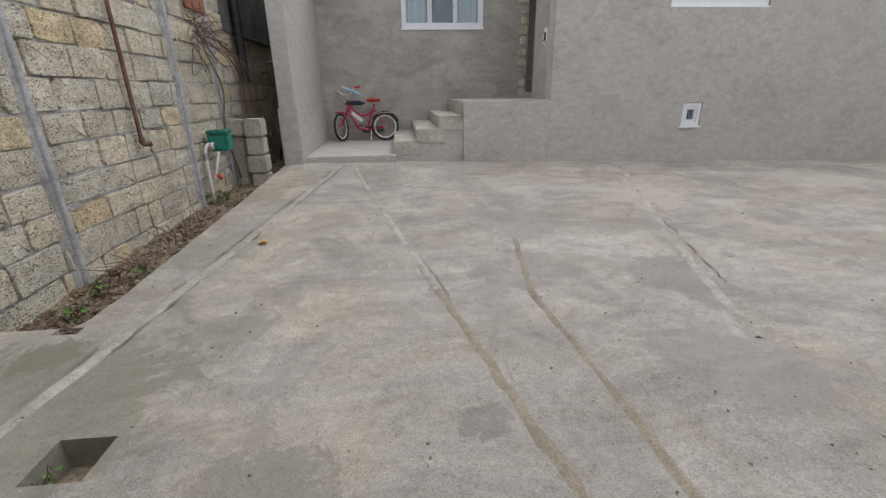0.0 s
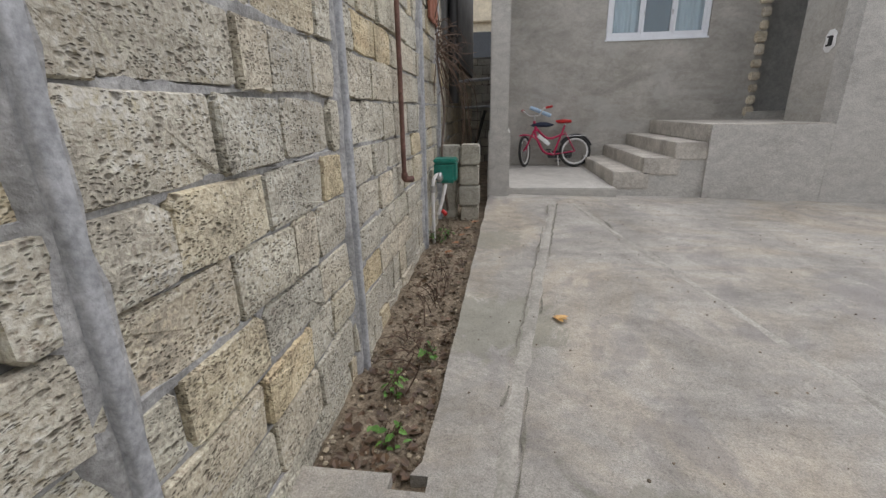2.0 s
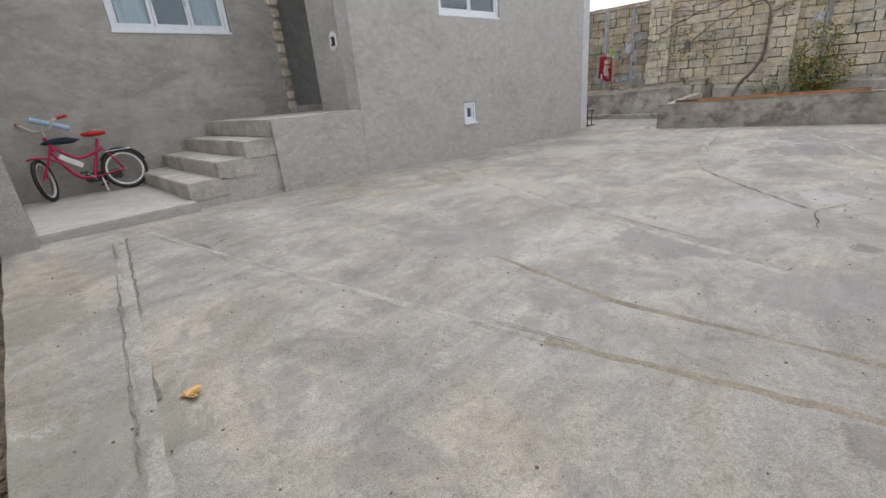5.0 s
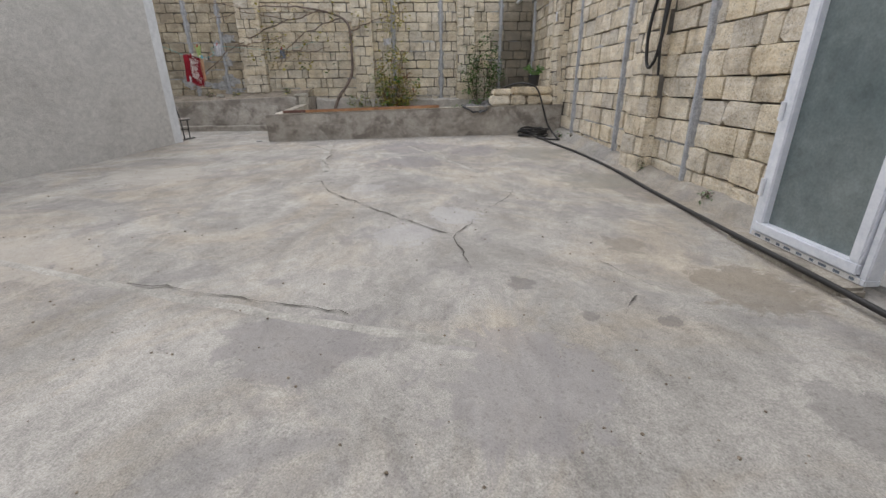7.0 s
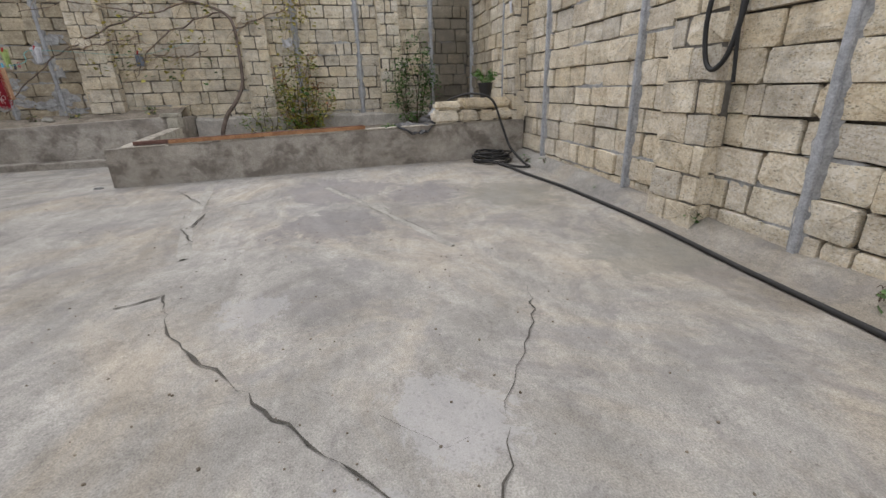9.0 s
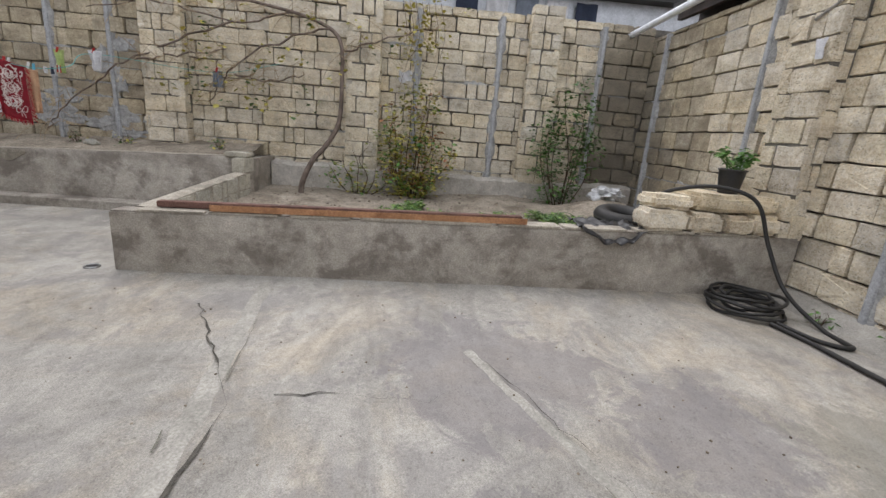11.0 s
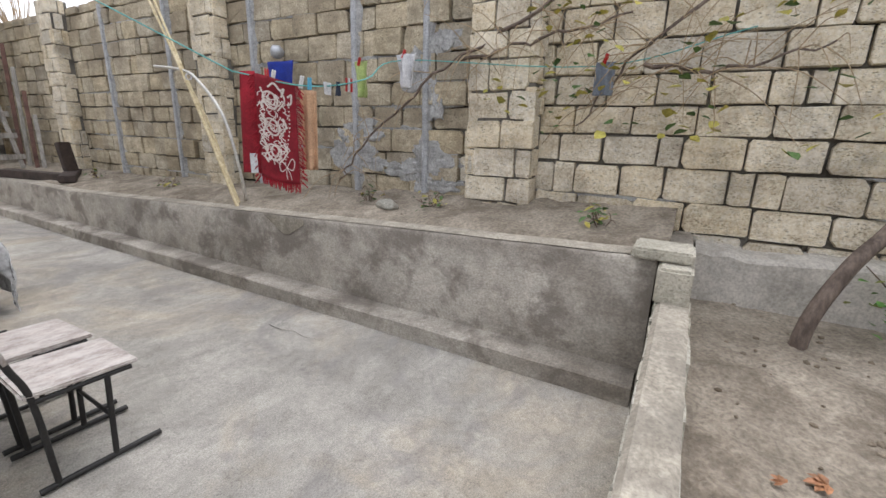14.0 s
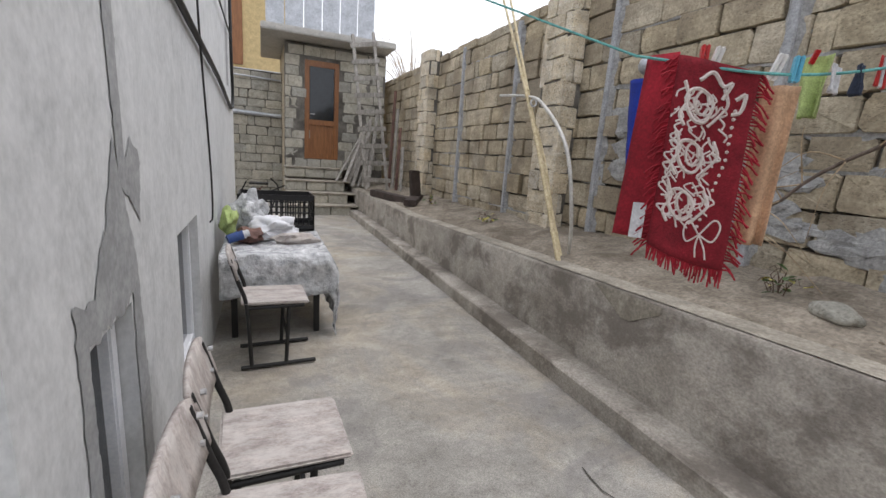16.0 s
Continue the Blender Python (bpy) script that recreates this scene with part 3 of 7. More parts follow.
def leaf_faces(verts, faces, c, d, up, size, wide=0.5):
    """One folded leaf of six points."""
    d, up = d.normalized(), up.normalized()
    s = d.cross(up)
    if s.length < 1e-3:
        s = Vector((1, 0, 0))
    s.normalize()
    up = s.cross(d)
    o = len(verts)
    verts += [tuple(c), tuple(c + d * size * 0.4 + s * size * wide * 0.5 + up * size * 0.08), tuple(c + d * size * 0.75 + s * size * wide * 0.35 + up * size * 0.04),
              tuple(c + d * size - up * size * 0.06), tuple(c + d * size * 0.75 - s * size * wide * 0.35 + up * size * 0.04), tuple(c + d * size * 0.4 - s * size * wide * 0.5 + up * size * 0.08)]
    faces += [(o, o + 1, o + 2, o + 3), (o, o + 3, o + 4, o + 5)]


def leaves(name, spots, mat, parent, size, wide=0.6, seed=1, droop=0.3, label=""):
    r = random.Random(seed)
    verts, faces = [], []
    base = ORIGIN.get(parent, Vector((0, 0, 0)))
    for p in spots:
        a = r.uniform(0, 6.283)
        d = Vector((math.cos(a), math.sin(a), r.uniform(-droop - 0.4, 0.5 - droop)))
        leaf_faces(verts, faces, Vector(p) - base, d, Vector((r.uniform(-0.5, 0.5), r.uniform(-0.5, 0.5), 1)), size * r.uniform(0.55, 1.2), wide)
    me = bpy.data.meshes.new(name)
    me.from_pydata(verts, [], faces)
    me.materials.append(M[mat])
    ob = new(name, me)
    if parent:
        ob.parent = parent
    if label:
        ob["label"] = label
    return ob


# ---- the ground ----
LINES = [((-1.5, 0.2), (-1.28, 2.4), (-0.68, 6.3), 0.05), ((0.82, 0.5), (0.45, 2.3), (-0.45, 6.2), 0.04),
         ((1.17, 0.4), (1.06, 2.2), (1.2, 3.2), 0.035), ((2.08, 1.5), (2.54, 3.0), (3.75, 6.4), 0.045), ((6.2, 3.08), (7.1, 3.33), (9.3, 3.65), 0.07), ((5.9, 1.05), (7.2, 1.57), (8.3, 2.08), 0.045)]


def line_distance(x, y):
    best = 9.0, 0.05
    for a, b, c, w in LINES:
        for p, q in ((a, b), (b, c)):
            dx, dy = q[0] - p[0], q[1] - p[1]
            t = clamp(((x - p[0]) * dx + (y - p[1]) * dy) / (dx * dx + dy * dy))
            d = math.hypot(x - p[0] - t * dx, y - p[1] - t * dy)
            if d < best[0]:
                best = d, w
    return best


def slab_edge(y):
    return -1.62 + 0.03 * (y - 2.5) + 0.012 * n3(0, y, 5, 3)


def slab():
    """The yard's concrete with its shallow joints; the planting strip beside the west wall is left open."""
    xs = [-2.3 + 0.07 * i for i in range(206)]
    ys = [-3.0 + 0.07 * i for i in range(300)]
    verts = []
    for y in ys:
        for x in xs:
            if y > 2.05 and -1.75 < x < -1.5:
                e = slab_edge(y)
                x = e if abs(x - e) < 0.04 else x
            d, w = line_distance(x, y)
            dip = -0.012 * clamp(1.6 - d / w) if d < 1.6 * w else 0.0
            verts.append((x, y, ground_z(x, y) + dip + 0.004 * n3(x, y, 3, 4)))
    faces = []
    nx = len(xs)
    for j in range(len(ys) - 1):
        for i in range(nx - 1):
            x, y = (xs[i] + xs[i + 1]) / 2, (ys[j] + ys[j + 1]) / 2
            if y > 2.02 + 0.05 * math.sin(x * 9) and x < slab_edge(y):
                continue
            if -1.12 < x < -0.93 and 0.93 < y < 1.12:
                continue
            if y > 6.9 and x < 9.5 or x > 11.95 or (x > 9.6 and y < 4.8):
                continue
            faces.append((j * nx + i, j * nx + i + 1, j * nx + nx + i + 1, j * nx + nx + i))
    me = bpy.data.meshes.new("ground")
    me.from_pydata(verts, [], faces)
    me.materials.append(M["concrete"])
    bm = bmesh.new()
    bm.from_mesh(me)
    bmesh.ops.delete(bm, geom=[v for v in bm.verts if not v.link_faces], context="VERTS")
    rim = [e for e in bm.edges if e.is_boundary]
    ext = bmesh.ops.extrude_edge_only(bm, edges=rim)["geom"]
    for v in ext:
        if isinstance(v, bmesh.types.BMVert):
            v.co.z -= 0.14
    bmesh.ops.recalc_face_normals(bm, faces=bm.faces)
    bm.to_mesh(me)
    bm.free()
    me.shade_smooth()
    me.set_sharp_from_angle(angle=radians(45))
    return tagged(new("ground", me), "worn pale grey concrete yard slab with joints and stains", "ground", kind="structure")


ground = slab()
tagged(solo("ground_beyond", B(-400, 400, -400, 400, -0.6, -0.45), "soil"), "bare earth beyond the yard walls", "ground", kind="structure")


def soil_sheet(name, x0, x1, y0, y1, f, label, mat="soil", nu=24, nv=90):
    bm = grid(nu, nv, lambda u, v: (x0 + (x1 - x0) * u, y0 + (y1 - y0) * v, f(x0 + (x1 - x0) * u, y0 + (y1 - y0) * v)))
    return tagged(solo(name, bm, mat, soft=60), label, "soil", kind="structure")


soil_sheet("soil_strip", -2.2, -1.45, 2.0, 12.0, lambda x, y: -0.05 + 0.1 * clamp((y - 2.5) / 4) + 0.035 * n3(x, y, 0, 3.5) + 0.03 * n3(x, y, 7, 11), "brown bare soil of the strip under the block wall", "soil_dark")
tagged(solo("soil_hole", B(-1.2, -0.85, 0.85, 1.2, -0.3, -0.135), "soil_dark"), "dark soil in a square hole in the concrete", "soil", kind="structure")


def joint_strip(a, b, w, seed, mat="strip"):
    r = random.Random(seed)
    a, b = Vector(a), Vector(b)
    n = max(6, int((b - a).length / 0.09))
    d = (b - a).normalized()
    s = Vector((-d.y, d.x))
    bm = bmesh.new()
    prev = None
    for i in range(n + 1):
        p = a.lerp(b, i / n) + s * 0.02 * n3(i * 0.4, seed)
        l, q = p + s * w * r.uniform(0.75, 1.1), p - s * w * r.uniform(0.75, 1.1)
        row = [bm.verts.new((c.x, c.y, ground_z(c.x, c.y) + k)) for c, k in ((l, -0.012), (p, 0.002), (q, -0.012))]
        if prev:
            bm.faces.new((prev[0], prev[1], row[1], row[0]))
            bm.faces.new((prev[1], prev[2], row[2], row[1]))
        prev = row
    bmesh.ops.recalc_face_normals(bm, faces=bm.faces)
    return part("joint_filling", bm, mat, ground, soft=60)


for i, (a, b, c, w) in enumerate(LINES):
    joint_strip(a, b, w, i, "mud" if i in (1, 2) else "strip")
    joint_strip(b, c, w, i + 20, "mud" if i == 2 else "strip")


def crack(points, w=0.006, seed=1, jag=0.018, mat="crack", gaps=0.0):
    """A jagged dirt-filled crack in the concrete."""
    r = random.Random(seed)
    line = []
    for a, b in zip(points, points[1:]):
        k = max(3, int(math.hypot(b[0] - a[0], b[1] - a[1]) / 0.07))
        line += [(a[0] + (b[0] - a[0]) * i / k + r.uniform(-jag, jag), a[1] + (b[1] - a[1]) * i / k + r.uniform(-jag, jag)) for i in range(k)]
    bm = bmesh.new()
    prev = None
    for i, (p, q) in enumerate(zip(line, line[1:])):
        d = Vector((q[0] - p[0], q[1] - p[1])).normalized()
        hw = w * r.uniform(0.3, 1.5) * clamp(0.6 + 1.5 * n3(i * 0.23, seed * 3.1), 0.12, 1.2)
        if gaps and n3(i * 0.09, seed * 1.7, 5) > 0.35 - gaps:
            prev = None
            continue
        row = [bm.verts.new((p[0] - d.y * k, p[1] + d.x * k, ground_z(*p) + 0.007)) for k in (hw, -hw)]
        if prev:
            bm.faces.new((prev[0], prev[1], row[1], row[0]))
        prev = row
    bmesh.ops.recalc_face_normals(bm, faces=bm.faces)
    return part("crack", bm, mat, ground)


CRACKS = [[(5.4, 3.2), (5.52, 2.99), (4.97, 2.76), (4.31, 2.2), (3.68, 1.67), (3.56, 1.52), (2.97, 1.45), (2.75, 1.41)], [(3.56, 1.52), (3.76, 1.4), (4.13, 1.26), (4.79, 0.86), (5.2, 0.74)], [(4.15, 1.75), (3.94, 1.55), (4.04, 1.32)],
          [(8.84, 3.96), (8.16, 3.56), (7.75, 3.3), (7.11, 3.26), (6.99, 3.35), (6.66, 3.16), (6.46, 3.1)], [(7.79, 3.11), (7.8, 2.72), (7.75, 2.33), (8.01, 2.02)], [(8.16, 1.98), (7.21, 1.53), (6.48, 1.26), (6.0, 1.05)],
          [(2.98, 0.59), (2.66, 0.44), (2.32, 0.29), (2.22, 0.09)], [(2.5, 0.59), (2.36, 0.69), (2.21, 0.79)], [(2.74, 3.44), (2.56, 2.75), (2.33, 1.96)], [(11.29, 7.37), (11.3, 6.7)]]
for i, line in enumerate(CRACKS):
    crack(line, 0.0085 if i in (0, 3) else 0.0045, i)
for i, (a, b, c, w) in enumerate(LINES[:1] + LINES[1:2] + LINES[4:]):
    for side in (1, -1):
        shift = lambda p: (p[0] + side * w * 1.05 * (0.98 if i < 2 else -0.25), p[1] + (0 if i < 2 else side * w * 1.05))
        crack([shift(a), shift(b), shift(c)], 0.009 if i == 0 else 0.0045, 50 + i * 2 + side, 0.009, "joint_dirt", 0.42 if i else 0.25)

# ---- the west wall of pitted blocks ----
wall_west = tagged(solo("wall_west", B(-2.36, -2.115, -3.0, 12.0, -0.4, 2.75), "smear"), "yard wall of pitted pale limestone blocks with rough mortar", "wall", kind="structure")
for k, (u, s) in enumerate(((1.39, 1), (2.78, 2), (4.83, 3), (5.9, 4), (0.0, 5))):
    wall_post(wall_west, "x", -2.09, 1, u, -0.05, 2.72, seed=s)

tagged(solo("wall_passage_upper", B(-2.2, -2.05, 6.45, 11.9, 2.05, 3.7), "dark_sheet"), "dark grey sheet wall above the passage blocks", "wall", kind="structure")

# ---- the house: render over block, a porch with steps ----
FRONT, SIDE, TOP = 6.745, 9.605, 3.7
house_front = tagged(solo("wall_house_front", wall_x(2.65, SIDE - 0.3, FRONT, FRONT + 0.3, -0.3, TOP, [(4.44, 6.06, 2.4, 3.5), (4.9, 5.24, 0.62, 1.0)]), "render_pale"), "grey cement-rendered front wall of the house", "wall", kind="structure")
tagged(solo("wall_porch_side", wall_y(2.65, 2.95, FRONT + 0.3, 7.8, 0.9, TOP), "render"), "grey rendered side wall of the porch", "wall", kind="structure")
house_back = tagged(solo("wall_porch_back", wall_x(-1.5, 4.2, 9.1, 9.4, -0.3, TOP, [(0.36, 1.99, 2.39, 3.62), (2.86, 3.75, 1.2, 3.4)]), "render"), "dull grey rendered wall behind the porch", "wall", kind="structure")
tagged(solo("wall_porch_end", B(3.9, 4.2, 7.0, 9.1, 0.9, TOP), "render"), "grey rendered end wall inside the porch", "wall", kind="structure")
# Unseen eave, made up and kept narrow so that sky light reaches the porch.
tagged(solo("ceiling_porch", B(-1.5, 4.2, 8.75, 9.4, TOP, TOP + 0.2), "render_pale"), "added unseen eave over the porch wall, narrow to let light in", "ceiling", kind="structure")
tagged(solo("roof_house", B(2.6, SIDE + 0.15, 6.6, 12.4, TOP + 0.2, TOP + 0.35), "render_pale"), "flat concrete roof of the house", "roof", kind="structure")


def pier():
    bm = bmesh.new()
    box(bm, -1.5, -1.27, 6.5, 9.1, 1.04, TOP, 0.012)
    box(bm, -1.52, -1.24, 6.46, 9.1, -0.2, 1.05, 0.02)
    return tagged(solo("wall_porch_pier", bm, "render_pale"), "pale rendered pier wall at the porch edge", "wall", kind="structure")


pier()
house_side = tagged(solo("wall_house_side", wall_y(SIDE - 0.3, SIDE, FRONT, 12.2, -0.3, TOP, [(7.04, 7.36, 0.1, 0.93), (8.07, 8.68, 0.25, 0.97)]), "alley_render"), "pale grey rendered side wall along the alley", "wall", kind="structure")
tagged(solo("wall_house_rear", B(4.2, SIDE, 12.2, 12.4, -0.3, TOP), "alley_render"), "rendered rear wall of the house", "wall", kind="structure")
tagged(solo("wall_house_inner", B(3.0, SIDE - 0.35, 9.45, 9.6, -0.3, TOP), "dark_room"), "dark inner wall of the house", "wall", kind="structure")
tagged(solo("wall_room_dark", B(2.3, 4.4, 10.6, 10.75, 0.8, TOP), "dark_room"), "dark wall of the unlit room behind the doorway", "wall", kind="structure")
tagged(solo("floor_room_dark", B(2.3, 4.4, 9.4, 10.6, 0.9, 1.18), "dark_room"), "dark bare floor behind the doorway", "floor", kind="structure")

porch = thing("porch_steps", (0.8, 7.5, 0.2), "bare concrete porch steps with worn edges beside a rendered landing", "steps")


def step(x, z, name):
    """A tread with a chipped nose over its riser."""
    bm = box(bmesh.new(), x, 4.0 if name == "landing" else x + 0.46, 6.775, 9.1, z - 0.22, z, 0.012)
    for v in bm.verts:
        v.co.x += 0.012 * n3(v.co.y * 4, z * 5)
        v.co.z += 0.006 * n3(v.co.y * 3, x * 3)
    return part(name, bm, "step", porch, soft=35)


for i, (x, z) in enumerate(((0.13, 0.49), (0.5, 0.675), (0.87, 0.865))):
    step(x, z, "step")
step(1.24, 1.085, "landing")
part("body", B(0.15, 0.52, 6.79, 9.1, -0.1, 0.36), "render_pale", porch)
part("body", B(0.52, 0.89, 6.79, 9.1, -0.1, 0.54), "render_pale", porch)
part("body", B(0.89, 1.26, 6.79, 9.1, -0.1, 0.73), "render_pale", porch)
part("body", B(1.26, 2.648, 6.748, 9.1, -0.1, 1.07), "render_pale", porch, "pale cement-rendered landing side")
tagged(solo("porch_platform", box(bmesh.new(), -1.24, 0.16, 6.6, 9.1, -0.1, 0.305, 0.015), "render_pale"), "low pale concrete platform at the foot of the steps", "platform", kind="structure")
part("threshold", B(2.75, 3.8, 8.85, 9.12, 1.08, 1.2, bevel=0.01), "render_pale", porch)
for k in range(13):
    z = 1.12 + k * 0.19
    ww = rnd.uniform(0.05, 0.14)
    ob = solo("block", B(2.80 - ww, 2.87, 9.03 + rnd.uniform(0, 0.03), 9.2, z + 0.012, z + rnd.uniform(0.13, 0.18), bevel=0.02), "stone")
    ob.parent = house_back


def window(name, x0, x1, z0, z1, y, panes, label):
    """A white casement set in the wall facing the yard; panes: what is behind each light."""
    w = thing(name, ((x0 + x1) / 2, y, z0), label, "window", kind="structure")
    f = 0.055
    bm = bmesh.new()
    for a, b, c, d in ((x0, x1, z0, z0 + f), (x0, x1, z1 - f, z1), (x0, x0 + f, z0 + f, z1 - f), (x1 - f, x1, z0 + f, z1 - f)):
        box(bm, a, b, y - 0.02, y + 0.06, c, d, 0.006)
    part("window_frame", bm, "pvc", w)
    part("window_sill", B(x0 - 0.02, x1 + 0.02, y - 0.05, y + 0.02, z0 - 0.03, z0 + 0.004, bevel=0.006), "pvc", w)
    n = len(panes)
    step_x = (x1 - x0 - 2 * f) / n
    for i, kind in enumerate(panes):
        a = x0 + f + i * step_x
        bm = bmesh.new()
        g = 0.045
        for p, q, c, d in ((a, a + step_x, z0 + f, z0 + f + g), (a, a + step_x, z1 - f - g, z1 - f), (a, a + g, z0 + f + g, z1 - f - g), (a + step_x - g, a + step_x, z0 + f + g, z1 - f - g)):
            box(bm, p + 0.003, q - 0.003, y - 0.005, y + 0.05, c, d, 0.006)
        sash = part("sash", bm, "pvc", w)
        gl = part("pane", B(a + g, a + step_x - g, y + 0.02, y + 0.03, z0 + f + g, z1 - f - g), "glass", w)
        gl.visible_shadow = False
        if kind == "net":
            bm = grid(30, 4, lambda u, v: (a + step_x * u, y + 0.10 + 0.02 * math.sin(u * 28 + v), z0 + f + 0.03 + (z1 - z0 - 2 * f) * v))
            part("curtain", bm, "curtain", w, "white gathered net curtain", soft=60)
        elif kind == "screen":
            part("insect_screen", B(a + 0.02, a + step_x - 0.02, y + 0.065, y + 0.07, z0 + f, z1 - f), "mesh", w)
            for s in (a + 0.02, a + step_x - 0.035):
                part("screen_clip", B(s, s + 0.015, y - 0.03, y + 0.0, z0 + 0.35, z0 + 0.42, bevel=0.003), "chrome", w)
        else:
            part("dark_pane", B(a + g, a + step_x - g, y + 0.034, y + 0.038, z0 + f + g, z1 - f - g), "dark_glass", w)
    part("room_back", B(x0 - 0.3, x1 + 0.3, y + 0.7, y + 0.72, z0 - 0.4, z1 + 0.2), "dark_room", w)
    return w


window("window_1", 0.37, 1.98, 2.4, 3.61, 9.13, ("net", "screen", "net"), "white three-light window with net curtains above the bicycle")
window("window_2", 4.45, 6.05, 2.41, 3.49, 6.79, ("dark", "dark"), "white two-light window with dark panes in the front wall")
window("window_3", 4.91, 5.23, 0.63, 0.99, 6.77, ("dark",), "small white basement window in the front wall")


def side_window(name, y0, y1, z0, z1):
    w = thing(name, (SIDE - 0.1, (y0 + y1) / 2, z0), "white basement window deep in the alley wall", "window", kind="structure")
    bm = bmesh.new()
    x0, x1, f = SIDE - 0.10, SIDE - 0.04, 0.05
    for a, b, c, d in ((y0, y1, z0, z0 + f), (y0, y1, z1 - f, z1), (y0, y0 + f, z0 + f, z1 - f), (y1 - f, y1, z0 + f, z1 - f)):
        box(bm, x0, x1, a, b, c, d, 0.006)
    part("window_frame", bm, "pvc", w)
    part("pane", B(x0 + 0.02, x0 + 0.03, y0 + f, y1 - f, z0 + f, z1 - f), "dark_glass", w)


side_window("window_4", 7.04, 7.36, 0.1, 0.93)
side_window("window_5", 8.07, 8.68, 0.25, 0.97)



def damp_patch(outline, seed):
    """A darker damp area of the render with a ragged edge, a hair proud of the wall."""
    bm = bmesh.new()
    pts = []
    for p, q in zip(outline, outline[1:] + outline[:1]):
        k = max(2, int(math.hypot(q[0] - p[0], q[1] - p[1]) / 0.02))
        pts += [(p[0] + (q[0] - p[0]) * i / k + 0.014 * n3(i * 0.9, seed + p[1] * 7), p[1] + (q[1] - p[1]) * i / k + 0.03 * n3(i * 1.1, seed + 5 + p[0] * 7)) for i in range(k)]
    bm.faces.new([bm.verts.new((SIDE + 0.003, y, z)) for y, z in pts])
    bmesh.ops.recalc_face_normals(bm, faces=bm.faces)
    if bm.faces[0].normal.x < 0:
        bmesh.ops.reverse_faces(bm, faces=bm.faces[:])
    part("damp_patch", bm, "damp", house_side, "darker damp patch of render")


damp_patch([(6.95, 0.0), (7.035, 0.0), (7.035, 0.935), (7.365, 0.935), (7.365, 0.0), (7.43, 0.05), (7.47, 0.6), (7.43, 1.05), (7.35, 1.22), (7.30, 1.36), (7.21, 1.18), (7.08, 1.02), (6.98, 1.05), (6.97, 0.6)], 1)
damp_patch([(7.33, 1.25), (7.50, 1.14), (7.54, 1.30), (7.47, 1.36), (7.39, 1.3), (7.38, 1.75), (7.33, 1.95), (7.37, 2.6), (7.28, 2.6), (7.28, 1.95), (7.30, 1.7)], 3)
damp_patch([(11.3, 1.95), (11.6, 1.95), (11.62, 3.4), (11.3, 3.4)], 5)

# ---- the south side: a glazed door and a block wall ----
wall_south = tagged(solo("wall_south", B(3.42, 13.2, -1.3, -1.055, -0.4, 3.0), "mortar"), "high wall of yellow limestone blocks along the yard", "wall", kind="structure")
for u, s in ((4.9, 11), (6.75, 12), (8.75, 13), (10.47, 14), (12.5, 15)):
    wall_post(wall_south, "y", -1.0, 1, u, 0.02, 2.95, 0.055, seed=s)
tagged(solo("wall_south_house", wall_x(-2.4, 3.42, -1.05, -0.78, -0.4, 3.2, [(2.44, 3.36, 0.04, 2.16)]), "render_pale"), "pale rendered wall beside the glazed door", "wall", kind="structure")
tagged(solo("kerb_south", grid(60, 4, lambda u, v: (3.42 + 6.06 * u, -1.03 + 0.24 * v, ground_z(3.42 + 6.06 * u, -0.9) + (0.12, 0.115, 0.10, 0.05, -0.03)[int(v * 4 + 0.5)] + 0.02 * n3(u * 40, v * 3))), "concrete", soft=70), "low cement footing along the block wall", "kerb", kind="structure")


def glazed_door():
    d = thing("door_1", (2.9, -0.7, 0.04), "white plastic door with grey-green glass, closed", "door", kind="structure")
    x0, x1, z0, z1, y0, y1 = 2.45, 3.35, 0.05, 2.15, -0.73, -0.64
    bm = bmesh.new()
    for a, b, c, e in ((x0, x1, z0, z0 + 0.04), (x0, x1, z1 - 0.05, z1), (x0, x0 + 0.045, z0 + 0.04, z1 - 0.05), (x1 - 0.045, x1, z0 + 0.04, z1 - 0.05)):
        box(bm, a, b, y0, y1, c, e, 0.006)
    part("door_frame", bm, "pvc_dirty", d)
    bm = bmesh.new()
    a0, a1, c0, c1, g = x0 + 0.05, x1 - 0.05, z0 + 0.046, z1 - 0.056, 0.07
    for a, b, c, e in ((a0, a1, c0, c0 + g), (a0, a1, c1 - g, c1), (a0, a0 + g, c0 + g, c1 - g), (a1 - g, a1, c0 + g, c1 - g)):
        box(bm, a, b, y0 + 0.02, y1 + 0.02, c, e, 0.008)
    leaf = part("door_leaf", bm, "pvc_dirty", d)
    part("pane", B(a0 + g, a1 - g, y0 + 0.05, y0 + 0.06, c0 + g, c1 - g), "reflection_glass", d, "greenish glass with its reflection put into the colour")
    for z in (0.35, 0.85, 1.6):
        h = part("hinge", T([(x1 - 0.05, y1 + 0.032, z), (x1 - 0.05, y1 + 0.032, z + 0.12)], 0.015), "pvc", d, soft=40)
    part("protective_film", B(x0 + 0.03, x1 - 0.03, y1 + 0.001, y1 + 0.004, z0 + 0.004, z0 + 0.036), "white", d, "white printed protective film")
    for k in range(9):
        x = x0 + 0.06 + k * 0.09
        part("film_mark", B(x, x + 0.03 + 0.012 * (k % 3), y1 + 0.0045, y1 + 0.006, z0 + 0.012, z0 + 0.028), "mesh", d)
    part("door_sill", B(x0 - 0.02, x1 + 0.04, -0.66, -0.5, -0.02, 0.05, bevel=0.02), "cap", d, "rough white-splashed cement sill")
    return d


glazed_door()

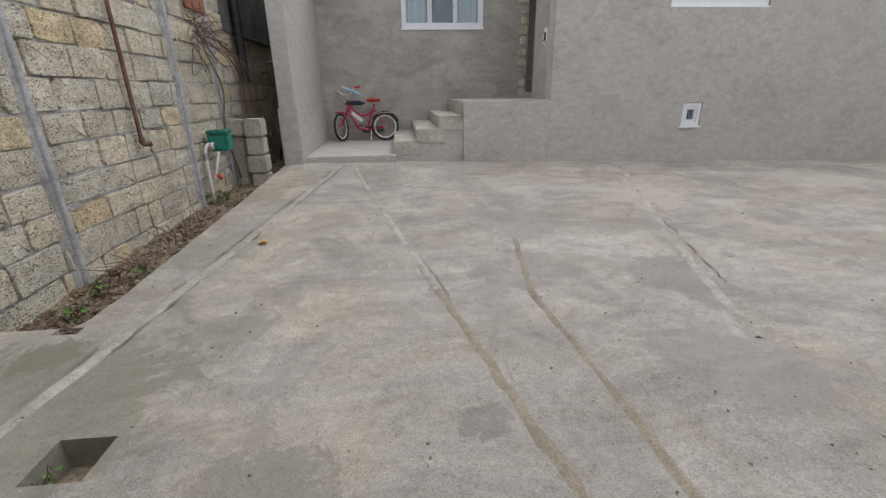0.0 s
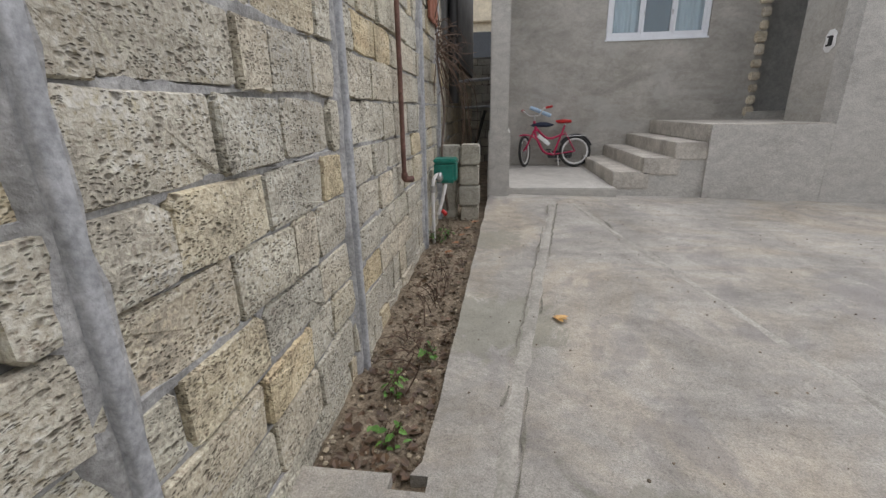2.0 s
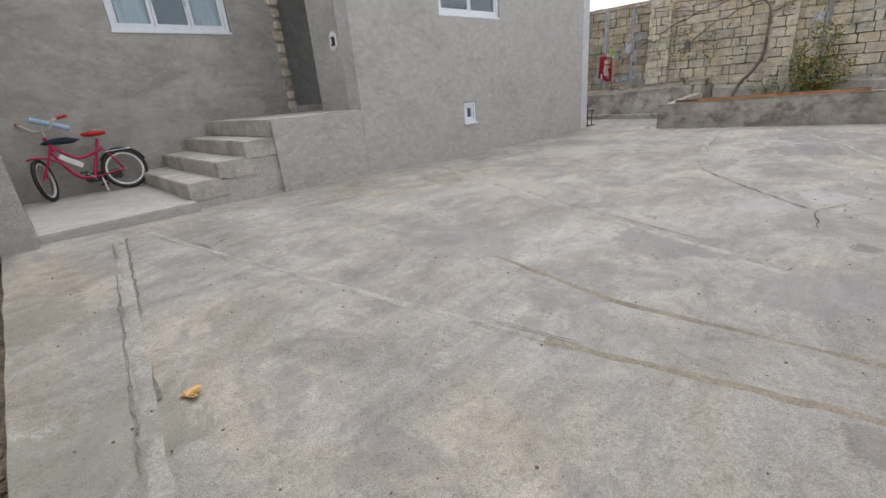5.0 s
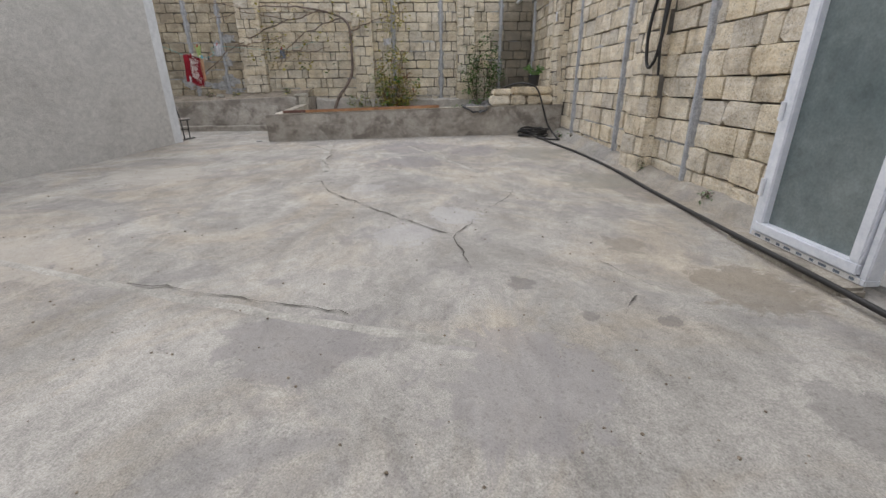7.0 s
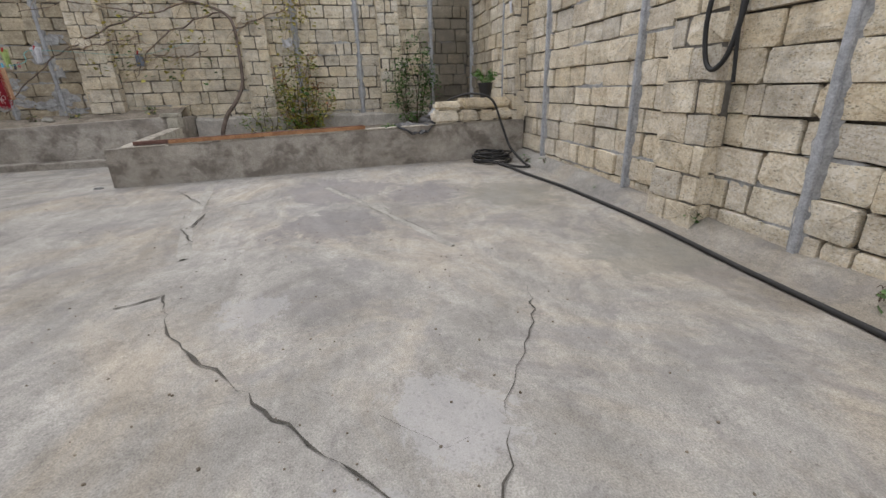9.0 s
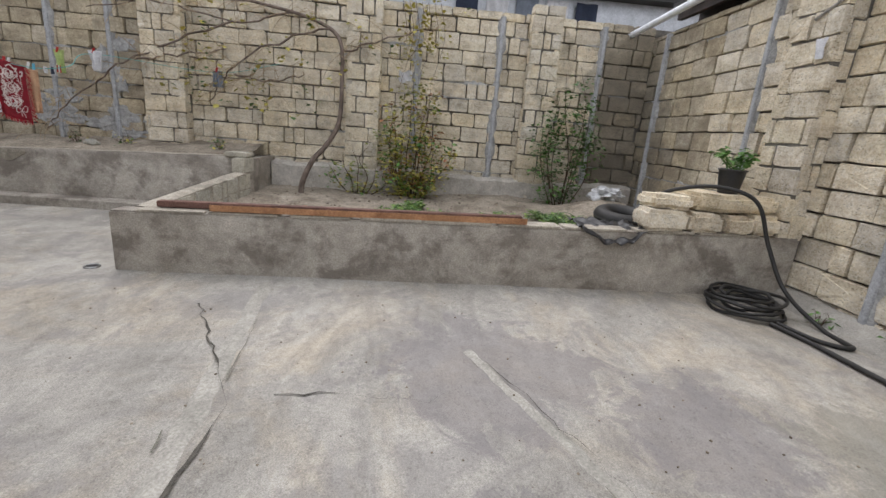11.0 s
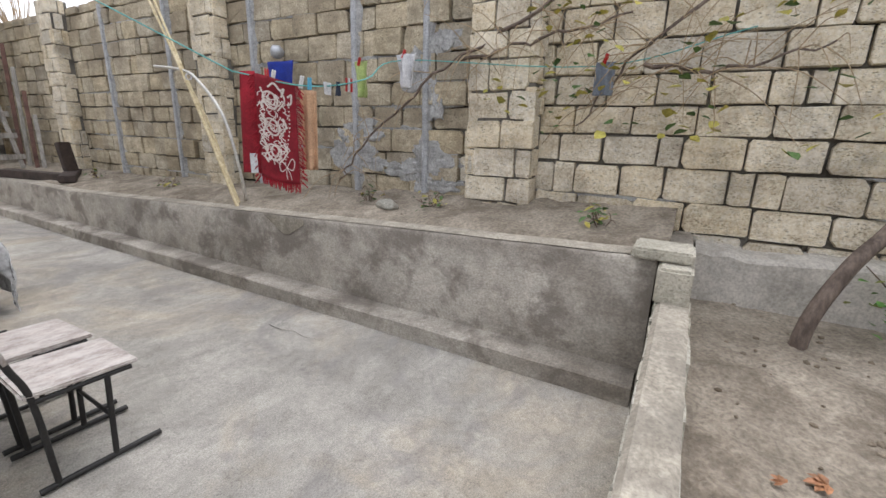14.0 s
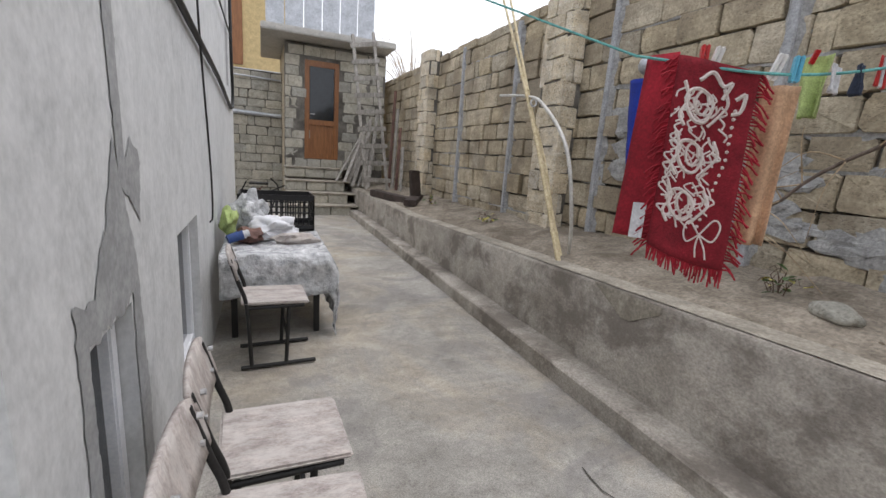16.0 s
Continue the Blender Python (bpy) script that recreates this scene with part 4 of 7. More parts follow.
# ---- the east side: planter, low wall, high wall ----
PX = 9.47
planter = tagged(solo("planter_wall", on_planter(box(bmesh.new(), PX, PX + 0.2, -0.98, 4.96, -0.2, 0.51, 0.015)), "planter"), "damp stained cement planter wall beside the yard", "planter wall", kind="structure")
for s in range(9):
    y0 = -0.6 + s * 0.6
    part("top_patch", on_planter(box(bmesh.new(), PX + 0.005, PX + 0.2, y0, y0 + rnd.uniform(0.5, 0.6), 0.505, 0.522 + rnd.uniform(0, 0.012), 0.008)), "cap", planter)
def end_top(x):
    """The end wall's top climbs towards the terrace."""
    return 0.515 + 0.10 * clamp((x - 9.6) / 2.0)


def end_wall():
    bm = bmesh.new()
    rows = []
    for k in range(13):
        x = PX + 0.2 + (11.85 - PX - 0.2) * k / 12
        t = end_top(x) + 0.008 * n3(x * 5, 2)
        rows.append([bm.verts.new((x, y, z)) for y, z in ((4.72, -0.2), (4.72, t - 0.01), (4.74, t), (4.85, t + 0.004), (4.87, t - 0.015), (4.87, -0.2))])
    for p, q in zip(rows, rows[1:]):
        for k in range(5):
            bm.faces.new((p[k], p[k + 1], q[k + 1], q[k]))
    bmesh.ops.recalc_face_normals(bm, faces=bm.faces)
    return tagged(solo("planter_end_wall", bm, "cap", soft=30), "low wall of limestone blocks at the planter's end", "planter wall", kind="structure")


planter_end = end_wall()


def low_top(y):
    return 0.80 - 0.28 * clamp((y - 5) / 7)


def low_wall():
    bm = bmesh.new()
    rows = []
    n = 60
    for i in range(n + 1):
        y = 4.9 + (16.6 - 4.9) * i / n
        t = low_top(y) + 0.006 * n3(y * 2, 3)
        k = 0.006 * n3(y * 1.5, 8)
        prof = [(11.85 + k, -0.2), (11.85 + k, t - 0.025), (11.865 + k, t - 0.004), (11.89, t), (12.03, t + 0.005), (12.06, t - 0.02), (12.06, -0.2)]
        rows.append([bm.verts.new((x, y, z)) for x, z in prof])
    for p, q in zip(rows, rows[1:]):
        for k in range(6):
            bm.faces.new((p[k], p[k + 1], q[k + 1], q[k]))
    bm.faces.new(rows[0])
    bm.faces.new(rows[-1])
    bmesh.ops.recalc_face_normals(bm, faces=bm.faces)
    w = tagged(solo("low_wall", bm, "planter", soft=40), "long low cement retaining wall with damp stains", "low wall", kind="structure")
    bm = bmesh.new()
    rows = []
    for i in range(n + 1):
        y = 4.92 + (16.5 - 4.92) * i / n
        t = 0.118 + 0.008 * n3(y * 2, 1)
        prof = [(11.645 + 0.012 * n3(y * 1.3, 4), -0.1), (11.66 + 0.012 * n3(y * 1.3, 4), t - 0.012), (11.672 + 0.012 * n3(y * 1.3, 4), t), (11.86, t + 0.008)]
        rows.append([bm.verts.new((x, y, z)) for x, z in prof])
    for p, q in zip(rows, rows[1:]):
        for k in range(3):
            bm.faces.new((p[k], p[k + 1], q[k + 1], q[k]))
    bmesh.ops.recalc_face_normals(bm, faces=bm.faces)
    part("footing", bm, "planter", w, "projecting cement footing", soft=25)
    bm = grid(8, 5, lambda u, v: (11.846 - 0.004 * math.sin(v * 3.14), 7.55 + 0.5 * u, low_top(7.8) - 0.005 - v * 0.17 * (1 - abs(u - 0.45) * 1.7)))
    part("bare_patch", bm, "cap", w, "pale broken patch of cement")
    part("top_face", grid(3, 90, lambda u, v: (11.872 + 0.165 * u + 0.008 * n3(v * 60, u), 4.95 + 11.5 * v, low_top(4.95 + 11.5 * v) + 0.006 * n3((4.95 + 11.5 * v) * 2, 3) + 0.005 * u + 0.004)), "cap", w, "pale worn cement top")


low_wall()
cap_stone = thing("cap_stone", (11.85, 4.86, 0.5), "flat pale limestone blocks stacked on the wall corner", "stone block")
part("upper_block", box(bmesh.new(), 11.80, 12.07, 4.73, 5.03, 0.80, 0.86, 0.012), "stone_grey", cap_stone)
part("lower_block", box(bmesh.new(), 11.69, 12.03, 4.725, 4.89, 0.60, 0.795, 0.015), "stone_grey", cap_stone)

tagged(solo("planter_back_wall", box(bmesh.new(), 11.86, 12.93, 4.73, 4.88, 0.1, 0.77, 0.015), "planter"), "short cement wall holding the soil terrace", "low wall", kind="structure")


def east_footing():
    """The rough cement footing under the tall wall."""
    bm = bmesh.new()
    rows = []
    for i in range(58):
        y = -0.95 + 5.66 * i / 57
        t = 0.70 + 0.05 * n3(y, 3, 0, 2.2) + 0.03 * n3(y, 8, 0, 7)
        x = 12.685 + 0.03 * n3(y, 1, 0, 3)
        rows.append([bm.verts.new(q) for q in ((x - 0.02, y, 0.1), (x + 0.02 * n3(y, 5, 0, 6), y, 0.42), (x, y, t - 0.03), (x + 0.03, y, t), (12.95, y, t + 0.02))])
    for p, q in zip(rows, rows[1:]):
        for k in range(4):
            bm.faces.new((p[k], p[k + 1], q[k + 1], q[k]))
    bmesh.ops.recalc_face_normals(bm, faces=bm.faces)
    tagged(solo("footing_east", bm, "step", soft=40), "rough stained cement footing under the tall block wall", "footing", kind="structure")


east_footing()
soil_sheet("soil_bed", PX + 0.18, 13.0, -1.0, 4.75, bed_z, "bare brown soil of the raised bed", nu=60)
soil_sheet("soil_terrace", 12.0, 13.0, 4.86, 17.5, lambda x, y: low_top(y) - 0.04 + 1.1 * clamp(x - 12.0, 0.0, 0.06) + clamp((x - 12.04) / 0.1) * (0.03 * n3(x, y, 0, 3) + 0.02 * n3(x, y, 4, 9)) + 0.11 * clamp((x - 12.1) / 0.8), "bare brown soil behind the low wall", nv=150)

wall_east = tagged(solo("wall_east", B(12.955, 13.2, -1.3, 18.6, -0.4, 3.1), "mortar"), "tall wall of yellow limestone blocks behind the planter", "wall", kind="structure")
for u, s in ((1.36, 31), (2.6, 32), (7.02, 33), (7.85, 34), (9.35, 35), (11.0, 36), (12.6, 37), (-0.2, 38)):
    wall_post(wall_east, "x", 12.9, -1, u, 0.55, 3.05, 0.055, seed=s)
piers_east = []
for y0, y1 in ((3.12, 3.62), (5.92, 6.5), (9.75, 10.2), (13.7, 14.2), (0.5, 0.95)):
    piers_east.append((tagged(solo("wall_pier", B(12.72, 12.94, y0 + 0.02, y1 - 0.02, 0.3, 3.2), "mortar"), "block pier of the tall limestone wall", "wall pier", kind="structure"), y0, y1))
pier_south = tagged(solo("wall_pier_south", B(9.52, 9.98, -1.04, -0.82, -0.1, 3.0), "mortar"), "block pier of the yard wall beside the planter", "wall pier", kind="structure")
pier_south2 = tagged(solo("wall_pier_hose", B(5.65, 6.15, -1.04, -0.86, -0.1, 3.0), "mortar"), "block pier of the yard wall beside the hanging hose", "wall pier", kind="structure")

# ---- the end of the alley ----
outhouse = thing("outhouse", (11.3, 17.5, 0.0), "small limestone block outhouse with a brown half-glazed door", "outhouse")
OUT_WALL = part("wall", wall_x(10.44, 12.75, 16.93, 17.15, -0.2, 3.62, [(10.87, 11.64, 1.1, 3.3)]), "mortar", outhouse)
part("wall", B(10.44, 10.66, 17.15, 19.5, -0.2, 3.62), "stone_far", outhouse)
part("roof_slab", box(bmesh.new(), 9.95, 12.8, 16.25, 19.6, 3.66, 3.8, 0.02), "render_pale", outhouse, "overhanging grey concrete roof slab")
door = part("door", B(10.87, 11.64, 16.95, 17.02, 1.1, 3.3), "door_wood", outhouse, "brown laminate door with a glass upper half")
bm = bmesh.new()
for a, b, c, d in ((10.87, 10.97, 1.1, 3.3), (11.54, 11.64, 1.1, 3.3), (10.97, 11.54, 3.17, 3.3), (10.97, 11.54, 1.1, 1.22), (10.97, 11.54, 1.88, 2.0)):
    box(bm, a, b, 16.91, 16.96, c, d, 0.008)
part("door_frame", bm, "door_wood", door)
part("pane", B(10.98, 11.53, 16.932, 16.945, 2.0, 3.17), "dark_glass", door)
part("handle", T([(11.0, 16.9, 2.12), (11.0, 16.86, 2.12), (11.09, 16.86, 2.12)], 0.01), "chrome", door)
for i in range(6):
    x = 10.05 + i * 0.38
    part("parapet_panel", B(x, x + 0.36, 16.42, 16.46, 3.8, 4.9, bevel=0.006), "galv", outhouse, "grey white tin parapet sheet")
out_step = thing("outhouse_steps", (11.1, 15.9, 0.0), "rough limestone steps up to the outhouse", "steps")
for i, (y, z) in enumerate(((15.25, 0.2), (15.65, 0.42), (16.05, 0.65), (16.4, 0.92))):
    for k in range(3):
        x = 10.42 + k * 0.42
        part("step_block", box(bmesh.new(), x + 0.005, x + 0.415, y, 16.95, z - 0.235, z - 0.035, 0.02), "stone_grey", out_step)
    part("step_top", box(bmesh.new(), 10.40, 11.85, y - 0.02, 16.95, z - 0.034, z, 0.012), "cap", out_step)
tagged(solo("wall_alley_end", B(7.0, 10.44, 18.5, 18.8, -0.3, 3.15), "mortar"), "dark damp limestone wall at the alley's end", "wall", kind="structure")
alley_end = bpy.data.objects["wall_alley_end"]
tagged(solo("floor_alley_end", B(6.8, 10.44, 12.4, 18.5, -0.1, 0.005), "concrete"), "damp concrete behind the house", "ground", kind="structure")
tagged(solo("wall_west_rear", B(-2.1, -1.3, 12.0, 12.3, -0.3, 2.5), "mortar"), "dark block wall closing the narrow passage", "wall", kind="structure")
passage_end = bpy.data.objects["wall_west_rear"]
tagged(solo("wall_passage_house", B(-1.5, -1.3, 9.4, 12.0, -0.3, TOP), "render"), "grey rendered wall along the narrow passage", "wall", kind="structure")


# ---- things of the west side ----
def lumpy(c, size, seed, n=3, amount=0.25, flat=0.0):
    """A lumpy round body: stones, bags, clods."""
    bm = bmesh.new()
    bmesh.ops.create_icosphere(bm, subdivisions=n, radius=1.0)
    for v in bm.verts:
        p = v.co.copy()
        k = 1 + amount * n3(p.x + seed, p.y, p.z, 1.6) + amount * 0.5 * n3(p.x, p.y + seed, p.z, 4)
        v.co = Vector((p.x * size[0], p.y * size[1], max(p.z, -1 + flat) * size[2])) * k
        v.co += Vector(c)
    return bm


def shopping_bag():
    """A tied pillow of thin film, one corner on the ground, leaning back on the wall."""
    b = thing("shopping_bag", (-1.84, 1.08, 0.0), "knotted white plastic bag with red print leaning on the wall", "bag")
    right, front = Vector((0.50, 0.86, 0.0)).normalized(), Vector((0.86, -0.50, 0.18)).normalized()
    up = right.cross(front).normalized() * -1
    if up.z < 0:
        up = -up
    lean = Matrix.Rotation(radians(17), 3, front)
    right, up = lean @ right, lean @ up
    mid = Vector((-1.965, 1.09, 0.18))

    def film(u, v, side, off=0.0):
        """u across and v up, both -1 to 1."""
        w = 0.106 * (1 - 0.16 * max(0, v) ** 2) * (1 - 0.05 * v * v)
        fat = 0.072 * max(0.0, (1 - abs(u) ** 2.6) * (1 - abs(v) ** 3.0)) ** 0.6
        crease = 0.010 * n3(u * 3, v * 3, side, 1.5) + 0.004 * math.sin(u * 11 + v * 5) * abs(v) ** 2
        return mid + right * w * u + up * (0.166 * v + 0.012 * u * u * (1 if v > 0 else -1)) + front * (side * (fat + off) + crease)
    bm = grid(30, 34, lambda u, v: film(2 * u - 1, 2 * v - 1, 1))
    back = grid(30, 34, lambda u, v: film(2 * u - 1, 2 * v - 1, -1))
    tmp = bpy.data.meshes.new("film")
    back.to_mesh(tmp)
    back.free()
    bm.from_mesh(tmp)
    bpy.data.meshes.remove(tmp)
    bmesh.ops.remove_doubles(bm, verts=bm.verts, dist=0.002)
    bmesh.ops.recalc_face_normals(bm, faces=bm.faces)
    part("sack", bm, "bag", b, soft=70)
    for u, h, mat in ((-0.75, 0.05, "bag"), (-0.45, 0.075, "ribbon"), (0.05, 0.095, "bag"), (0.55, 0.03, "ribbon")):
        base = film(u, 0.93, 1)
        bm = grid(5, 5, lambda p, q: base + right * (0.07 * (p - 0.5) * (1.15 - q) + 0.015 * q) + up * (h * q) + front * (0.012 * math.sin(p * 6 + q * 3)))
        thicken(part("handle_end", bm, mat, b, soft=60), 0.002)
    for u, v, w in ((-0.86, 0.66, 0.019), (-0.35, 0.86, 0.022), (0.62, 0.90, 0.016)):
        part("ribbon", lumpy(film(u, v, 1), (w, w, w * 0.8), u * 9, 2, 0.6), "ribbon", b, "orange red ribbon tie", soft=60)

    def ink(name, lines, mat, w):
        bm = bmesh.new()
        for pts in lines:
            tube(bm, [film(q.x, q.y, 1, 0.001) for q in arc([(x, y, 0) for x, y in pts], 5)], w, 5)
        part(name, bm, mat, b)
    ink("red_print", [[(-0.35, -0.22), (0.0, -0.10), (0.3, -0.02)], [(0.42, -0.1), (0.6, -0.02), (0.85, 0.12)]], "ribbon", 0.0035)
    rr = random.Random(5)
    ink("leaf_print", [[(-0.7 + 0.05 * k, 0.35 - 0.07 * k), (-0.6 + 0.05 * k, 0.42 - 0.07 * k), (-0.46 + 0.03 * k, 0.36 - 0.08 * k + rr.uniform(-0.03, 0.03)), (-0.7 + 0.05 * k, 0.30 - 0.07 * k)] for k in range(7)]
        + [[(-0.72, 0.4), (-0.5, -0.1), (-0.35, -0.35), (-0.42, -0.55)]], "pink", 0.0012)
    part("black_print", T([film(0.22, -0.16, 1, -0.012), film(0.22, -0.16, 1, 0.003)], 0.022, 20), "black", b)
    part("red_spot", T([film(0.24, -0.2, 1, -0.008), film(0.24, -0.2, 1, 0.005)], 0.010, 14), "red", b)
    ink("lettering", [[(0.40 + 0.07 * k, -0.02 + 0.035 * k), (0.43 + 0.07 * k, 0.10 + 0.03 * (k % 2) + 0.035 * k), (0.46 + 0.07 * k, 0.0 + 0.035 * k)] for k in range(6)], "black", 0.0018)


shopping_bag()


def gas_meter():
    g = thing("gas_meter", (-1.95, 5.25, 0.0), "teal metal gas meter box with white pipes and a red valve", "gas meter")
    part("meter_box", box(bmesh.new(), -2.03, -1.80, 5.14, 5.36, 0.60, 0.82, 0.03), "teal", g, soft=40)
    part("box_lid", box(bmesh.new(), -2.035, -1.795, 5.135, 5.365, 0.80, 0.845, 0.015), "teal", g, soft=40)
    part("supply_pipe", T(arc([(-2.02, 5.02, 0.0), (-2.02, 5.02, 0.55), (-2.0, 5.05, 0.68), (-1.95, 5.12, 0.70)]), 0.018, 10), "white", g, soft=60)
    part("outlet_pipe", T(arc([(-1.9, 5.1, 0.6), (-1.93, 5.06, 0.45), (-1.97, 5.04, 0.30)]), 0.016, 10), "white", g, soft=60)
    part("pipe_joint", T([(-2.02, 5.02, 0.53), (-2.02, 5.02, 0.60)], 0.028, 10), "chrome", g, soft=60)
    part("pipe_joint", lumpy((-1.96, 5.08, 0.67), (0.035, 0.035, 0.05), 3, 2, 0.2), "chrome", g, soft=60)
    part("valve", T([(-1.93, 5.03, 0.34), (-1.89, 5.0, 0.31)], 0.022, 8), "red", g, "red valve handle", soft=60)


gas_meter()
stack = thing("block_stack", (-1.77, 6.0, 0.0), "short stack of rough limestone blocks beside the gas meter", "block stack")
for x0, x1, y0, y1, z0, z1 in ((-2.06, -1.83, 5.85, 6.1, 0.72, 0.92), (-1.82, -1.6, 5.83, 6.1, 0.70, 0.93), (-1.83, -1.61, 5.85, 6.1, 0.46, 0.69), (-1.84, -1.6, 5.82, 6.1, 0.22, 0.45), (-1.82, -1.61, 5.85, 6.1, -0.05, 0.21), (-2.07, -1.88, 5.95, 6.12, 0.0, 0.71)):
    part("block", box(bmesh.new(), x0, x1, y0, y1, z0, z1, 0.018), "stone_grey", stack)
rusty = thing("rusty_pipe", (-2.05, 3.86, 0.85), "thin rusty brown pipe hanging on the block wall", "pipe")
part("pipe", T([(-2.045, 3.85, 2.74), (-2.045, 3.86, 0.86)], 0.017, 10), "rust", rusty, soft=60)
part("elbow", T(arc([(-2.045, 3.86, 0.88), (-2.04, 3.87, 0.84), (-2.0, 3.92, 0.83)]), 0.024, 10), "rust", rusty, soft=60)
drainpipe = thing("drainpipe", (-2.0, 6.75, 0.0), "dark grey drainpipe standing in the narrow passage", "drainpipe")
part("pipe", T([(-1.98, 6.75, 1.4), (-1.98, 6.75, 2.9)], 0.065, 12), "chair_steel", drainpipe, soft=60)
part("bracket", T(circle((-1.98, 6.75, 2.2), 0.07, "z", 16), 0.012, 6, closed=True), "chair_steel", drainpipe)
for k, (z, x) in enumerate(((1.75, -2.0), (1.35, -2.02))):
    solo("passage_pipe", T([(-2.05, 8.2 + k, z), (-1.52, 8.0 + k, z + 0.02)], 0.022, 8), "galv", "grey metal pipe across the narrow passage", "pipe", group="pipes across the passage", soft=60)
solo("leaning_pole", T([(-1.95, 7.9, 0.1), (-1.6, 7.6, 1.3)], 0.025, 8), "chair_steel", "dark metal pole leaning in the narrow passage", "pole", soft=60)
for k in range(3):
    ob = solo("red_brick", box(bmesh.new(), -2.08, -2.055, 5.35 + 0.2 * k, 5.53 + 0.2 * k, 2.16, 2.5, 0.006), "red_brick")
    ob.parent, ob.name = wall_west, "brick"
socket = thing("socket_box", (2.65, 7.19, 2.0), "bare wall socket in a patch of white filler", "socket")
part("filler", lumpy((2.645, 7.19, 2.04), (0.008, 0.10, 0.13), 4, 3, 0.35), "white", socket)
part("box", box(bmesh.new(), 2.625, 2.648, 7.14, 7.24, 1.98, 2.10, 0.006), "black", socket)
part("rocker", box(bmesh.new(), 2.62, 2.63, 7.2, 7.235, 2.0, 2.08, 0.004), "white", socket)


def bicycle():
    b = thing("bicycle", (-0.5, 8.85, 0.31), "crimson child's bicycle with white rims leaning on the wall", "bicycle")
    Y, R, Z = 8.8, 0.275, 0.31
    tilt = Matrix.Translation((0, Y, Z)) @ Matrix.Rotation(radians(-9), 4, "X") @ Matrix.Translation((0, -Y, -Z))

    def put(name, bm, mat, parent=b, label=""):
        bmesh.ops.transform(bm, matrix=tilt, verts=bm.verts)
        return part(name, bm, mat, parent, label, soft=50)

    def wheel(cx, turn):
        c = Vector((cx, Y, Z + R))
        spin = Matrix.Translation(c) @ Matrix.Rotation(radians(turn), 4, "Z") @ Matrix.Translation(-c)

        def w(name, bm, mat, parent):
            bmesh.ops.transform(bm, matrix=spin, verts=bm.verts)
            return put(name, bm, mat, parent)
        tyre = w("wheel", T(circle(c, R - 0.026, "y", 36), 0.026, 10, closed=True), "rubber", b)
        w("rim", T(circle(c, R - 0.058, "y", 36), 0.017, 8, closed=True), "white", tyre)
        bm = bmesh.new()
        for k in range(18):
            a = k * math.tau / 18
            tube(bm, [c + Vector((0.02 * math.cos(a + 1), 0.02 * (-1) ** k, 0.02 * math.sin(a + 1))), c + Vector(((R - 0.06) * math.cos(a), 0, (R - 0.06) * math.sin(a)))], 0.0016, 4)
        w("spokes", bm, "chrome", tyre)
        w("hub", T([c - Vector((0, 0.04, 0)), c + Vector((0, 0.04, 0))], 0.02, 10), "chrome", tyre)

    rear, front, crank = Vector((-0.05, Y, Z + R)), Vector((-0.93, Y - 0.02, Z + R)), Vector((-0.42, Y, Z + 0.22))
    head, seat = Vector((-0.76, Y, Z + 0.76)), Vector((-0.24, Y, Z + 0.72))
    wheel(rear.x, 0)
    wheel(front.x, 68)
    for name, pts, r in (("top_tube", [head - Vector((0, 0, 0.06)), (-0.52, Y, Z + 0.50), seat - Vector((0, 0, 0.14))], 0.02), ("down_tube", [head - Vector((0.02, 0, 0.12)), (-0.6, Y, Z + 0.28), crank], 0.022),
                         ("seat_tube", [crank, seat], 0.018), ("head_tube", [head + Vector((-0.015, 0, 0.04)), head - Vector((-0.03, 0, 0.14))], 0.024)):
        put(name, T(arc(pts, 4), r, 8), "pink")
    steer = Matrix.Rotation(radians(52), 3, "Z")
    for s in (-1, 1):
        put("chain_stay", T([crank, rear + Vector((0, 0.05 * s, 0))], 0.011, 6), "pink")
        put("seat_stay", T([seat - Vector((0, 0, 0.1)), rear + Vector((0, 0.05 * s, 0))], 0.010, 6), "pink")
        put("fork", T(arc([head - Vector((0.0, -0.045 * s, 0.1)), (front.x + 0.06, Y + 0.05 * s, Z + R + 0.14), front + Vector((0.02 * s, 0.05 * s, 0))], 4), 0.013, 6), "pink")
        put("handlebar", T(arc([head + Vector((-0.02, 0, 0.13)), head + steer @ Vector((-0.02, 0.10 * s, 0.14)), head + steer @ Vector((-0.06, 0.20 * s, 0.22)), head + steer @ Vector((-0.02, 0.27 * s, 0.25))], 5), 0.012, 8), "white")
        put("grip", T([head + steer @ Vector((-0.04, 0.23 * s, 0.24)), head + steer @ Vector((0.02, 0.33 * s, 0.26))], 0.02, 8), "red")
        put("pedal", box(bmesh.new(), crank.x - 0.05 + 0.1 * s, crank.x + 0.04 + 0.1 * s, Y - 0.06 + 0.11 * s, Y + 0.04 + 0.11 * s, Z + 0.19 - 0.09 * s, Z + 0.215 - 0.09 * s, 0.006), "black_plastic")
        put("crank_arm", T([crank + Vector((0, 0.05 * s, 0)), crank + Vector((0.1 * s, 0.06 * s, -0.09 * s))], 0.009, 6), "chrome")
    put("stem", T([head, head + Vector((-0.02, 0, 0.15))], 0.014, 8), "chrome")
    put("bar_pad", T(arc([head + Vector((-0.10, -0.10, 0.26)), head + Vector((0.06, -0.08, 0.20)), head + Vector((0.26, -0.06, 0.12))], 4), 0.034, 10), "sky_blue", b, "pale blue foam pad on the handlebar")
    bm = lumpy((seat.x - 0.02, Y, Z + 0.79), (0.15, 0.075, 0.035), 2, 3, 0.15)
    for v in bm.verts:
        v.co.y = Y + (v.co.y - Y) * clamp(0.5 + (v.co.x - seat.x + 0.13) * 3.0, 0.45, 1.15)
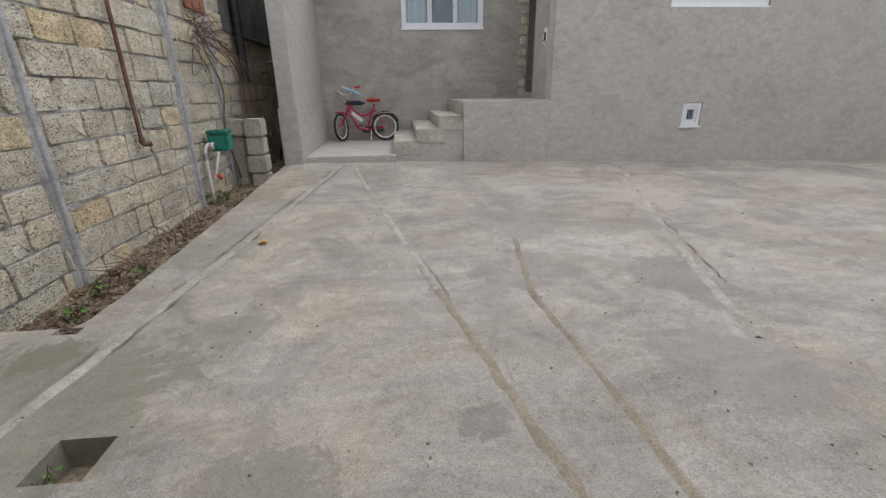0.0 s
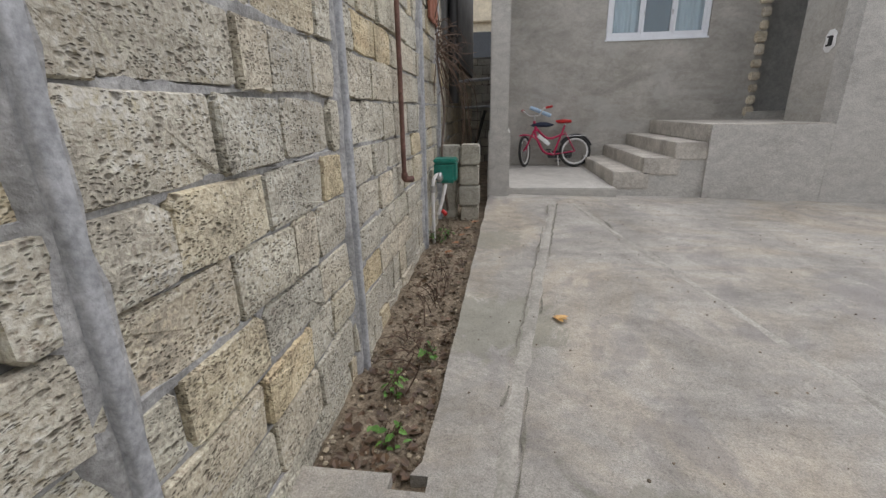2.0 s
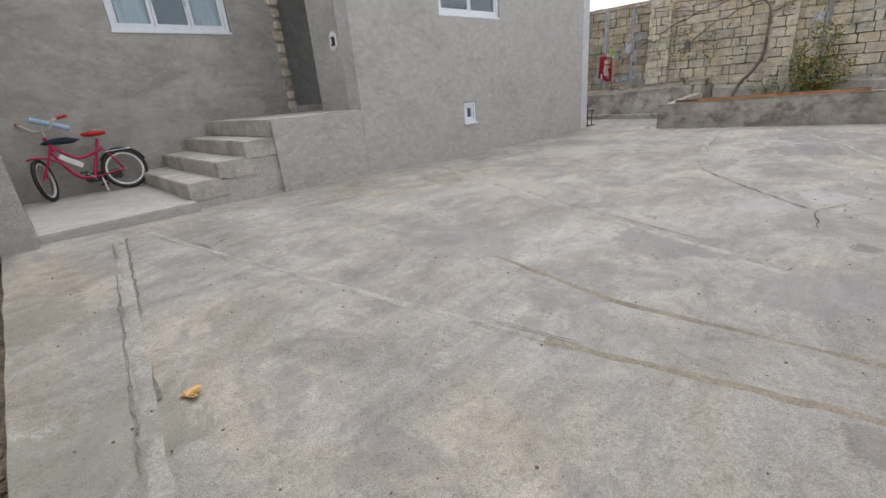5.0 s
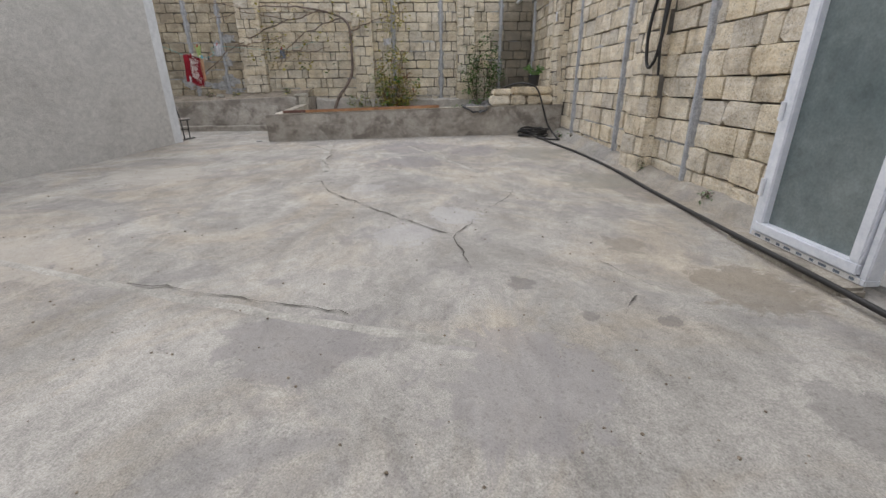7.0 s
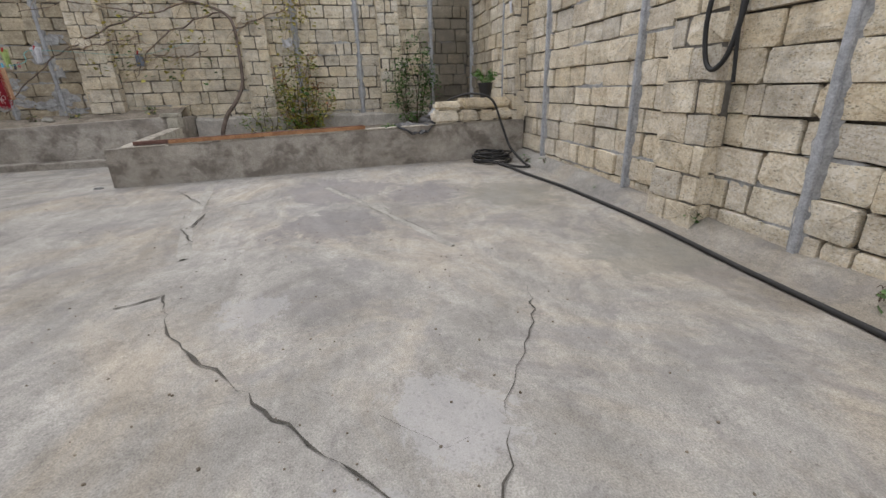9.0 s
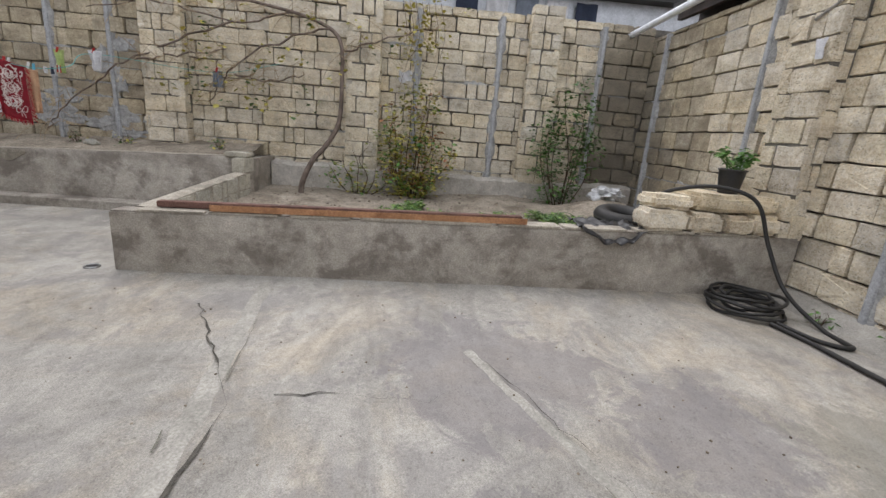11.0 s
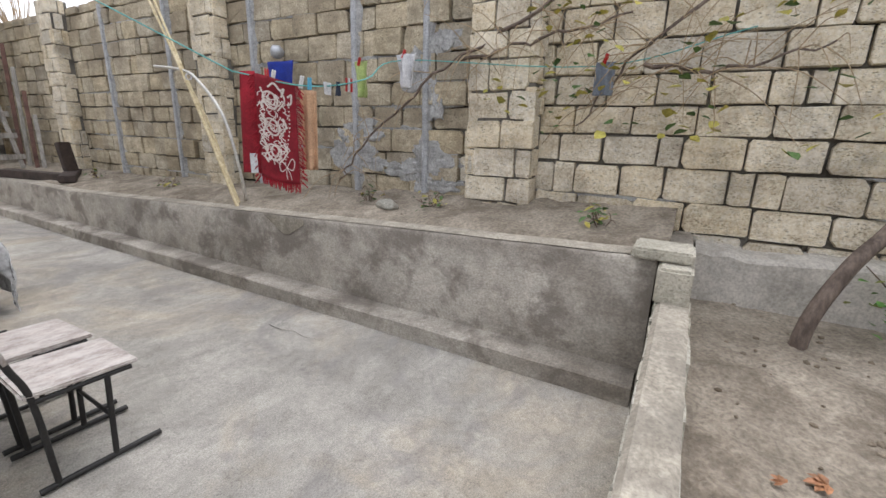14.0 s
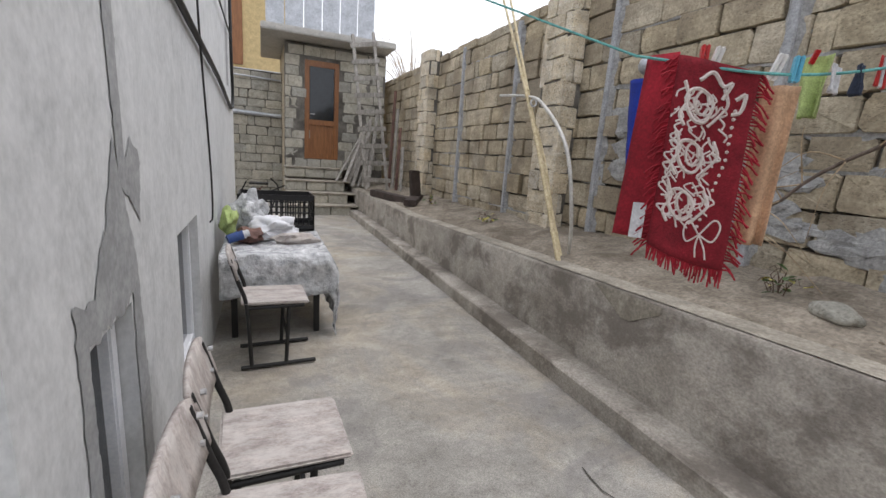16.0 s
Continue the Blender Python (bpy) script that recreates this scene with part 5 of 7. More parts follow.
    put("saddle", bm, "red")
    put("saddle_post", T([seat - Vector((0, 0, 0.04)), seat + Vector((0, 0, 0.06))], 0.012, 8), "chrome")
    put("basket", lumpy((head.x + 0.12, Y + 0.02, Z + 0.74), (0.19, 0.06, 0.045), 6, 3, 0.35), "cloth_navy", b, "dark blue padded sleeve under the handlebar")
    put("mudguard", T(circle(rear, R + 0.012, "y", 18, 20, 150), 0.018, 6), "black_plastic")
    put("mudguard", T(circle(front, R + 0.012, "y", 14, 30, 110), 0.016, 6), "pink")
    put("chain_guard", box(bmesh.new(), crank.x - 0.1, rear.x - 0.04, Y + 0.045, Y + 0.06, Z + 0.16, Z + 0.29, 0.02), "black_plastic")
    put("frame_decal", box(bmesh.new(), -0.13, 0.13, -0.034, -0.026, -0.035, 0.035, 0.004, turn=Matrix.Translation((-0.60, Y, Z + 0.47)) @ Matrix.Rotation(radians(38), 4, "Y")), "white", b, "white printed panel")
    put("carrier", T(arc([(-0.22, Y - 0.06, Z + 0.53), (0.08, Y - 0.06, Z + 0.54), (0.1, Y, Z + 0.54), (0.08, Y + 0.06, Z + 0.54), (-0.22, Y + 0.06, Z + 0.53)], 4), 0.006, 6), "chrome")
    put("kickstand", T([crank + Vector((0.08, 0, -0.02)), (-0.34, Y - 0.12, Z + 0.01)], 0.009, 6), "white")


bicycle()


# ---- plants and litter ----
def dry_vine():
    v = thing("dry_vine", (-2.0, 5.5, 0.0), "leafless dry vine tangled on the block wall", "vine")
    r = random.Random(12)
    part("stem", T(arc([(-1.98, 5.9, 0.15), (-2.02, 5.75, 0.8), (-2.0, 5.85, 1.3), (-2.02, 5.6, 1.7), (-2.0, 5.4, 2.0)]), 0.016, 6, 0.008), "bark", v, soft=60)
    bm = bmesh.new()
    for k in range(46):
        c = Vector((-1.98, 5.35 + r.uniform(-0.25, 0.2), 1.95 + r.uniform(-0.25, 0.2)))
        d = [Vector((r.uniform(0.0, 0.22), r.uniform(-0.3, 0.4), r.uniform(-0.35, 0.2))) for _ in range(2)]
        tube(bm, arc([c, c + d[0], c + d[0] + d[1] * 0.8], 3), 0.005, 4, 0.002)
    for k in range(9):
        y = 5.5 + r.uniform(-0.3, 0.8)
        tube(bm, arc([(-2.0, y, 1.9), (-1.85 + r.uniform(0, 0.2), y + 0.3, 1.5 + r.uniform(-0.2, 0.2)), (-1.8 + r.uniform(-0.1, 0.15), y + 0.5, 0.7 + r.uniform(-0.3, 0.3))], 4), 0.006, 4, 0.003)
    part("twig", bm, "twig", v)["kind"] = "stuff"


dry_vine()


def plant(name, c, size, count, mat, label, seed, leaf=0.06, stems=6, mixed=None, lean=(0, 0), wide=0.6, stem_mat="twig"):
    """A plant: branching stems and leaves set along them."""
    r = random.Random(seed)
    p = thing(name, c, label, "plant")
    c = Vector(c)
    bm = bmesh.new()
    spots, spots2 = [], []
    for k in range(stems):
        a = r.uniform(0, 6.283)
        tip = c + Vector((math.cos(a) * size[0] * r.uniform(0.3, 1) + lean[0], math.sin(a) * size[1] * r.uniform(0.3, 1) + lean[1], size[2] * r.uniform(0.55, 1)))
        mid = c.lerp(tip, 0.5) + Vector((r.uniform(-0.15, 0.15) * size[0], r.uniform(-0.15, 0.15) * size[1], 0.08 * size[2]))
        line = arc([c + Vector((r.uniform(-0.04, 0.04), r.uniform(-0.04, 0.04), -0.03)), mid, tip], 5)
        tube(bm, line, max(0.003, 0.012 * size[2]), 5, 0.002)
        for q in range(3):
            s = line[r.randrange(3, len(line))]
            e = s + Vector((r.uniform(-0.5, 0.5) * size[0], r.uniform(-0.5, 0.5) * size[1], r.uniform(-0.1, 0.25) * size[2]))
            tube(bm, arc([s, s.lerp(e, 0.5) + Vector((0, 0, 0.03)), e], 3), max(0.002, 0.005 * size[2]), 4, 0.0015)
            for _ in range(max(1, count // (stems * 4))):
                o = s.lerp(e, r.uniform(0.2, 1.05)) + Vector([r.uniform(-1, 1) * leaf * 0.8 for _ in range(3)])
                (spots2 if mixed and r.random() < 0.45 else spots).append(o)
        for _ in range(max(1, count // (stems * 4))):
            o = line[r.randrange(2, len(line))] + Vector([r.uniform(-1, 1) * leaf for _ in range(3)])
            (spots2 if mixed and r.random() < 0.45 else spots).append(o)
    part("stalk", bm, stem_mat, p)
    leaves("foliage", spots, mat, p, leaf, wide, seed)
    if spots2:
        leaves("foliage", spots2, mixed, p, leaf, wide, seed + 1)
    return p


for k, (x, y, s, n) in enumerate(((-1.87, 2.55, 0.09, 16), (-1.72, 2.9, 0.07, 12), (-1.98, 4.95, 0.13, 40), (-1.9, 5.1, 0.10, 26), (-1.8, 2.25, 0.06, 10))):
    plant("weed", (x, y, -0.03 + 0.1 * clamp((y - 2.5) / 4)), (s, s, s), n, "leaf_bright", "small green weed growing in bare soil", 100 + k, leaf=0.045, stems=5)
dead = thing("dead_shrub", (-1.75, 3.3, -0.02), "leafless dark twigs sticking out of bare soil", "shrub")
r = random.Random(33)
bm = bmesh.new()
for k in range(34):
    c = Vector((-1.80 + r.uniform(-0.12, 0.06), 3.25 + r.uniform(-0.7, 0.9), -0.03))
    e = c + Vector((r.uniform(-0.15, 0.1), r.uniform(-0.2, 0.2), r.uniform(0.03, 0.22)))
    tube(bm, arc([c, c.lerp(e, 0.5) + Vector((0.02, 0, 0.03)), e], 3), 0.004, 4, 0.002)
part("twig", bm, "twig", dead)["kind"] = "stuff"


def litter(name, label, category, spots, size, mat, seed, kind="stuff"):
    r = random.Random(seed)
    bm = bmesh.new()
    for x, y, z in spots:
        s = size * r.uniform(0.4, 1.4)
        vs = bmesh.ops.create_icosphere(bm, subdivisions=1, radius=s)["verts"]
        for v in vs:
            v.co = Vector((v.co.x * r.uniform(0.7, 1.3) + x, v.co.y * r.uniform(0.7, 1.3) + y, v.co.z * r.uniform(0.4, 0.9) + z))
    return solo(name, bm, mat, label, category, kind=kind)


r = random.Random(44)
litter("soil_clods", "loose crumbs of soil and stones along the strip", "soil", [(x, y, -0.045 + 0.1 * clamp((y - 2.5) / 4) + 0.035 * n3(x, y, 0, 3.5)) for x, y in ((r.uniform(-2.07, -1.62), 2.05 + 4.3 * r.random() ** 1.3) for _ in range(900))], 0.012, "clod", 3)
litter("bed_clods", "loose soil crumbs and stones in the raised bed", "soil", [(x, y, bed_z(x, y) + 0.004) for x, y in ((r.uniform(9.8, 12.8), r.uniform(-0.4, 4.6)) for _ in range(320))], 0.014, "clod", 4)
litter("terrace_clods", "loose stones and soil crumbs behind the low wall", "soil", [(x, y, low_top(y) + 0.0 + 0.11 * clamp((x - 12.1) / 0.8)) for x, y in ((r.uniform(12.1, 12.8), r.uniform(5.0, 13.0)) for _ in range(260))], 0.018, "clod", 5)
lr = random.Random(47)
litter("strip_stones", "pale chips and small stones on the strip's soil", "stones", [(x, y, -0.04 + 0.1 * clamp((y - 2.5) / 4) + 0.035 * n3(x, y, 0, 3.5)) for x, y in ((lr.uniform(-2.07, -1.62), 2.05 + 4.0 * lr.random() ** 1.5) for _ in range(160))], 0.011, "stone_far", 8)
dead_leaves = leaves("dead_leaves", [(x, y, -0.03 + 0.1 * clamp((y - 2.5) / 4) + 0.035 * n3(x, y, 0, 3.5)) for x, y in ((lr.uniform(-2.05, -1.62), 2.05 + 4.2 * lr.random() ** 1.4) for _ in range(420))], "leaf_dead", None, 0.05, 0.7, 31, 0.05)
tagged(dead_leaves, "dead brown leaves scattered on the strip's soil", "leaf litter", kind="stuff")
gr = random.Random(46)
litter("grit", "fine grit and small chips lying on the yard concrete", "grit", [(x, y, ground_z(x, y) + 0.002) for x, y in ((gr.uniform(-1.5, 9.2), gr.uniform(0.4, 6.4)) for _ in range(900))], 0.006, "clod", 6)


def fallen_leaf(x, y, z, s, mat, k):
    verts, faces = [], []
    for a in range(5):
        t = k + a * 0.62 - 1.25
        leaf_faces(verts, faces, Vector((0, 0, 0.006)), Vector((math.cos(t), math.sin(t), 0.15 * math.sin(k + a))), Vector((0, 0, 1)), s * (1.0 - 0.16 * abs(a - 2)), 0.55)
    me = bpy.data.meshes.new("fallen_leaf")
    me.from_pydata(verts, [], faces)
    me.materials.append(M[mat])
    ob = new("fallen_leaf", me)
    ob.location = (x, y, z)
    return tagged(ob, "curled orange dry leaf lying on the concrete" if mat == "leaf_orange" else "curled brown dry leaf lying on soil", "leaf", "fallen leaves")


fallen_leaf(-0.99, 3.28, ground_z(-0.99, 3.28) + 0.012, 0.085, "leaf_orange", 0.4)
for k in range(44):
    x, y = r.uniform(9.9, 11.2), r.uniform(1.6, 4.5)
    fallen_leaf(x, y, bed_z(x, y) + 0.02, r.uniform(0.04, 0.085), "leaf_dry" if k % 7 else "leaf_orange", k)
for k in range(5):
    fallen_leaf(-1.85 + 0.06 * k, 4.6 + 0.22 * k, 0.04 + 0.02 * k, 0.07, "leaf_dry", k)

for k in range(1):
    plant("weed", (-1.1 + 0.06 * k, 0.98 + 0.05 * k, -0.10), (0.06, 0.06, 0.08), 16, "leaf_bright", "small green weed in a hole in the concrete", 180 + k, leaf=0.04, stems=4)
solo("white_paper", grid(8, 6, lambda u, v: (12.86 - 0.02 * math.sin(u * 9 + v * 4), 2.66 + 0.2 * u, 2.17 - 0.15 * v + 0.02 * math.sin(u * 7))), "cloth_white", "crumpled white film stuck on the block wall", "plastic", soft=60)

# ---- the planter bed ----
def climber(name, c, height, spread, stems, count, leaf, mats, label, seed, low=0.05, thick=0.12):
    """A bush trained up the wall: wandering upright stems, clothed in leaves of several tones from foot to tip."""
    r = random.Random(seed)
    p = thing(name, c, label, "plant")
    c = Vector(c)
    tones = [[] for _ in mats]
    for k in range(stems):
        y = spread * (2 * (k + 0.5) / stems - 1) + r.uniform(-0.06, 0.06)
        top = height * (1 - 0.45 * abs(y / spread) ** 1.5) * r.uniform(0.7, 1.0)
        line = arc([c + Vector((r.uniform(-0.06, 0.06), y * 0.25, -0.04)), c + Vector((r.uniform(-0.1, 0.1), y * 0.7 + r.uniform(-0.08, 0.08), top * 0.35)),
                    c + Vector((r.uniform(-0.05, 0.15), y + r.uniform(-0.1, 0.1), top * 0.7)), c + Vector((r.uniform(0.0, 0.2), y + r.uniform(-0.12, 0.12), top))], 7)
        part("stalk", T(line, 0.009, 5, 0.003), "twig", p)
        clumps = [(r.uniform(low, 1.0), Vector((r.uniform(-1, 0.6), r.uniform(-1, 1), r.uniform(-0.6, 0.6))) * thick) for _ in range(max(5, count // (stems * 9)))]
        for t, off in clumps:
            q = line[min(len(line) - 1, int(t * (len(line) - 1)))] + off
            tone = tones[min(len(mats) - 1, int(r.random() ** 1.2 * len(mats)))]
            for _ in range(9):
                tone.append(q + Vector((r.gauss(0, 0.045), r.gauss(0, 0.055), r.gauss(0, 0.055))))
    for k, (spots, mat) in enumerate(zip(tones, mats)):
        if spots:
            leaves("foliage", spots, mat, p, leaf, 0.9, seed + k)
    return p


climber("yellow_bush", (12.42, 2.58, 0.32), 1.85, 0.48, 11, 2500, 0.06, ("leaf_yellow", "leaf_olive", "leaf_yellow", "leaf_bright", "leaf_dry"), "shrub with yellowing green leaves against the block wall", 7)
climber("rose_bush", (12.4, 0.3, 0.38), 2.2, 0.46, 9, 1300, 0.062, ("leaf", "leaf_bright", "leaf"), "tall dark green rose bush against the block wall", 8, 0.04, 0.16)
climber("low_shrub", (12.5, 3.35, 0.32), 0.8, 0.5, 6, 330, 0.055, ("leaf_yellow", "leaf_olive", "leaf_bright"), "sparse yellowing vine shoots near the soil", 9)
PATCH = ((10.5, 4.2, 0.16), (10.42, 3.95, 0.17), (10.7, 3.62, 0.18), (10.9, 3.45, 0.16), (10.55, 3.3, 0.18), (10.28, 3.3, 0.14), (10.8, 2.78, 0.22), (11.2, 2.7, 0.2), (11.6, 2.5, 0.13), (10.35, 2.9, 0.22), (10.36, 2.5, 0.25), (10.9, 2.35, 0.24), (11.15, 2.4, 0.2),
         (11.0, 1.95, 0.2), (10.6, 2.05, 0.24), (10.5, 1.55, 0.24), (11.1, 1.4, 0.18), (10.35, 1.1, 0.24), (11.3, 0.85, 0.18), (10.15, 0.75, 0.26), (10.6, 0.75, 0.2), (9.95, 0.95, 0.2))
for k, (x, y, w) in enumerate(PATCH):
    small = y > 3.1
    q = plant("strawberry_plant", (x, y, bed_z(x, y) + (0.22 if y < 1.0 and x < 10.3 else 0.0)), (w * 1.5, w * 1.5, 0.05 if small else 0.09), 480 if small else 520, "leaf_bright" if k % 3 else "leaf", "low bright green strawberry plant in the bed", 200 + k, leaf=0.025 if small else 0.034, stems=16, mixed="leaf" if small else "leaf_lime", wide=0.9, stem_mat="leaf")


def grape_vine():
    v = thing("grape_vine", (12.25, 4.15, 0.3), "old twisted grape vine trained along the tall wall", "vine")
    part("trunk", T(arc([(12.23, 4.16, 0.18), (12.25, 4.13, 0.48), (12.33, 4.0, 0.80), (12.45, 3.85, 1.0), (12.55, 3.68, 1.35), (12.62, 3.66, 1.9), (12.64, 3.68, 2.4), (12.68, 3.85, 2.62), (12.74, 4.3, 2.78), (12.78, 5.0, 2.9)]), 0.045, 8, 0.02), "bark", v, soft=60)
    r = random.Random(3)
    limbs = [[(12.74, 4.3, 2.78), (12.72, 5.2, 2.6), (12.7, 6.2, 2.75), (12.72, 7.2, 2.6)], [(12.68, 3.85, 2.62), (12.7, 4.8, 2.3), (12.72, 5.3, 1.9), (12.74, 5.6, 1.5)], [(12.66, 3.7, 2.3), (12.7, 3.1, 2.55), (12.7, 2.4, 2.75)],
             [(12.7, 5.2, 2.6), (12.7, 6.2, 2.2), (12.65, 6.9, 1.8), (12.6, 7.6, 1.2), (12.55, 7.8, 0.9)], [(12.78, 5.0, 2.9), (12.74, 6.2, 2.9), (12.74, 7.4, 3.0)], [(12.7, 5.2, 1.9), (12.72, 4.7, 1.85), (12.72, 4.2, 2.0)], [(12.68, 6.6, 2.0), (12.7, 5.9, 2.1), (12.7, 5.3, 2.2)]]
    bm = bmesh.new()
    spots, dry = [], []
    for l in limbs:
        line = [q + Vector((0.03 * n3(i * 0.7, q.y, 3), 0.05 * n3(i * 0.6, q.z, 5), 0.06 * n3(i * 0.5, q.y, 9))) for i, q in enumerate(arc(l, 8))]
        part("limb", T(line, 0.016, 6, 0.006), "bark", v, soft=60)
        for k in range(30):
            c = line[r.randrange(len(line))]
            e = c + Vector((r.uniform(-0.2, 0.02), r.uniform(-0.5, 0.5), r.uniform(-0.45, 0.3)))
            tube(bm, arc([c, c.lerp(e, 0.5) + Vector((-0.04, 0, 0.06)), e], 4), 0.0045, 4, 0.002)
            if r.random() < 0.4 and e.y < 6.2:
                for _ in range(4):
                    (spots if r.random() < 0.6 else dry).append(e + Vector((r.uniform(-0.1, 0.0), r.uniform(-0.1, 0.1), r.uniform(-0.12, 0.05))))
    part("shoot", bm, "straw", v, "thin dry shoots")["kind"] = "stuff"
    leaves("foliage", spots, "leaf_yellow", v, 0.085, 0.85, 5)
    leaves("foliage", dry, "leaf", v, 0.08, 0.85, 6)


grape_vine()
shoot = thing("hanging_shoots", (12.6, 2.5, 0.6), "yellow leafed vine shoots hanging over the wall", "vine")
r = random.Random(14)
bm, spots = bmesh.new(), []
for k in range(7):
    y = 2.3 + 0.09 * k
    line = arc([(12.75, y, 3.1), (12.66, y - 0.08, 2.6), (12.64, y + 0.08, 2.1 + r.uniform(-0.2, 0.4))], 5)
    tube(bm, line, 0.005, 4, 0.002)
    spots += [p + Vector((r.uniform(-0.1, 0.05), r.uniform(-0.1, 0.1), r.uniform(-0.05, 0.05))) for p in line for _ in range(2)]
part("stalk", bm, "twig", shoot)
leaves("foliage", spots, "leaf_yellow", shoot, 0.075, 0.8, 9)


def angle_bar(y0, y1, x, z, mat, skew, label):
    bm = bmesh.new()
    rows = []
    for i in range(9):
        t = i / 8
        y, xx = y0 + (y1 - y0) * t, x + skew * t
        rows.append([bm.verts.new(p) for p in ((xx, y, z + 0.05), (xx, y, z), (xx + 0.055, y, z), (xx + 0.055, y, z + 0.006), (xx + 0.007, y, z + 0.007), (xx + 0.007, y, z + 0.05))])
    for p, q in zip(rows, rows[1:]):
        for k in range(6):
            bm.faces.new((p[k], p[(k + 1) % 6], q[(k + 1) % 6], q[k]))
    bm.faces.new(rows[0])
    bm.faces.new(rows[-1][::-1])
    bmesh.ops.recalc_face_normals(bm, faces=bm.faces)
    return solo("angle_bar", on_planter(bm), mat, label, "steel bar", "steel bars on the planter")


solo("box_rail", on_planter(box(bmesh.new(), 9.59, 9.67, 1.52, 4.64, 0.53, 0.582, 0.006)), "rust", "long dark rusty steel box section lying on the planter wall", "steel bar", "steel bars on the planter")
angle_bar(1.5, 4.16, 9.49, 0.532, "rust_orange", 0.0, "long orange rusty steel angle lying on the planter wall")

tyre = thing("discarded_car_tyre", (10.3, 0.28, 0.5), "black worn car tyre lying in the bed", "tyre")
tt = Matrix.Translation((10.3, 0.28, 0.62)) @ Matrix.Rotation(radians(-7), 4, "Y")
bm = T([tt @ p for p in circle((0, 0, 0), 0.21, "z", 32)], 0.085, 12, closed=True)
part("casing", bm, "rubber", tyre, soft=60)
for k in range(5):
    part("tread_rib", T([tt @ p for p in circle((0, 0, -0.05 + 0.025 * k), 0.293 - 0.012 * abs(k - 2), "z", 32)], 0.006, 4, closed=True), "rubber", tyre)
under = thing("lower_car_tyre", (10.32, 0.26, 0.3), "black worn car tyre half sunk under another tyre", "tyre")
part("casing", T(circle((10.32, 0.26, 0.43), 0.22, "z", 32), 0.085, 12, closed=True), "rubber", under, soft=60)
part("rim_edge", T(circle((10.32, 0.26, 0.505), 0.20, "z", 32), 0.012, 6, closed=True), "rubber", under, soft=60)
bm = grid(30, 16, lambda u, v: (9.43 + 0.40 * v - 0.03 * math.sin(u * 3.14), 0.45 + 0.58 * u, 0.64 - 0.12 * math.sin(3.14 * u) * (1 - v) ** 1.5 + 0.045 * n3(u * 7, v * 5) + 0.02 * v))
thicken(solo("plastic_sack", bm, "black_plastic", "crumpled black plastic sack hanging over the planter wall", "sack", soft=60), 0.004)
solo("clear_wrap", lumpy((11.6, -0.1, 0.70), (0.16, 0.2, 0.10), 9, 4, 0.8), "sheet", "crumpled clear plastic wrap on a soil mound", "plastic", soft=60)
stones = thing("stone_shelf", (9.75, -0.4, 0.5), "row of rough limestone blocks stacked on the planter corner", "stones")
for k, (x0, x1, y0, y1, z0, z1) in enumerate(((9.46, 9.74, 0.07, 0.47, 0.655, 0.84), (9.47, 9.76, -0.24, 0.06, 0.655, 0.835), (9.46, 9.74, -0.50, -0.25, 0.66, 0.83), (9.47, 9.75, -0.79, -0.51, 0.665, 0.84),
                                                  (9.52, 9.84, 0.03, 0.40, 0.845, 0.965), (9.55, 10.02, -0.76, 0.0, 0.845, 1.0), (9.77, 10.2, -0.8, 0.15, 0.35, 0.84))):
    bm = box(bmesh.new(), x0, x1, y0, y1, z0, z1, 0.035)
    bmesh.ops.subdivide_edges(bm, edges=bm.edges[:], cuts=2, use_grid_fill=True)
    for v in bm.verts:
        q = v.co * 1.0
        v.co += Vector((n3(q.y * 7, q.z * 7, k), n3(q.x * 7, q.z * 7, k), 0.6 * n3(q.x * 6, q.y * 6, k))) * 0.035
    part("stone", bm, "stone", stones, soft=60)
pot = thing("flower_pot", (9.85, -0.45, 1.0), "black plastic flower pot with a green geranium", "flower pot")
bm = bmesh.new()
bmesh.ops.create_cone(bm, cap_ends=True, segments=24, radius1=0.085, radius2=0.115, depth=0.22, matrix=Matrix.Translation((9.82, -0.45, 1.11)))
part("pot", bm, "black_plastic", pot, soft=40)
part("rim", T(circle((9.82, -0.45, 1.215), 0.115, "z", 24), 0.009, 6, closed=True), "black_plastic", pot)
part("potting_soil", B(9.75, 9.89, -0.52, -0.38, 1.18, 1.212), "soil", pot)
r = random.Random(17)
bm, spots = bmesh.new(), []
for k in range(22):
    e = Vector((9.82 + r.uniform(-0.16, 0.16), -0.45 + r.uniform(-0.18, 0.18), 1.29 + r.uniform(-0.02, 0.1)))
    tube(bm, arc([(9.82 + r.uniform(-0.05, 0.05), -0.45 + r.uniform(-0.05, 0.05), 1.20), e - Vector((0, 0, 0.03)), e], 3), 0.004, 4)
    spots += [e + Vector((r.uniform(-0.04, 0.04), r.uniform(-0.04, 0.04), r.uniform(-0.03, 0.03))) for _ in range(7)]
part("stalk", bm, "leaf_bright", pot)
leaves("foliage", spots, "leaf_bright", pot, 0.055, 0.95, 4)
hose = thing("garden_hose", (9.1, -0.3, 0.0), "thick black garden hose coiled on the concrete", "hose")
r = random.Random(2)
pts = []
for k in range(230):
    a = k * 0.2
    rr = 0.21 + 0.07 * math.sin(k * 0.11) + r.uniform(-0.008, 0.008)
    pts.append((9.15 + rr * 1.0 * math.cos(a), -0.36 + rr * 1.1 * math.sin(a), ground_z(9.15, -0.36) + 0.016 + 0.0006 * k + 0.012 * math.sin(k * 0.57)))
part("coil", T(pts, 0.014, 7), "rubber", hose, soft=60)
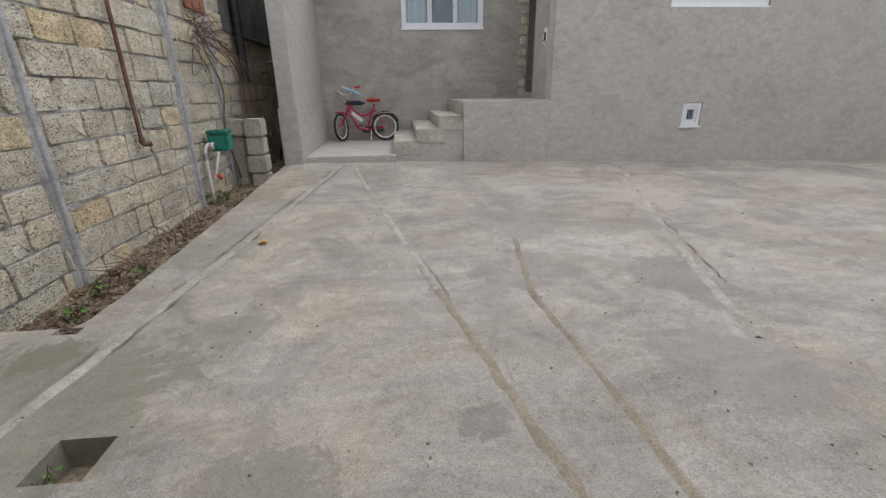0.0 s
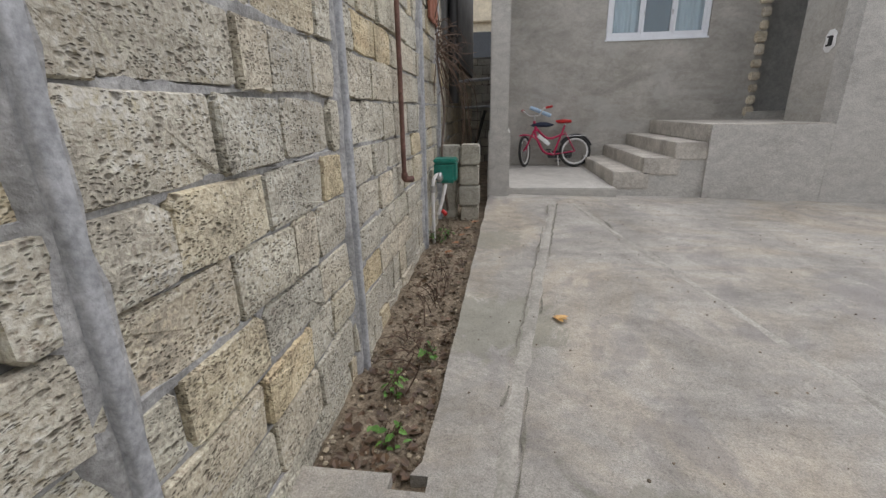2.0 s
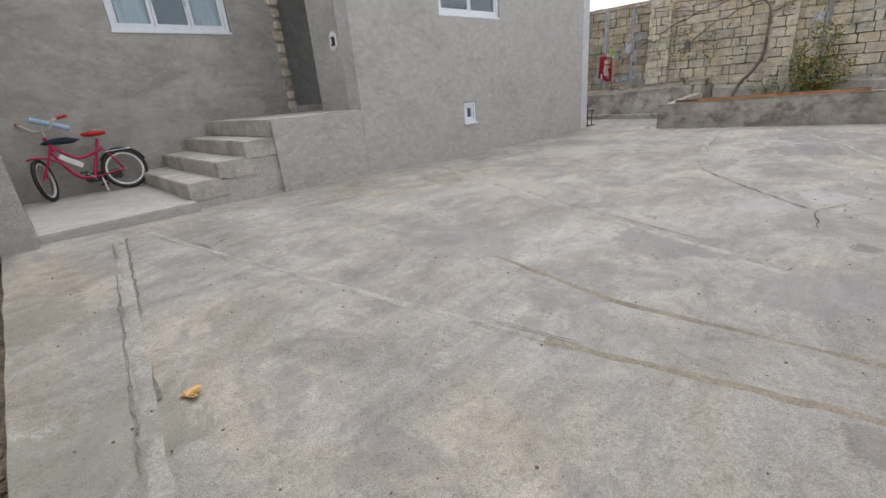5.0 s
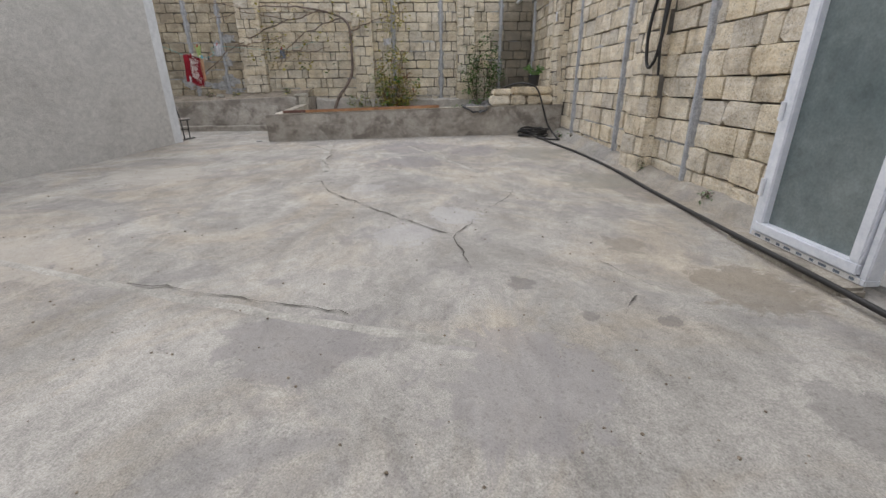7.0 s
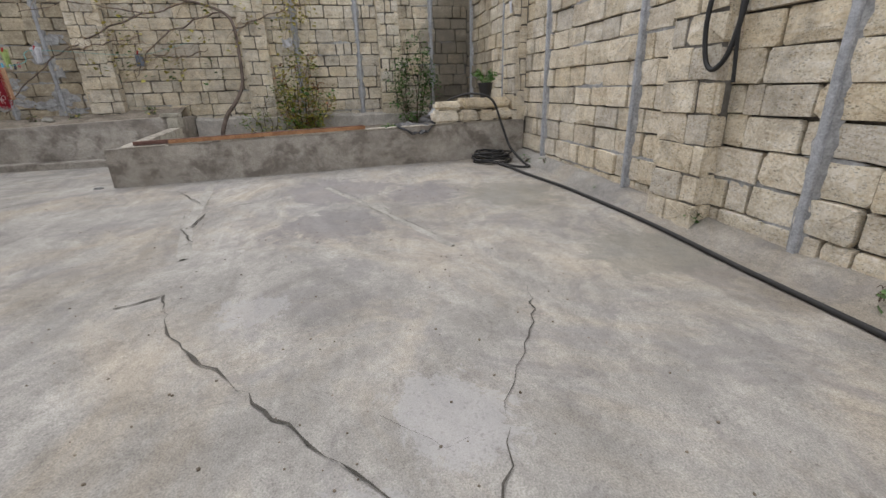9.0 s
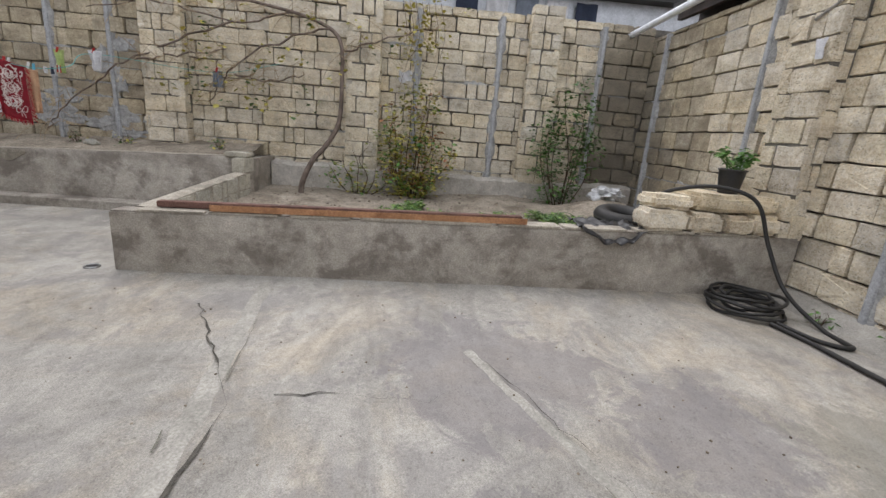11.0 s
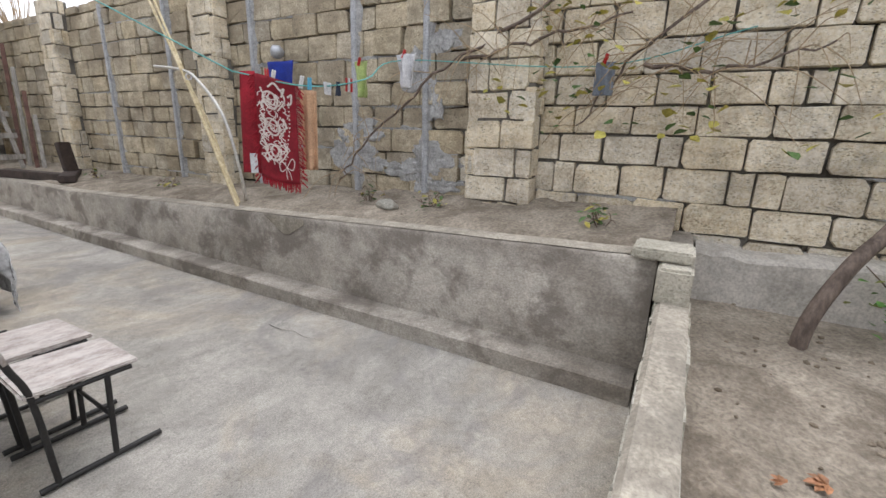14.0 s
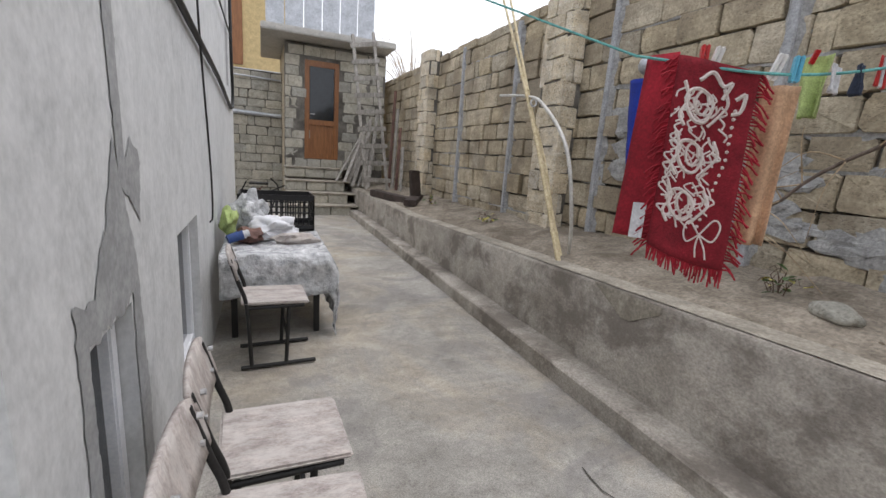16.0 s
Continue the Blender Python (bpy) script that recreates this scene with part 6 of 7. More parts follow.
part("length", T(arc([(9.9, 0.25, 0.9), (9.72, 0.1, 1.01), (9.55, -0.15, 1.07), (9.4, -0.42, 0.98), (9.3, -0.55, 0.62), (9.1, -0.62, 0.3), (8.8, -0.72, 0.11), (8.5, -0.68, 0.10), (8.6, -0.5, 0.10), (8.9, -0.4, 0.11)], 8), 0.017, 8), "rubber", hose, soft=60)
part("length", T([Vector((q.x, q.y, q.z + ground_z(q.x, q.y))) for q in arc([(8.85, -0.35, 0.02), (8.5, -0.42, 0.02), (8.0, -0.47, 0.02), (7.2, -0.6, 0.02), (6.3, -0.66, 0.02), (5.3, -0.66, 0.02), (4.2, -0.6, 0.02), (3.2, -0.5, 0.055), (2.4, -0.48, 0.055), (1.4, -0.5, 0.02)], 8)], 0.018, 8), "rubber", hose, soft=60)
loop = thing("hanging_hose", (5.5, -0.82, 1.3), "black hose loop hanging on the block wall", "hose")
part("loop", T(arc([(5.6, -0.86, 2.4), (5.75, -0.8, 1.7), (5.72, -0.8, 1.32), (5.6, -0.8, 1.25), (5.5, -0.82, 1.5), (5.45, -0.86, 2.4)], 7), 0.018, 8), "rubber", loop, soft=60)
part("tail", T(arc([(5.52, -0.86, 2.4), (5.5, -0.82, 1.6), (5.48, -0.84, 1.15)], 6), 0.014, 8), "rubber", loop, soft=60)
gutter = thing("gutter_pipe", (11.5, -0.75, 2.9), "grey white plastic gutter pipe under a dark roof edge", "pipe")
part("pipe", T([(12.95, -0.62, 2.98), (9.6, -0.75, 3.2)], 0.045, 12), "pvc_dirty", gutter, soft=60)
part("end_ring", T(circle((12.93, -0.62, 2.98), 0.046, "x", 16), 0.008, 6, closed=True), "pvc", gutter)
roof_edge = thing("roof_edge", (11.0, -1.2, 3.05), "dark tin roof edge above the block wall", "roof")
part("sheet", B(9.2, 12.3, -2.4, -0.85, 3.22, 3.27), "chair_steel", roof_edge)
part("beam", B(9.2, 12.3, -1.02, -0.95, 3.08, 3.22), "dark_wood", roof_edge)
part("beam", B(9.2, 12.3, -1.35, -1.25, 3.0, 3.22), "dark_wood", roof_edge)
solo("rag", grid(5, 6, lambda u, v: (9.55 + 0.1 * u, -0.77 + 0.015 * math.sin(u * 8 + v * 3), 2.33 - 0.16 * v)), "cloth_white", "small white rag hanging on a block pier", "rag", soft=60)
solo("leaning_stick", T([(9.75, -0.78, 2.5), (9.0, -0.86, 2.9)], 0.012, 6), "grey_wood", "thin grey stick fixed across the block wall", "stick")
drain = thing("floor_drain", (9.5, 5.16, 0.0), "small round metal floor drain set in concrete", "drain")
part("ring", T(circle((9.5, 5.16, 0.008), 0.055, "z", 20), 0.008, 6, closed=True), "chrome", drain)
part("plate", T([(9.5, 5.16, 0.0), (9.5, 5.16, 0.008)], 0.05, 20), "chair_steel", drain)
for k in range(4):
    plant("weed", (4.3 + k * 1.37, -0.88, 0.09 if k % 2 else 0.0), (0.1, 0.05, 0.12), 26, "leaf", "small green weed at the foot of the block wall", 140 + k, leaf=0.05, stems=5)
plant("weed", (8.9, -0.8, 0.0), (0.12, 0.08, 0.2), 36, "leaf_bright", "small green weed at the foot of the block wall", 150, leaf=0.07, stems=5)
for k, (x, y) in enumerate(((12.45, 6.7), (12.5, 7.4), (12.4, 10.5), (12.5, 12.6), (12.35, 5.3))):
    plant("weed", (x, y, low_top(y) + 0.01), (0.14, 0.14, 0.18), 40, "leaf", "green weed on the soil behind the low wall", 160 + k, leaf=0.07, stems=6, mixed="leaf_yellow")
pr = random.Random(28)
for y, z, n in ((6.98, 1.15, 9), (7.8, 1.25, 6), (7.1, 1.9, 4), (8.9, 1.5, 4)):
    for k in range(n):
        part("render_patch", lumpy((12.897, y + pr.uniform(-0.28, 0.28), z + pr.uniform(-0.3, 0.3)), (0.018, pr.uniform(0.08, 0.2), pr.uniform(0.06, 0.17)), pr.uniform(0, 50), 3, 0.9), "smear", wall_east, "grey mortar smear")


# ---- washing line ----
def cloth(name, c, w, h, mat, label, seed, along=(0, 1), sway=0.02, parent=None, taper=0.0):
    d = Vector((along[0], along[1], 0)).normalized()
    nrm = Vector((-d.y, d.x, 0))

    def f(u, v):
        p = Vector(c) + d * w * (u - 0.5) * (1 - taper * v) + nrm * (sway * math.sin(u * 9 + seed + v) * (0.4 + v) + 0.5 * sway * n3(u * 3, v * 3, seed)) - Vector((0, 0, h * v))
        return p
    bm = grid(14, 18, f)
    if parent:
        return thicken(part(name, bm, mat, parent, label, soft=60), 0.005)
    return thicken(solo(name, bm, mat, label, "laundry", soft=60), 0.004)


ROPE = [(10.55, 9.0, 2.55), (11.02, 7.15, 1.72), (11.29, 6.85, 1.66), (11.7, 6.75, 1.74), (12.5, 7.0, 1.98), (12.72, 5.5, 1.9), (12.8, 4.6, 2.1)]
line = thing("washing_line", (11.6, 6.9, 1.6), "thin turquoise washing line stretched to the wall", "clothes line")
part("cord", T([Vector(p) for p in ROPE[:2]] + arc(ROPE[1:], 6), 0.0045, 6), "cord", line)


def towel():
    t = thing("patterned_towel", (11.2, 6.93, 1.1), "wine red fringed towel with a cream swirl pattern on the line", "towel")
    a, b = Vector((11.09, 7.05, 1.715)), Vector((11.28, 6.86, 1.655))
    d = Vector((b.x - a.x, b.y - a.y, 0)).normalized()
    nrm = Vector((d.y, -d.x, 0)) * -1
    if nrm.dot(Vector((9.9, 6.0, 0)) - a.to_2d().to_3d()) < 0:
        nrm = -nrm
    b = a.lerp(b, 0.80)
    W, H = (b - a).length, 0.57

    def f(u, v, off=0.0):
        top = a.lerp(b, u)
        return top + nrm * (0.018 * math.sin(u * 7 + 0.8) * (0.3 + v) + 0.012 * math.sin(v * 5 + u * 4) + off) - Vector((0, 0, H * v * (1 + 0.04 * math.sin(u * 3))))
    thicken(part("cloth", grid(20, 26, f), "wine", t, soft=60), 0.006)
    r = random.Random(6)

    def stroke(bm, pts, w):
        line = arc([Vector((p[0], p[1], 0)) for p in pts], 5)
        tube(bm, [f(clamp(p.x, 0.02, 0.98), clamp(p.y, 0.02, 0.98), 0.007) for p in line], w, 5)
    bm = bmesh.new()
    for k in range(3):
        y = 0.2 + 0.25 * k
        stroke(bm, [(0.35 + 0.18 * math.cos(q * 0.9), y + 0.11 * math.sin(q * 0.9) * (1 - q * 0.09)) for q in range(8)], 0.0058)
        stroke(bm, [(0.38 + 0.09 * math.cos(-q), y + 0.055 * math.sin(-q)) for q in range(7)], 0.005)
        stroke(bm, [(0.62, y - 0.09), (0.70, y - 0.02), (0.60, y + 0.05), (0.50, y + 0.10)], 0.005)
        stroke(bm, [(0.12, y - 0.08), (0.2, y), (0.12, y + 0.08), (0.2, y + 0.13)], 0.005)
    stroke(bm, [(0.3, 0.10), (0.45, 0.05), (0.6, 0.10), (0.7, 0.08), (0.62, 0.16)], 0.0058)
    stroke(bm, [(0.78, 0.15), (0.88, 0.12), (0.86, 0.2), (0.76, 0.22)], 0.0058)
    for k in range(90):
        u, v = r.uniform(0.08, 0.66), r.uniform(0.14, 0.78)
        stroke(bm, [(u, v), (u + r.uniform(-0.12, 0.12), v + 0.03), (u + r.uniform(-0.12, 0.12), v + 0.06)], 0.003)
    stroke(bm, [(0.66, 0.84), (0.52, 0.78), (0.46, 0.84), (0.52, 0.89), (0.66, 0.84)], 0.003)
    stroke(bm, [(0.66, 0.84), (0.80, 0.75), (0.88, 0.78), (0.82, 0.86), (0.66, 0.84)], 0.003)
    stroke(bm, [(0.66, 0.84), (0.64, 0.90), (0.66, 0.96)], 0.003)
    stroke(bm, [(0.66, 0.84), (0.74, 0.90), (0.78, 0.96)], 0.003)
    part("swirl_pattern", bm, "cream_print", t, "raised cream swirls")
    bm = bmesh.new()
    for k in range(16):
        v = 0.2 + 0.6 * k / 15
        p = f(0.80 - 0.32 * max(0, v - 0.45) * 1.6, v, 0.006)
        bmesh.ops.create_icosphere(bm, subdivisions=1, radius=0.006, matrix=Matrix.Translation(p))
    part("dot_border", bm, "cream_print", t)
    bm = bmesh.new()
    for k in range(60):
        v = k / 59
        for u, s in ((0.0, -1), (1.0, 1)):
            p = f(u, v)
            e = p + d * s * r.uniform(0.02, 0.045) - Vector((0, 0, r.uniform(0.01, 0.05))) + nrm * r.uniform(-0.015, 0.015)
            tube(bm, [p, p.lerp(e, 0.5) + Vector((0, 0, 0.006)), e], 0.0028, 4)
        p = f(v, 1.0)
        tube(bm, [p, p - Vector((r.uniform(-0.01, 0.01), r.uniform(-0.01, 0.01), r.uniform(0.02, 0.06)))], 0.0028, 4)
    part("fringe", bm, "fringe", t, "tousled red fringe")
    bm = grid(5, 20, lambda u, v: f(0.0, v) - d * (0.085 * u * (1 + 0.3 * v)) - nrm * (0.05 * u) + Vector((0, 0, 0.01)))
    thicken(part("folded_back", bm, "fringe", t, soft=60), 0.004)
    bm = grid(4, 6, lambda u, v: f(0.0, 0.78 + 0.2 * v, 0.004) - d * (0.02 + 0.04 * u))
    part("pale_lining", bm, "cloth_white", t, soft=60)


towel()


def peg(p, mat, k, label):
    g = thing("clothes_peg", p, label, "clothes peg", "pegs on the washing line")
    p = Vector(p)
    m = Matrix.Translation(p) @ Matrix.Rotation(radians(20 * math.sin(k)), 4, "X") @ Matrix.Rotation(radians(-35), 4, "Z")
    for s in (-1, 1):
        part("jaw", box(bmesh.new(), 0.002 * s - 0.005 + 0.004 * s, 0.002 * s + 0.005 + 0.004 * s, -0.011, 0.011, -0.04, 0.03, 0.003, turn=m), mat, g)
    part("spring", T([m @ Vector((-0.01, 0, 0.0)), m @ Vector((0.01, 0, 0.0))], 0.005, 8), "chrome", g)


for k, (u, mat, lab) in enumerate(((0.0, "red", "red plastic clothes peg holding a towel"), (0.10, "white", "white plastic clothes peg on the line"), (0.55, "white", "white plastic clothes peg on the line"), (0.68, "peg_blue", "light blue plastic clothes peg on the line"))):
    peg(Vector((11.1, 7.04, 1.72)).lerp(Vector((11.34, 6.80, 1.67)), u + 0.15), mat, k, lab)
cloth("white_tag", (11.40, 6.80, 1.69), 0.09, 0.07, "cloth_white", "white plastic clip strip hanging on the line", 3, along=(1, 0.3), sway=0.005)
cloth("navy_rag", (11.47, 6.78, 1.70), 0.05, 0.08, "cloth_navy", "dark rag pegged on the washing line", 4, along=(1, 0.3), sway=0.01)
for k, q in enumerate((-1, 0, 1)):
    cloth("striped_clip", (11.56 + 0.028 * q, 6.77 + 0.004 * q, 1.73), 0.028, 0.08, "red" if q else "cloth_white", "red plastic clip on the line" if q else "white plastic clip on the line", 5, along=(1, 0.3), sway=0.002)
cloth("beige_cloth", (11.33, 6.89, 1.64), 0.10, 0.47, "cloth_beige", "beige cloth hanging behind the towel", 6, along=(1, -1), sway=0.015, taper=0.2)
cloth("blue_cloth", (12.70, 8.70, 2.08), 0.40, 0.66, "cloth_blue", "royal blue cloth hanging by the wall", 7, sway=0.03, taper=0.25)
cloth("green_cloth", (12.54, 7.49, 2.0), 0.16, 0.30, "cloth_green", "small pale green cloth on the washing line", 8, sway=0.03, taper=0.4)
cloth("white_cloth", (12.46, 6.96, 2.02), 0.20, 0.26, "cloth_white", "small crumpled white cloth on the washing line", 9, sway=0.04, taper=0.7)
cloth("grey_cloth", (12.68, 5.44, 1.92), 0.125, 0.22, "cloth_grey", "small grey cloth pegged near the wall", 10, sway=0.02)
for p, mat in (((12.52, 7.49, 2.0), "red"), ((12.44, 6.96, 2.02), "red"), ((12.66, 5.44, 1.94), "red")):
    peg(p, mat, 2, "red plastic clothes peg holding a small cloth")
solo("grey_ball", lumpy((12.74, 8.78, 2.18), (0.07, 0.07, 0.07), 3, 2, 0.15), "galv", "round grey lump above the blue cloth", "ball", soft=60)
for k, pts in enumerate(([(12.0, 8.6, 0.62), (12.2, 9.55, 1.85), (12.45, 10.95, 3.5)], [(12.08, 8.68, 0.62), (12.22, 9.5, 1.75), (12.4, 10.6, 3.3)], [(12.12, 8.78, 0.62), (12.25, 9.3, 1.4), (12.3, 9.8, 2.0)])):
    c = thing("cane_pole", pts[0], "long pale cane pole leaning on the low wall", "pole", "canes leaning by the wall")
    part("cane", T(arc(pts, 5), 0.02 if k < 2 else 0.012, 8, 0.012), "bamboo", c, soft=60)
    for q in range(6):
        p = arc(pts, 5)[1 + q]
        part("node", T([p - Vector((0, 0, 0.006)), p + Vector((0, 0, 0.006))], 0.023 if k < 2 else 0.015, 8), "bamboo", c)
bent = thing("bent_pipe", (12.15, 8.72, 0.62), "pale bent plastic pipe tied to the cane poles", "pipe")
part("pipe", T(arc([(12.2, 8.75, 0.6), (12.05, 8.6, 1.0), (12.0, 8.7, 1.5), (12.1, 9.2, 1.85), (12.25, 9.7, 1.98), (12.3, 10.3, 2.05)], 7), 0.014, 8), "pale_pipe", bent, soft=60)
part("tie", T(circle((12.2, 9.5, 1.9), 0.03, "y", 12), 0.008, 6, closed=True), "cloth_white", bent)
solo("loose_stone", lumpy((12.32, 7.05, 0.80), (0.07, 0.10, 0.05), 3, 3, 0.3), "stone_grey", "rounded grey stone on the soil terrace", "stone", soft=60)


# ---- the alley ----
def school_chair():
    c = thing("school_chair", (0, 0, 0), "old school chair with weathered plywood seat and dark steel frame", "chair", "school chairs along the wall")
    seat = box(bmesh.new(), -0.19, 0.20, -0.19, 0.19, 0.405, 0.423, 0.008)
    for v in seat.verts:
        v.co.z += 0.02 * (v.co.x > 0.15) * -0.6 + 0.012 * (abs(v.co.y) / 0.19) ** 2
        if abs(v.co.x) > 0.17:
            v.co.y *= 0.93
    part("seat", seat, "seat_wood", c, soft=40)
    bm = grid(4, 12, lambda u, v: (-0.222 + 0.012 * (2 * v - 1) ** 2 - 0.045 * u, -0.19 + 0.38 * v, 0.56 + 0.17 * u - 0.02 * (2 * v - 1) ** 6 * (1 if u > 0.5 else -1)))
    thicken(part("backrest", bm, "seat_wood", c, soft=50), 0.014)
    for s in (-1, 1):
        y = 0.165 * s
        part("runner", T([(-0.2, y, 0.013), (0.24, y, 0.013)], 0.013, 8), "chair_steel", c, soft=60)
        part("leg", T([(0.06, y, 0.013), (0.08, y, 0.40)], 0.012, 8), "chair_steel", c, soft=60)
        part("leg", T(arc([(-0.14, y, 0.013), (-0.16, y, 0.40), (-0.2, y, 0.55), (-0.245, y, 0.70)], 5), 0.012, 8), "chair_steel", c, soft=60)
        part("side_rail", T([(-0.16, y, 0.395), (0.17, y, 0.392)], 0.011, 8), "chair_steel", c, soft=60)
        for z in (0.61, 0.69):
            part("rivet", T([(-0.22, y * 0.85, z), (-0.205, y * 0.85, z)], 0.009, 8), "chrome", c)
    part("cross_bar", T([(0.07, -0.165, 0.2), (0.07, 0.165, 0.2)], 0.009, 8), "chair_steel", c, soft=60)
    return c


chair = school_chair()
chair.matrix_basis = pose(9.985, 7.40, 0.006, 0, 0, 2)
copy_thing(chair, pose(9.99, 6.99, 0.006, 0, 0, -2))
copy_thing(chair, pose(9.99, 8.88, 0.006, 0, 0, 3))

table = thing("low_table", (10.05, 9.75, 0.0), "low table draped in crumpled grey plastic sheeting", "table")
part("tabletop", box(bmesh.new(), 9.68, 10.36, 9.16, 10.4, 0.57, 0.61, 0.01), "grey_wood", table)
for x in (9.74, 10.3):
    for y in (9.24, 10.3):
        part("leg", B(x - 0.02, x + 0.02, y - 0.02, y + 0.02, 0.0, 0.57), "chair_steel", table)


def drape(u, v):
    """A sheet over the table hanging down on three sides."""
    x = 9.66 + 0.98 * u
    y = 8.98 + 1.5 * v
    over = max(0.0, x - 10.38) + max(0.0, 9.14 - y)
    z = 0.628 - over * 1.9 + 0.014 * n3(x * 7, y * 7) + 0.008 * n3(x * 19, y * 19)
    x2 = min(x, 10.40 + 0.05 * n3(y * 5, z * 4) + 0.025 * n3(y * 15, z * 12) + 0.03)
    y2 = max(y, 9.12 + 0.04 * n3(x * 6, z * 4) + 0.02 * n3(x * 16, z * 12))
    return x2, y2, z


sheet = thicken(solo("plastic_sheet", grid(70, 90, drape), "sheet", "crumpled grey plastic sheet draped over the low table", "sheet", soft=60), 0.003)


def crate(x0, x1, y0, y1, z0, z1):
    c = thing("plastic_crate", ((x0 + x1) / 2, (y0 + y1) / 2, z0), "black slatted plastic fruit crate on the low table", "crate")
    for a, b, d, e in ((x0, x1, y0, y0 + 0.015), (x0, x1, y1 - 0.015, y1), (x0, x0 + 0.015, y0, y1), (x1 - 0.015, x1, y0, y1)):
        part("rail", B(a, b, d, e, z1 - 0.05, z1, bevel=0.004), "black_plastic", c)
        part("rail", B(a, b, d, e, z0, z0 + 0.05, bevel=0.004), "black_plastic", c)
        long_x = b - a > e - d
        n = 14 if long_x else 10
        for k in range(n + 1):
            t = k / n
            if long_x:
                q = a + (b - a - 0.012) * t
                part("slat", B(q, q + 0.012, d, e, z0 + 0.05, z1 - 0.05), "black_plastic", c)
            else:
                q = d + (e - d - 0.012) * t
                part("slat", B(a, b, q, q + 0.012, z0 + 0.05, z1 - 0.05), "black_plastic", c)
        for z in (z0 + 0.1, z0 + 0.15, z0 + 0.2):
            if z < z1 - 0.06:
                part("cross_slat", B(a + 0.001, b - 0.001, d + 0.001, e - 0.001, z, z + 0.012), "black_plastic", c)
    part("base", B(x0, x1, y0, y1, z0, z0 + 0.012), "black_plastic", c)


crate(9.74, 10.36, 9.98, 10.36, 0.64, 0.95)
solo("white_bag", lumpy((10.02, 9.72, 0.70), (0.19, 0.14, 0.10), 4, 4, 0.5, 0.3), "bag", "crumpled white plastic bag on the low table", "bag", soft=60)
solo("silver_bag", lumpy((9.83, 9.9, 0.80), (0.13, 0.11, 0.16), 7, 4, 0.6, 0.2), "sheet", "shiny crumpled clear bag on the low table", "bag", soft=60)
solo("dusty_rag", lumpy((10.16, 9.5, 0.66), (0.16, 0.07, 0.05), 9, 3, 0.5, 0.2), "seat_wood", "dusty rag lying on the low table", "bundle", soft=60)
solo("yellow_bag", lumpy((9.70, 9.62, 0.78), (0.06, 0.10, 0.10), 12, 3, 0.5), "cloth_green", "pale green plastic bag beside the wall", "bag", soft=60)
solo("brown_bundle", lumpy((9.84, 9.55, 0.68), (0.09, 0.12, 0.06), 15, 3, 0.5, 0.2), "rust", "brown cloth bundle on the low table", "bundle", soft=60)
bottle = thing("bottle", (9.72, 9.42, 0.63), "dark blue plastic bottle with a white cap", "bottle")
part("bottle", T([(9.70, 9.4, 0.68), (9.76, 9.42, 0.70), (9.80, 9.43, 0.71)], 0.035, 12), "blue", bottle, soft=60)
part("cap", T([(9.80, 9.43, 0.71), (9.84, 9.44, 0.72)], 0.03, 12), "cloth_white", bottle, soft=60)
cable = thing("wall_cable", (9.62, 10.0, 1.8), "black cable running along the pale wall", "cable")
part("cable", T(arc([(SIDE + 0.02, 6.9, 2.05), (SIDE + 0.02, 8.2, 1.93), (SIDE + 0.025, 10.0, 1.85), (SIDE + 0.02, 11.9, 1.76), (SIDE + 0.02, 11.95, 2.4), (SIDE + 0.02, 11.95, 3.5)], 5), 0.017, 8), "cable", cable, soft=60)
part("cable", T(arc([(SIDE + 0.02, 8.85, 2.6), (SIDE + 0.02, 8.95, 1.96), (SIDE + 0.03, 9.15, 1.2), (SIDE + 0.02, 9.26, 0.88), (SIDE + 0.01, 9.2, 0.84)], 5), 0.006, 6), "cable", cable)
part("cable", T(arc([(SIDE + 0.03, 6.9, 2.35), (SIDE + 0.03, 9.0, 2.45), (SIDE + 0.03, 11.9, 2.5)], 5), 0.008, 6), "cable", cable)


def ladder():
    l = thing("wooden_ladder", (12.1, 15.3, 0.6), "weathered grey wooden ladder leaning by the outhouse", "ladder")
    a0, a1, b0, b1 = Vector((11.92, 14.9, 0.6)), Vector((11.74, 15.9, 3.75)), Vector((12.36, 14.9, 0.6)), Vector((12.18, 15.9, 3.85))
    for p, q in ((a0, a1), (b0, b1)):
        bm = box(bmesh.new(), -0.03, 0.03, -0.022, 0.022, 0, (q - p).length, 0.005, turn=Matrix.Translation(p) @ (q - p).to_track_quat("Z", "Y").to_matrix().to_4x4())
        part("rail", bm, "grey_wood", l)
    for k in range(9):
        t = 0.06 + 0.108 * k
        p, q = a0.lerp(a1, t), b0.lerp(b1, t)
        bm = box(bmesh.new(), -0.045, 0.045, -0.012, 0.012, -0.08, (q - p).length + 0.08, 0.004, turn=Matrix.Translation(p + Vector((0, -0.04, 0))) @ (q - p).to_track_quat("Z", "X").to_matrix().to_4x4())
        part("rung", bm, "grey_wood", l)


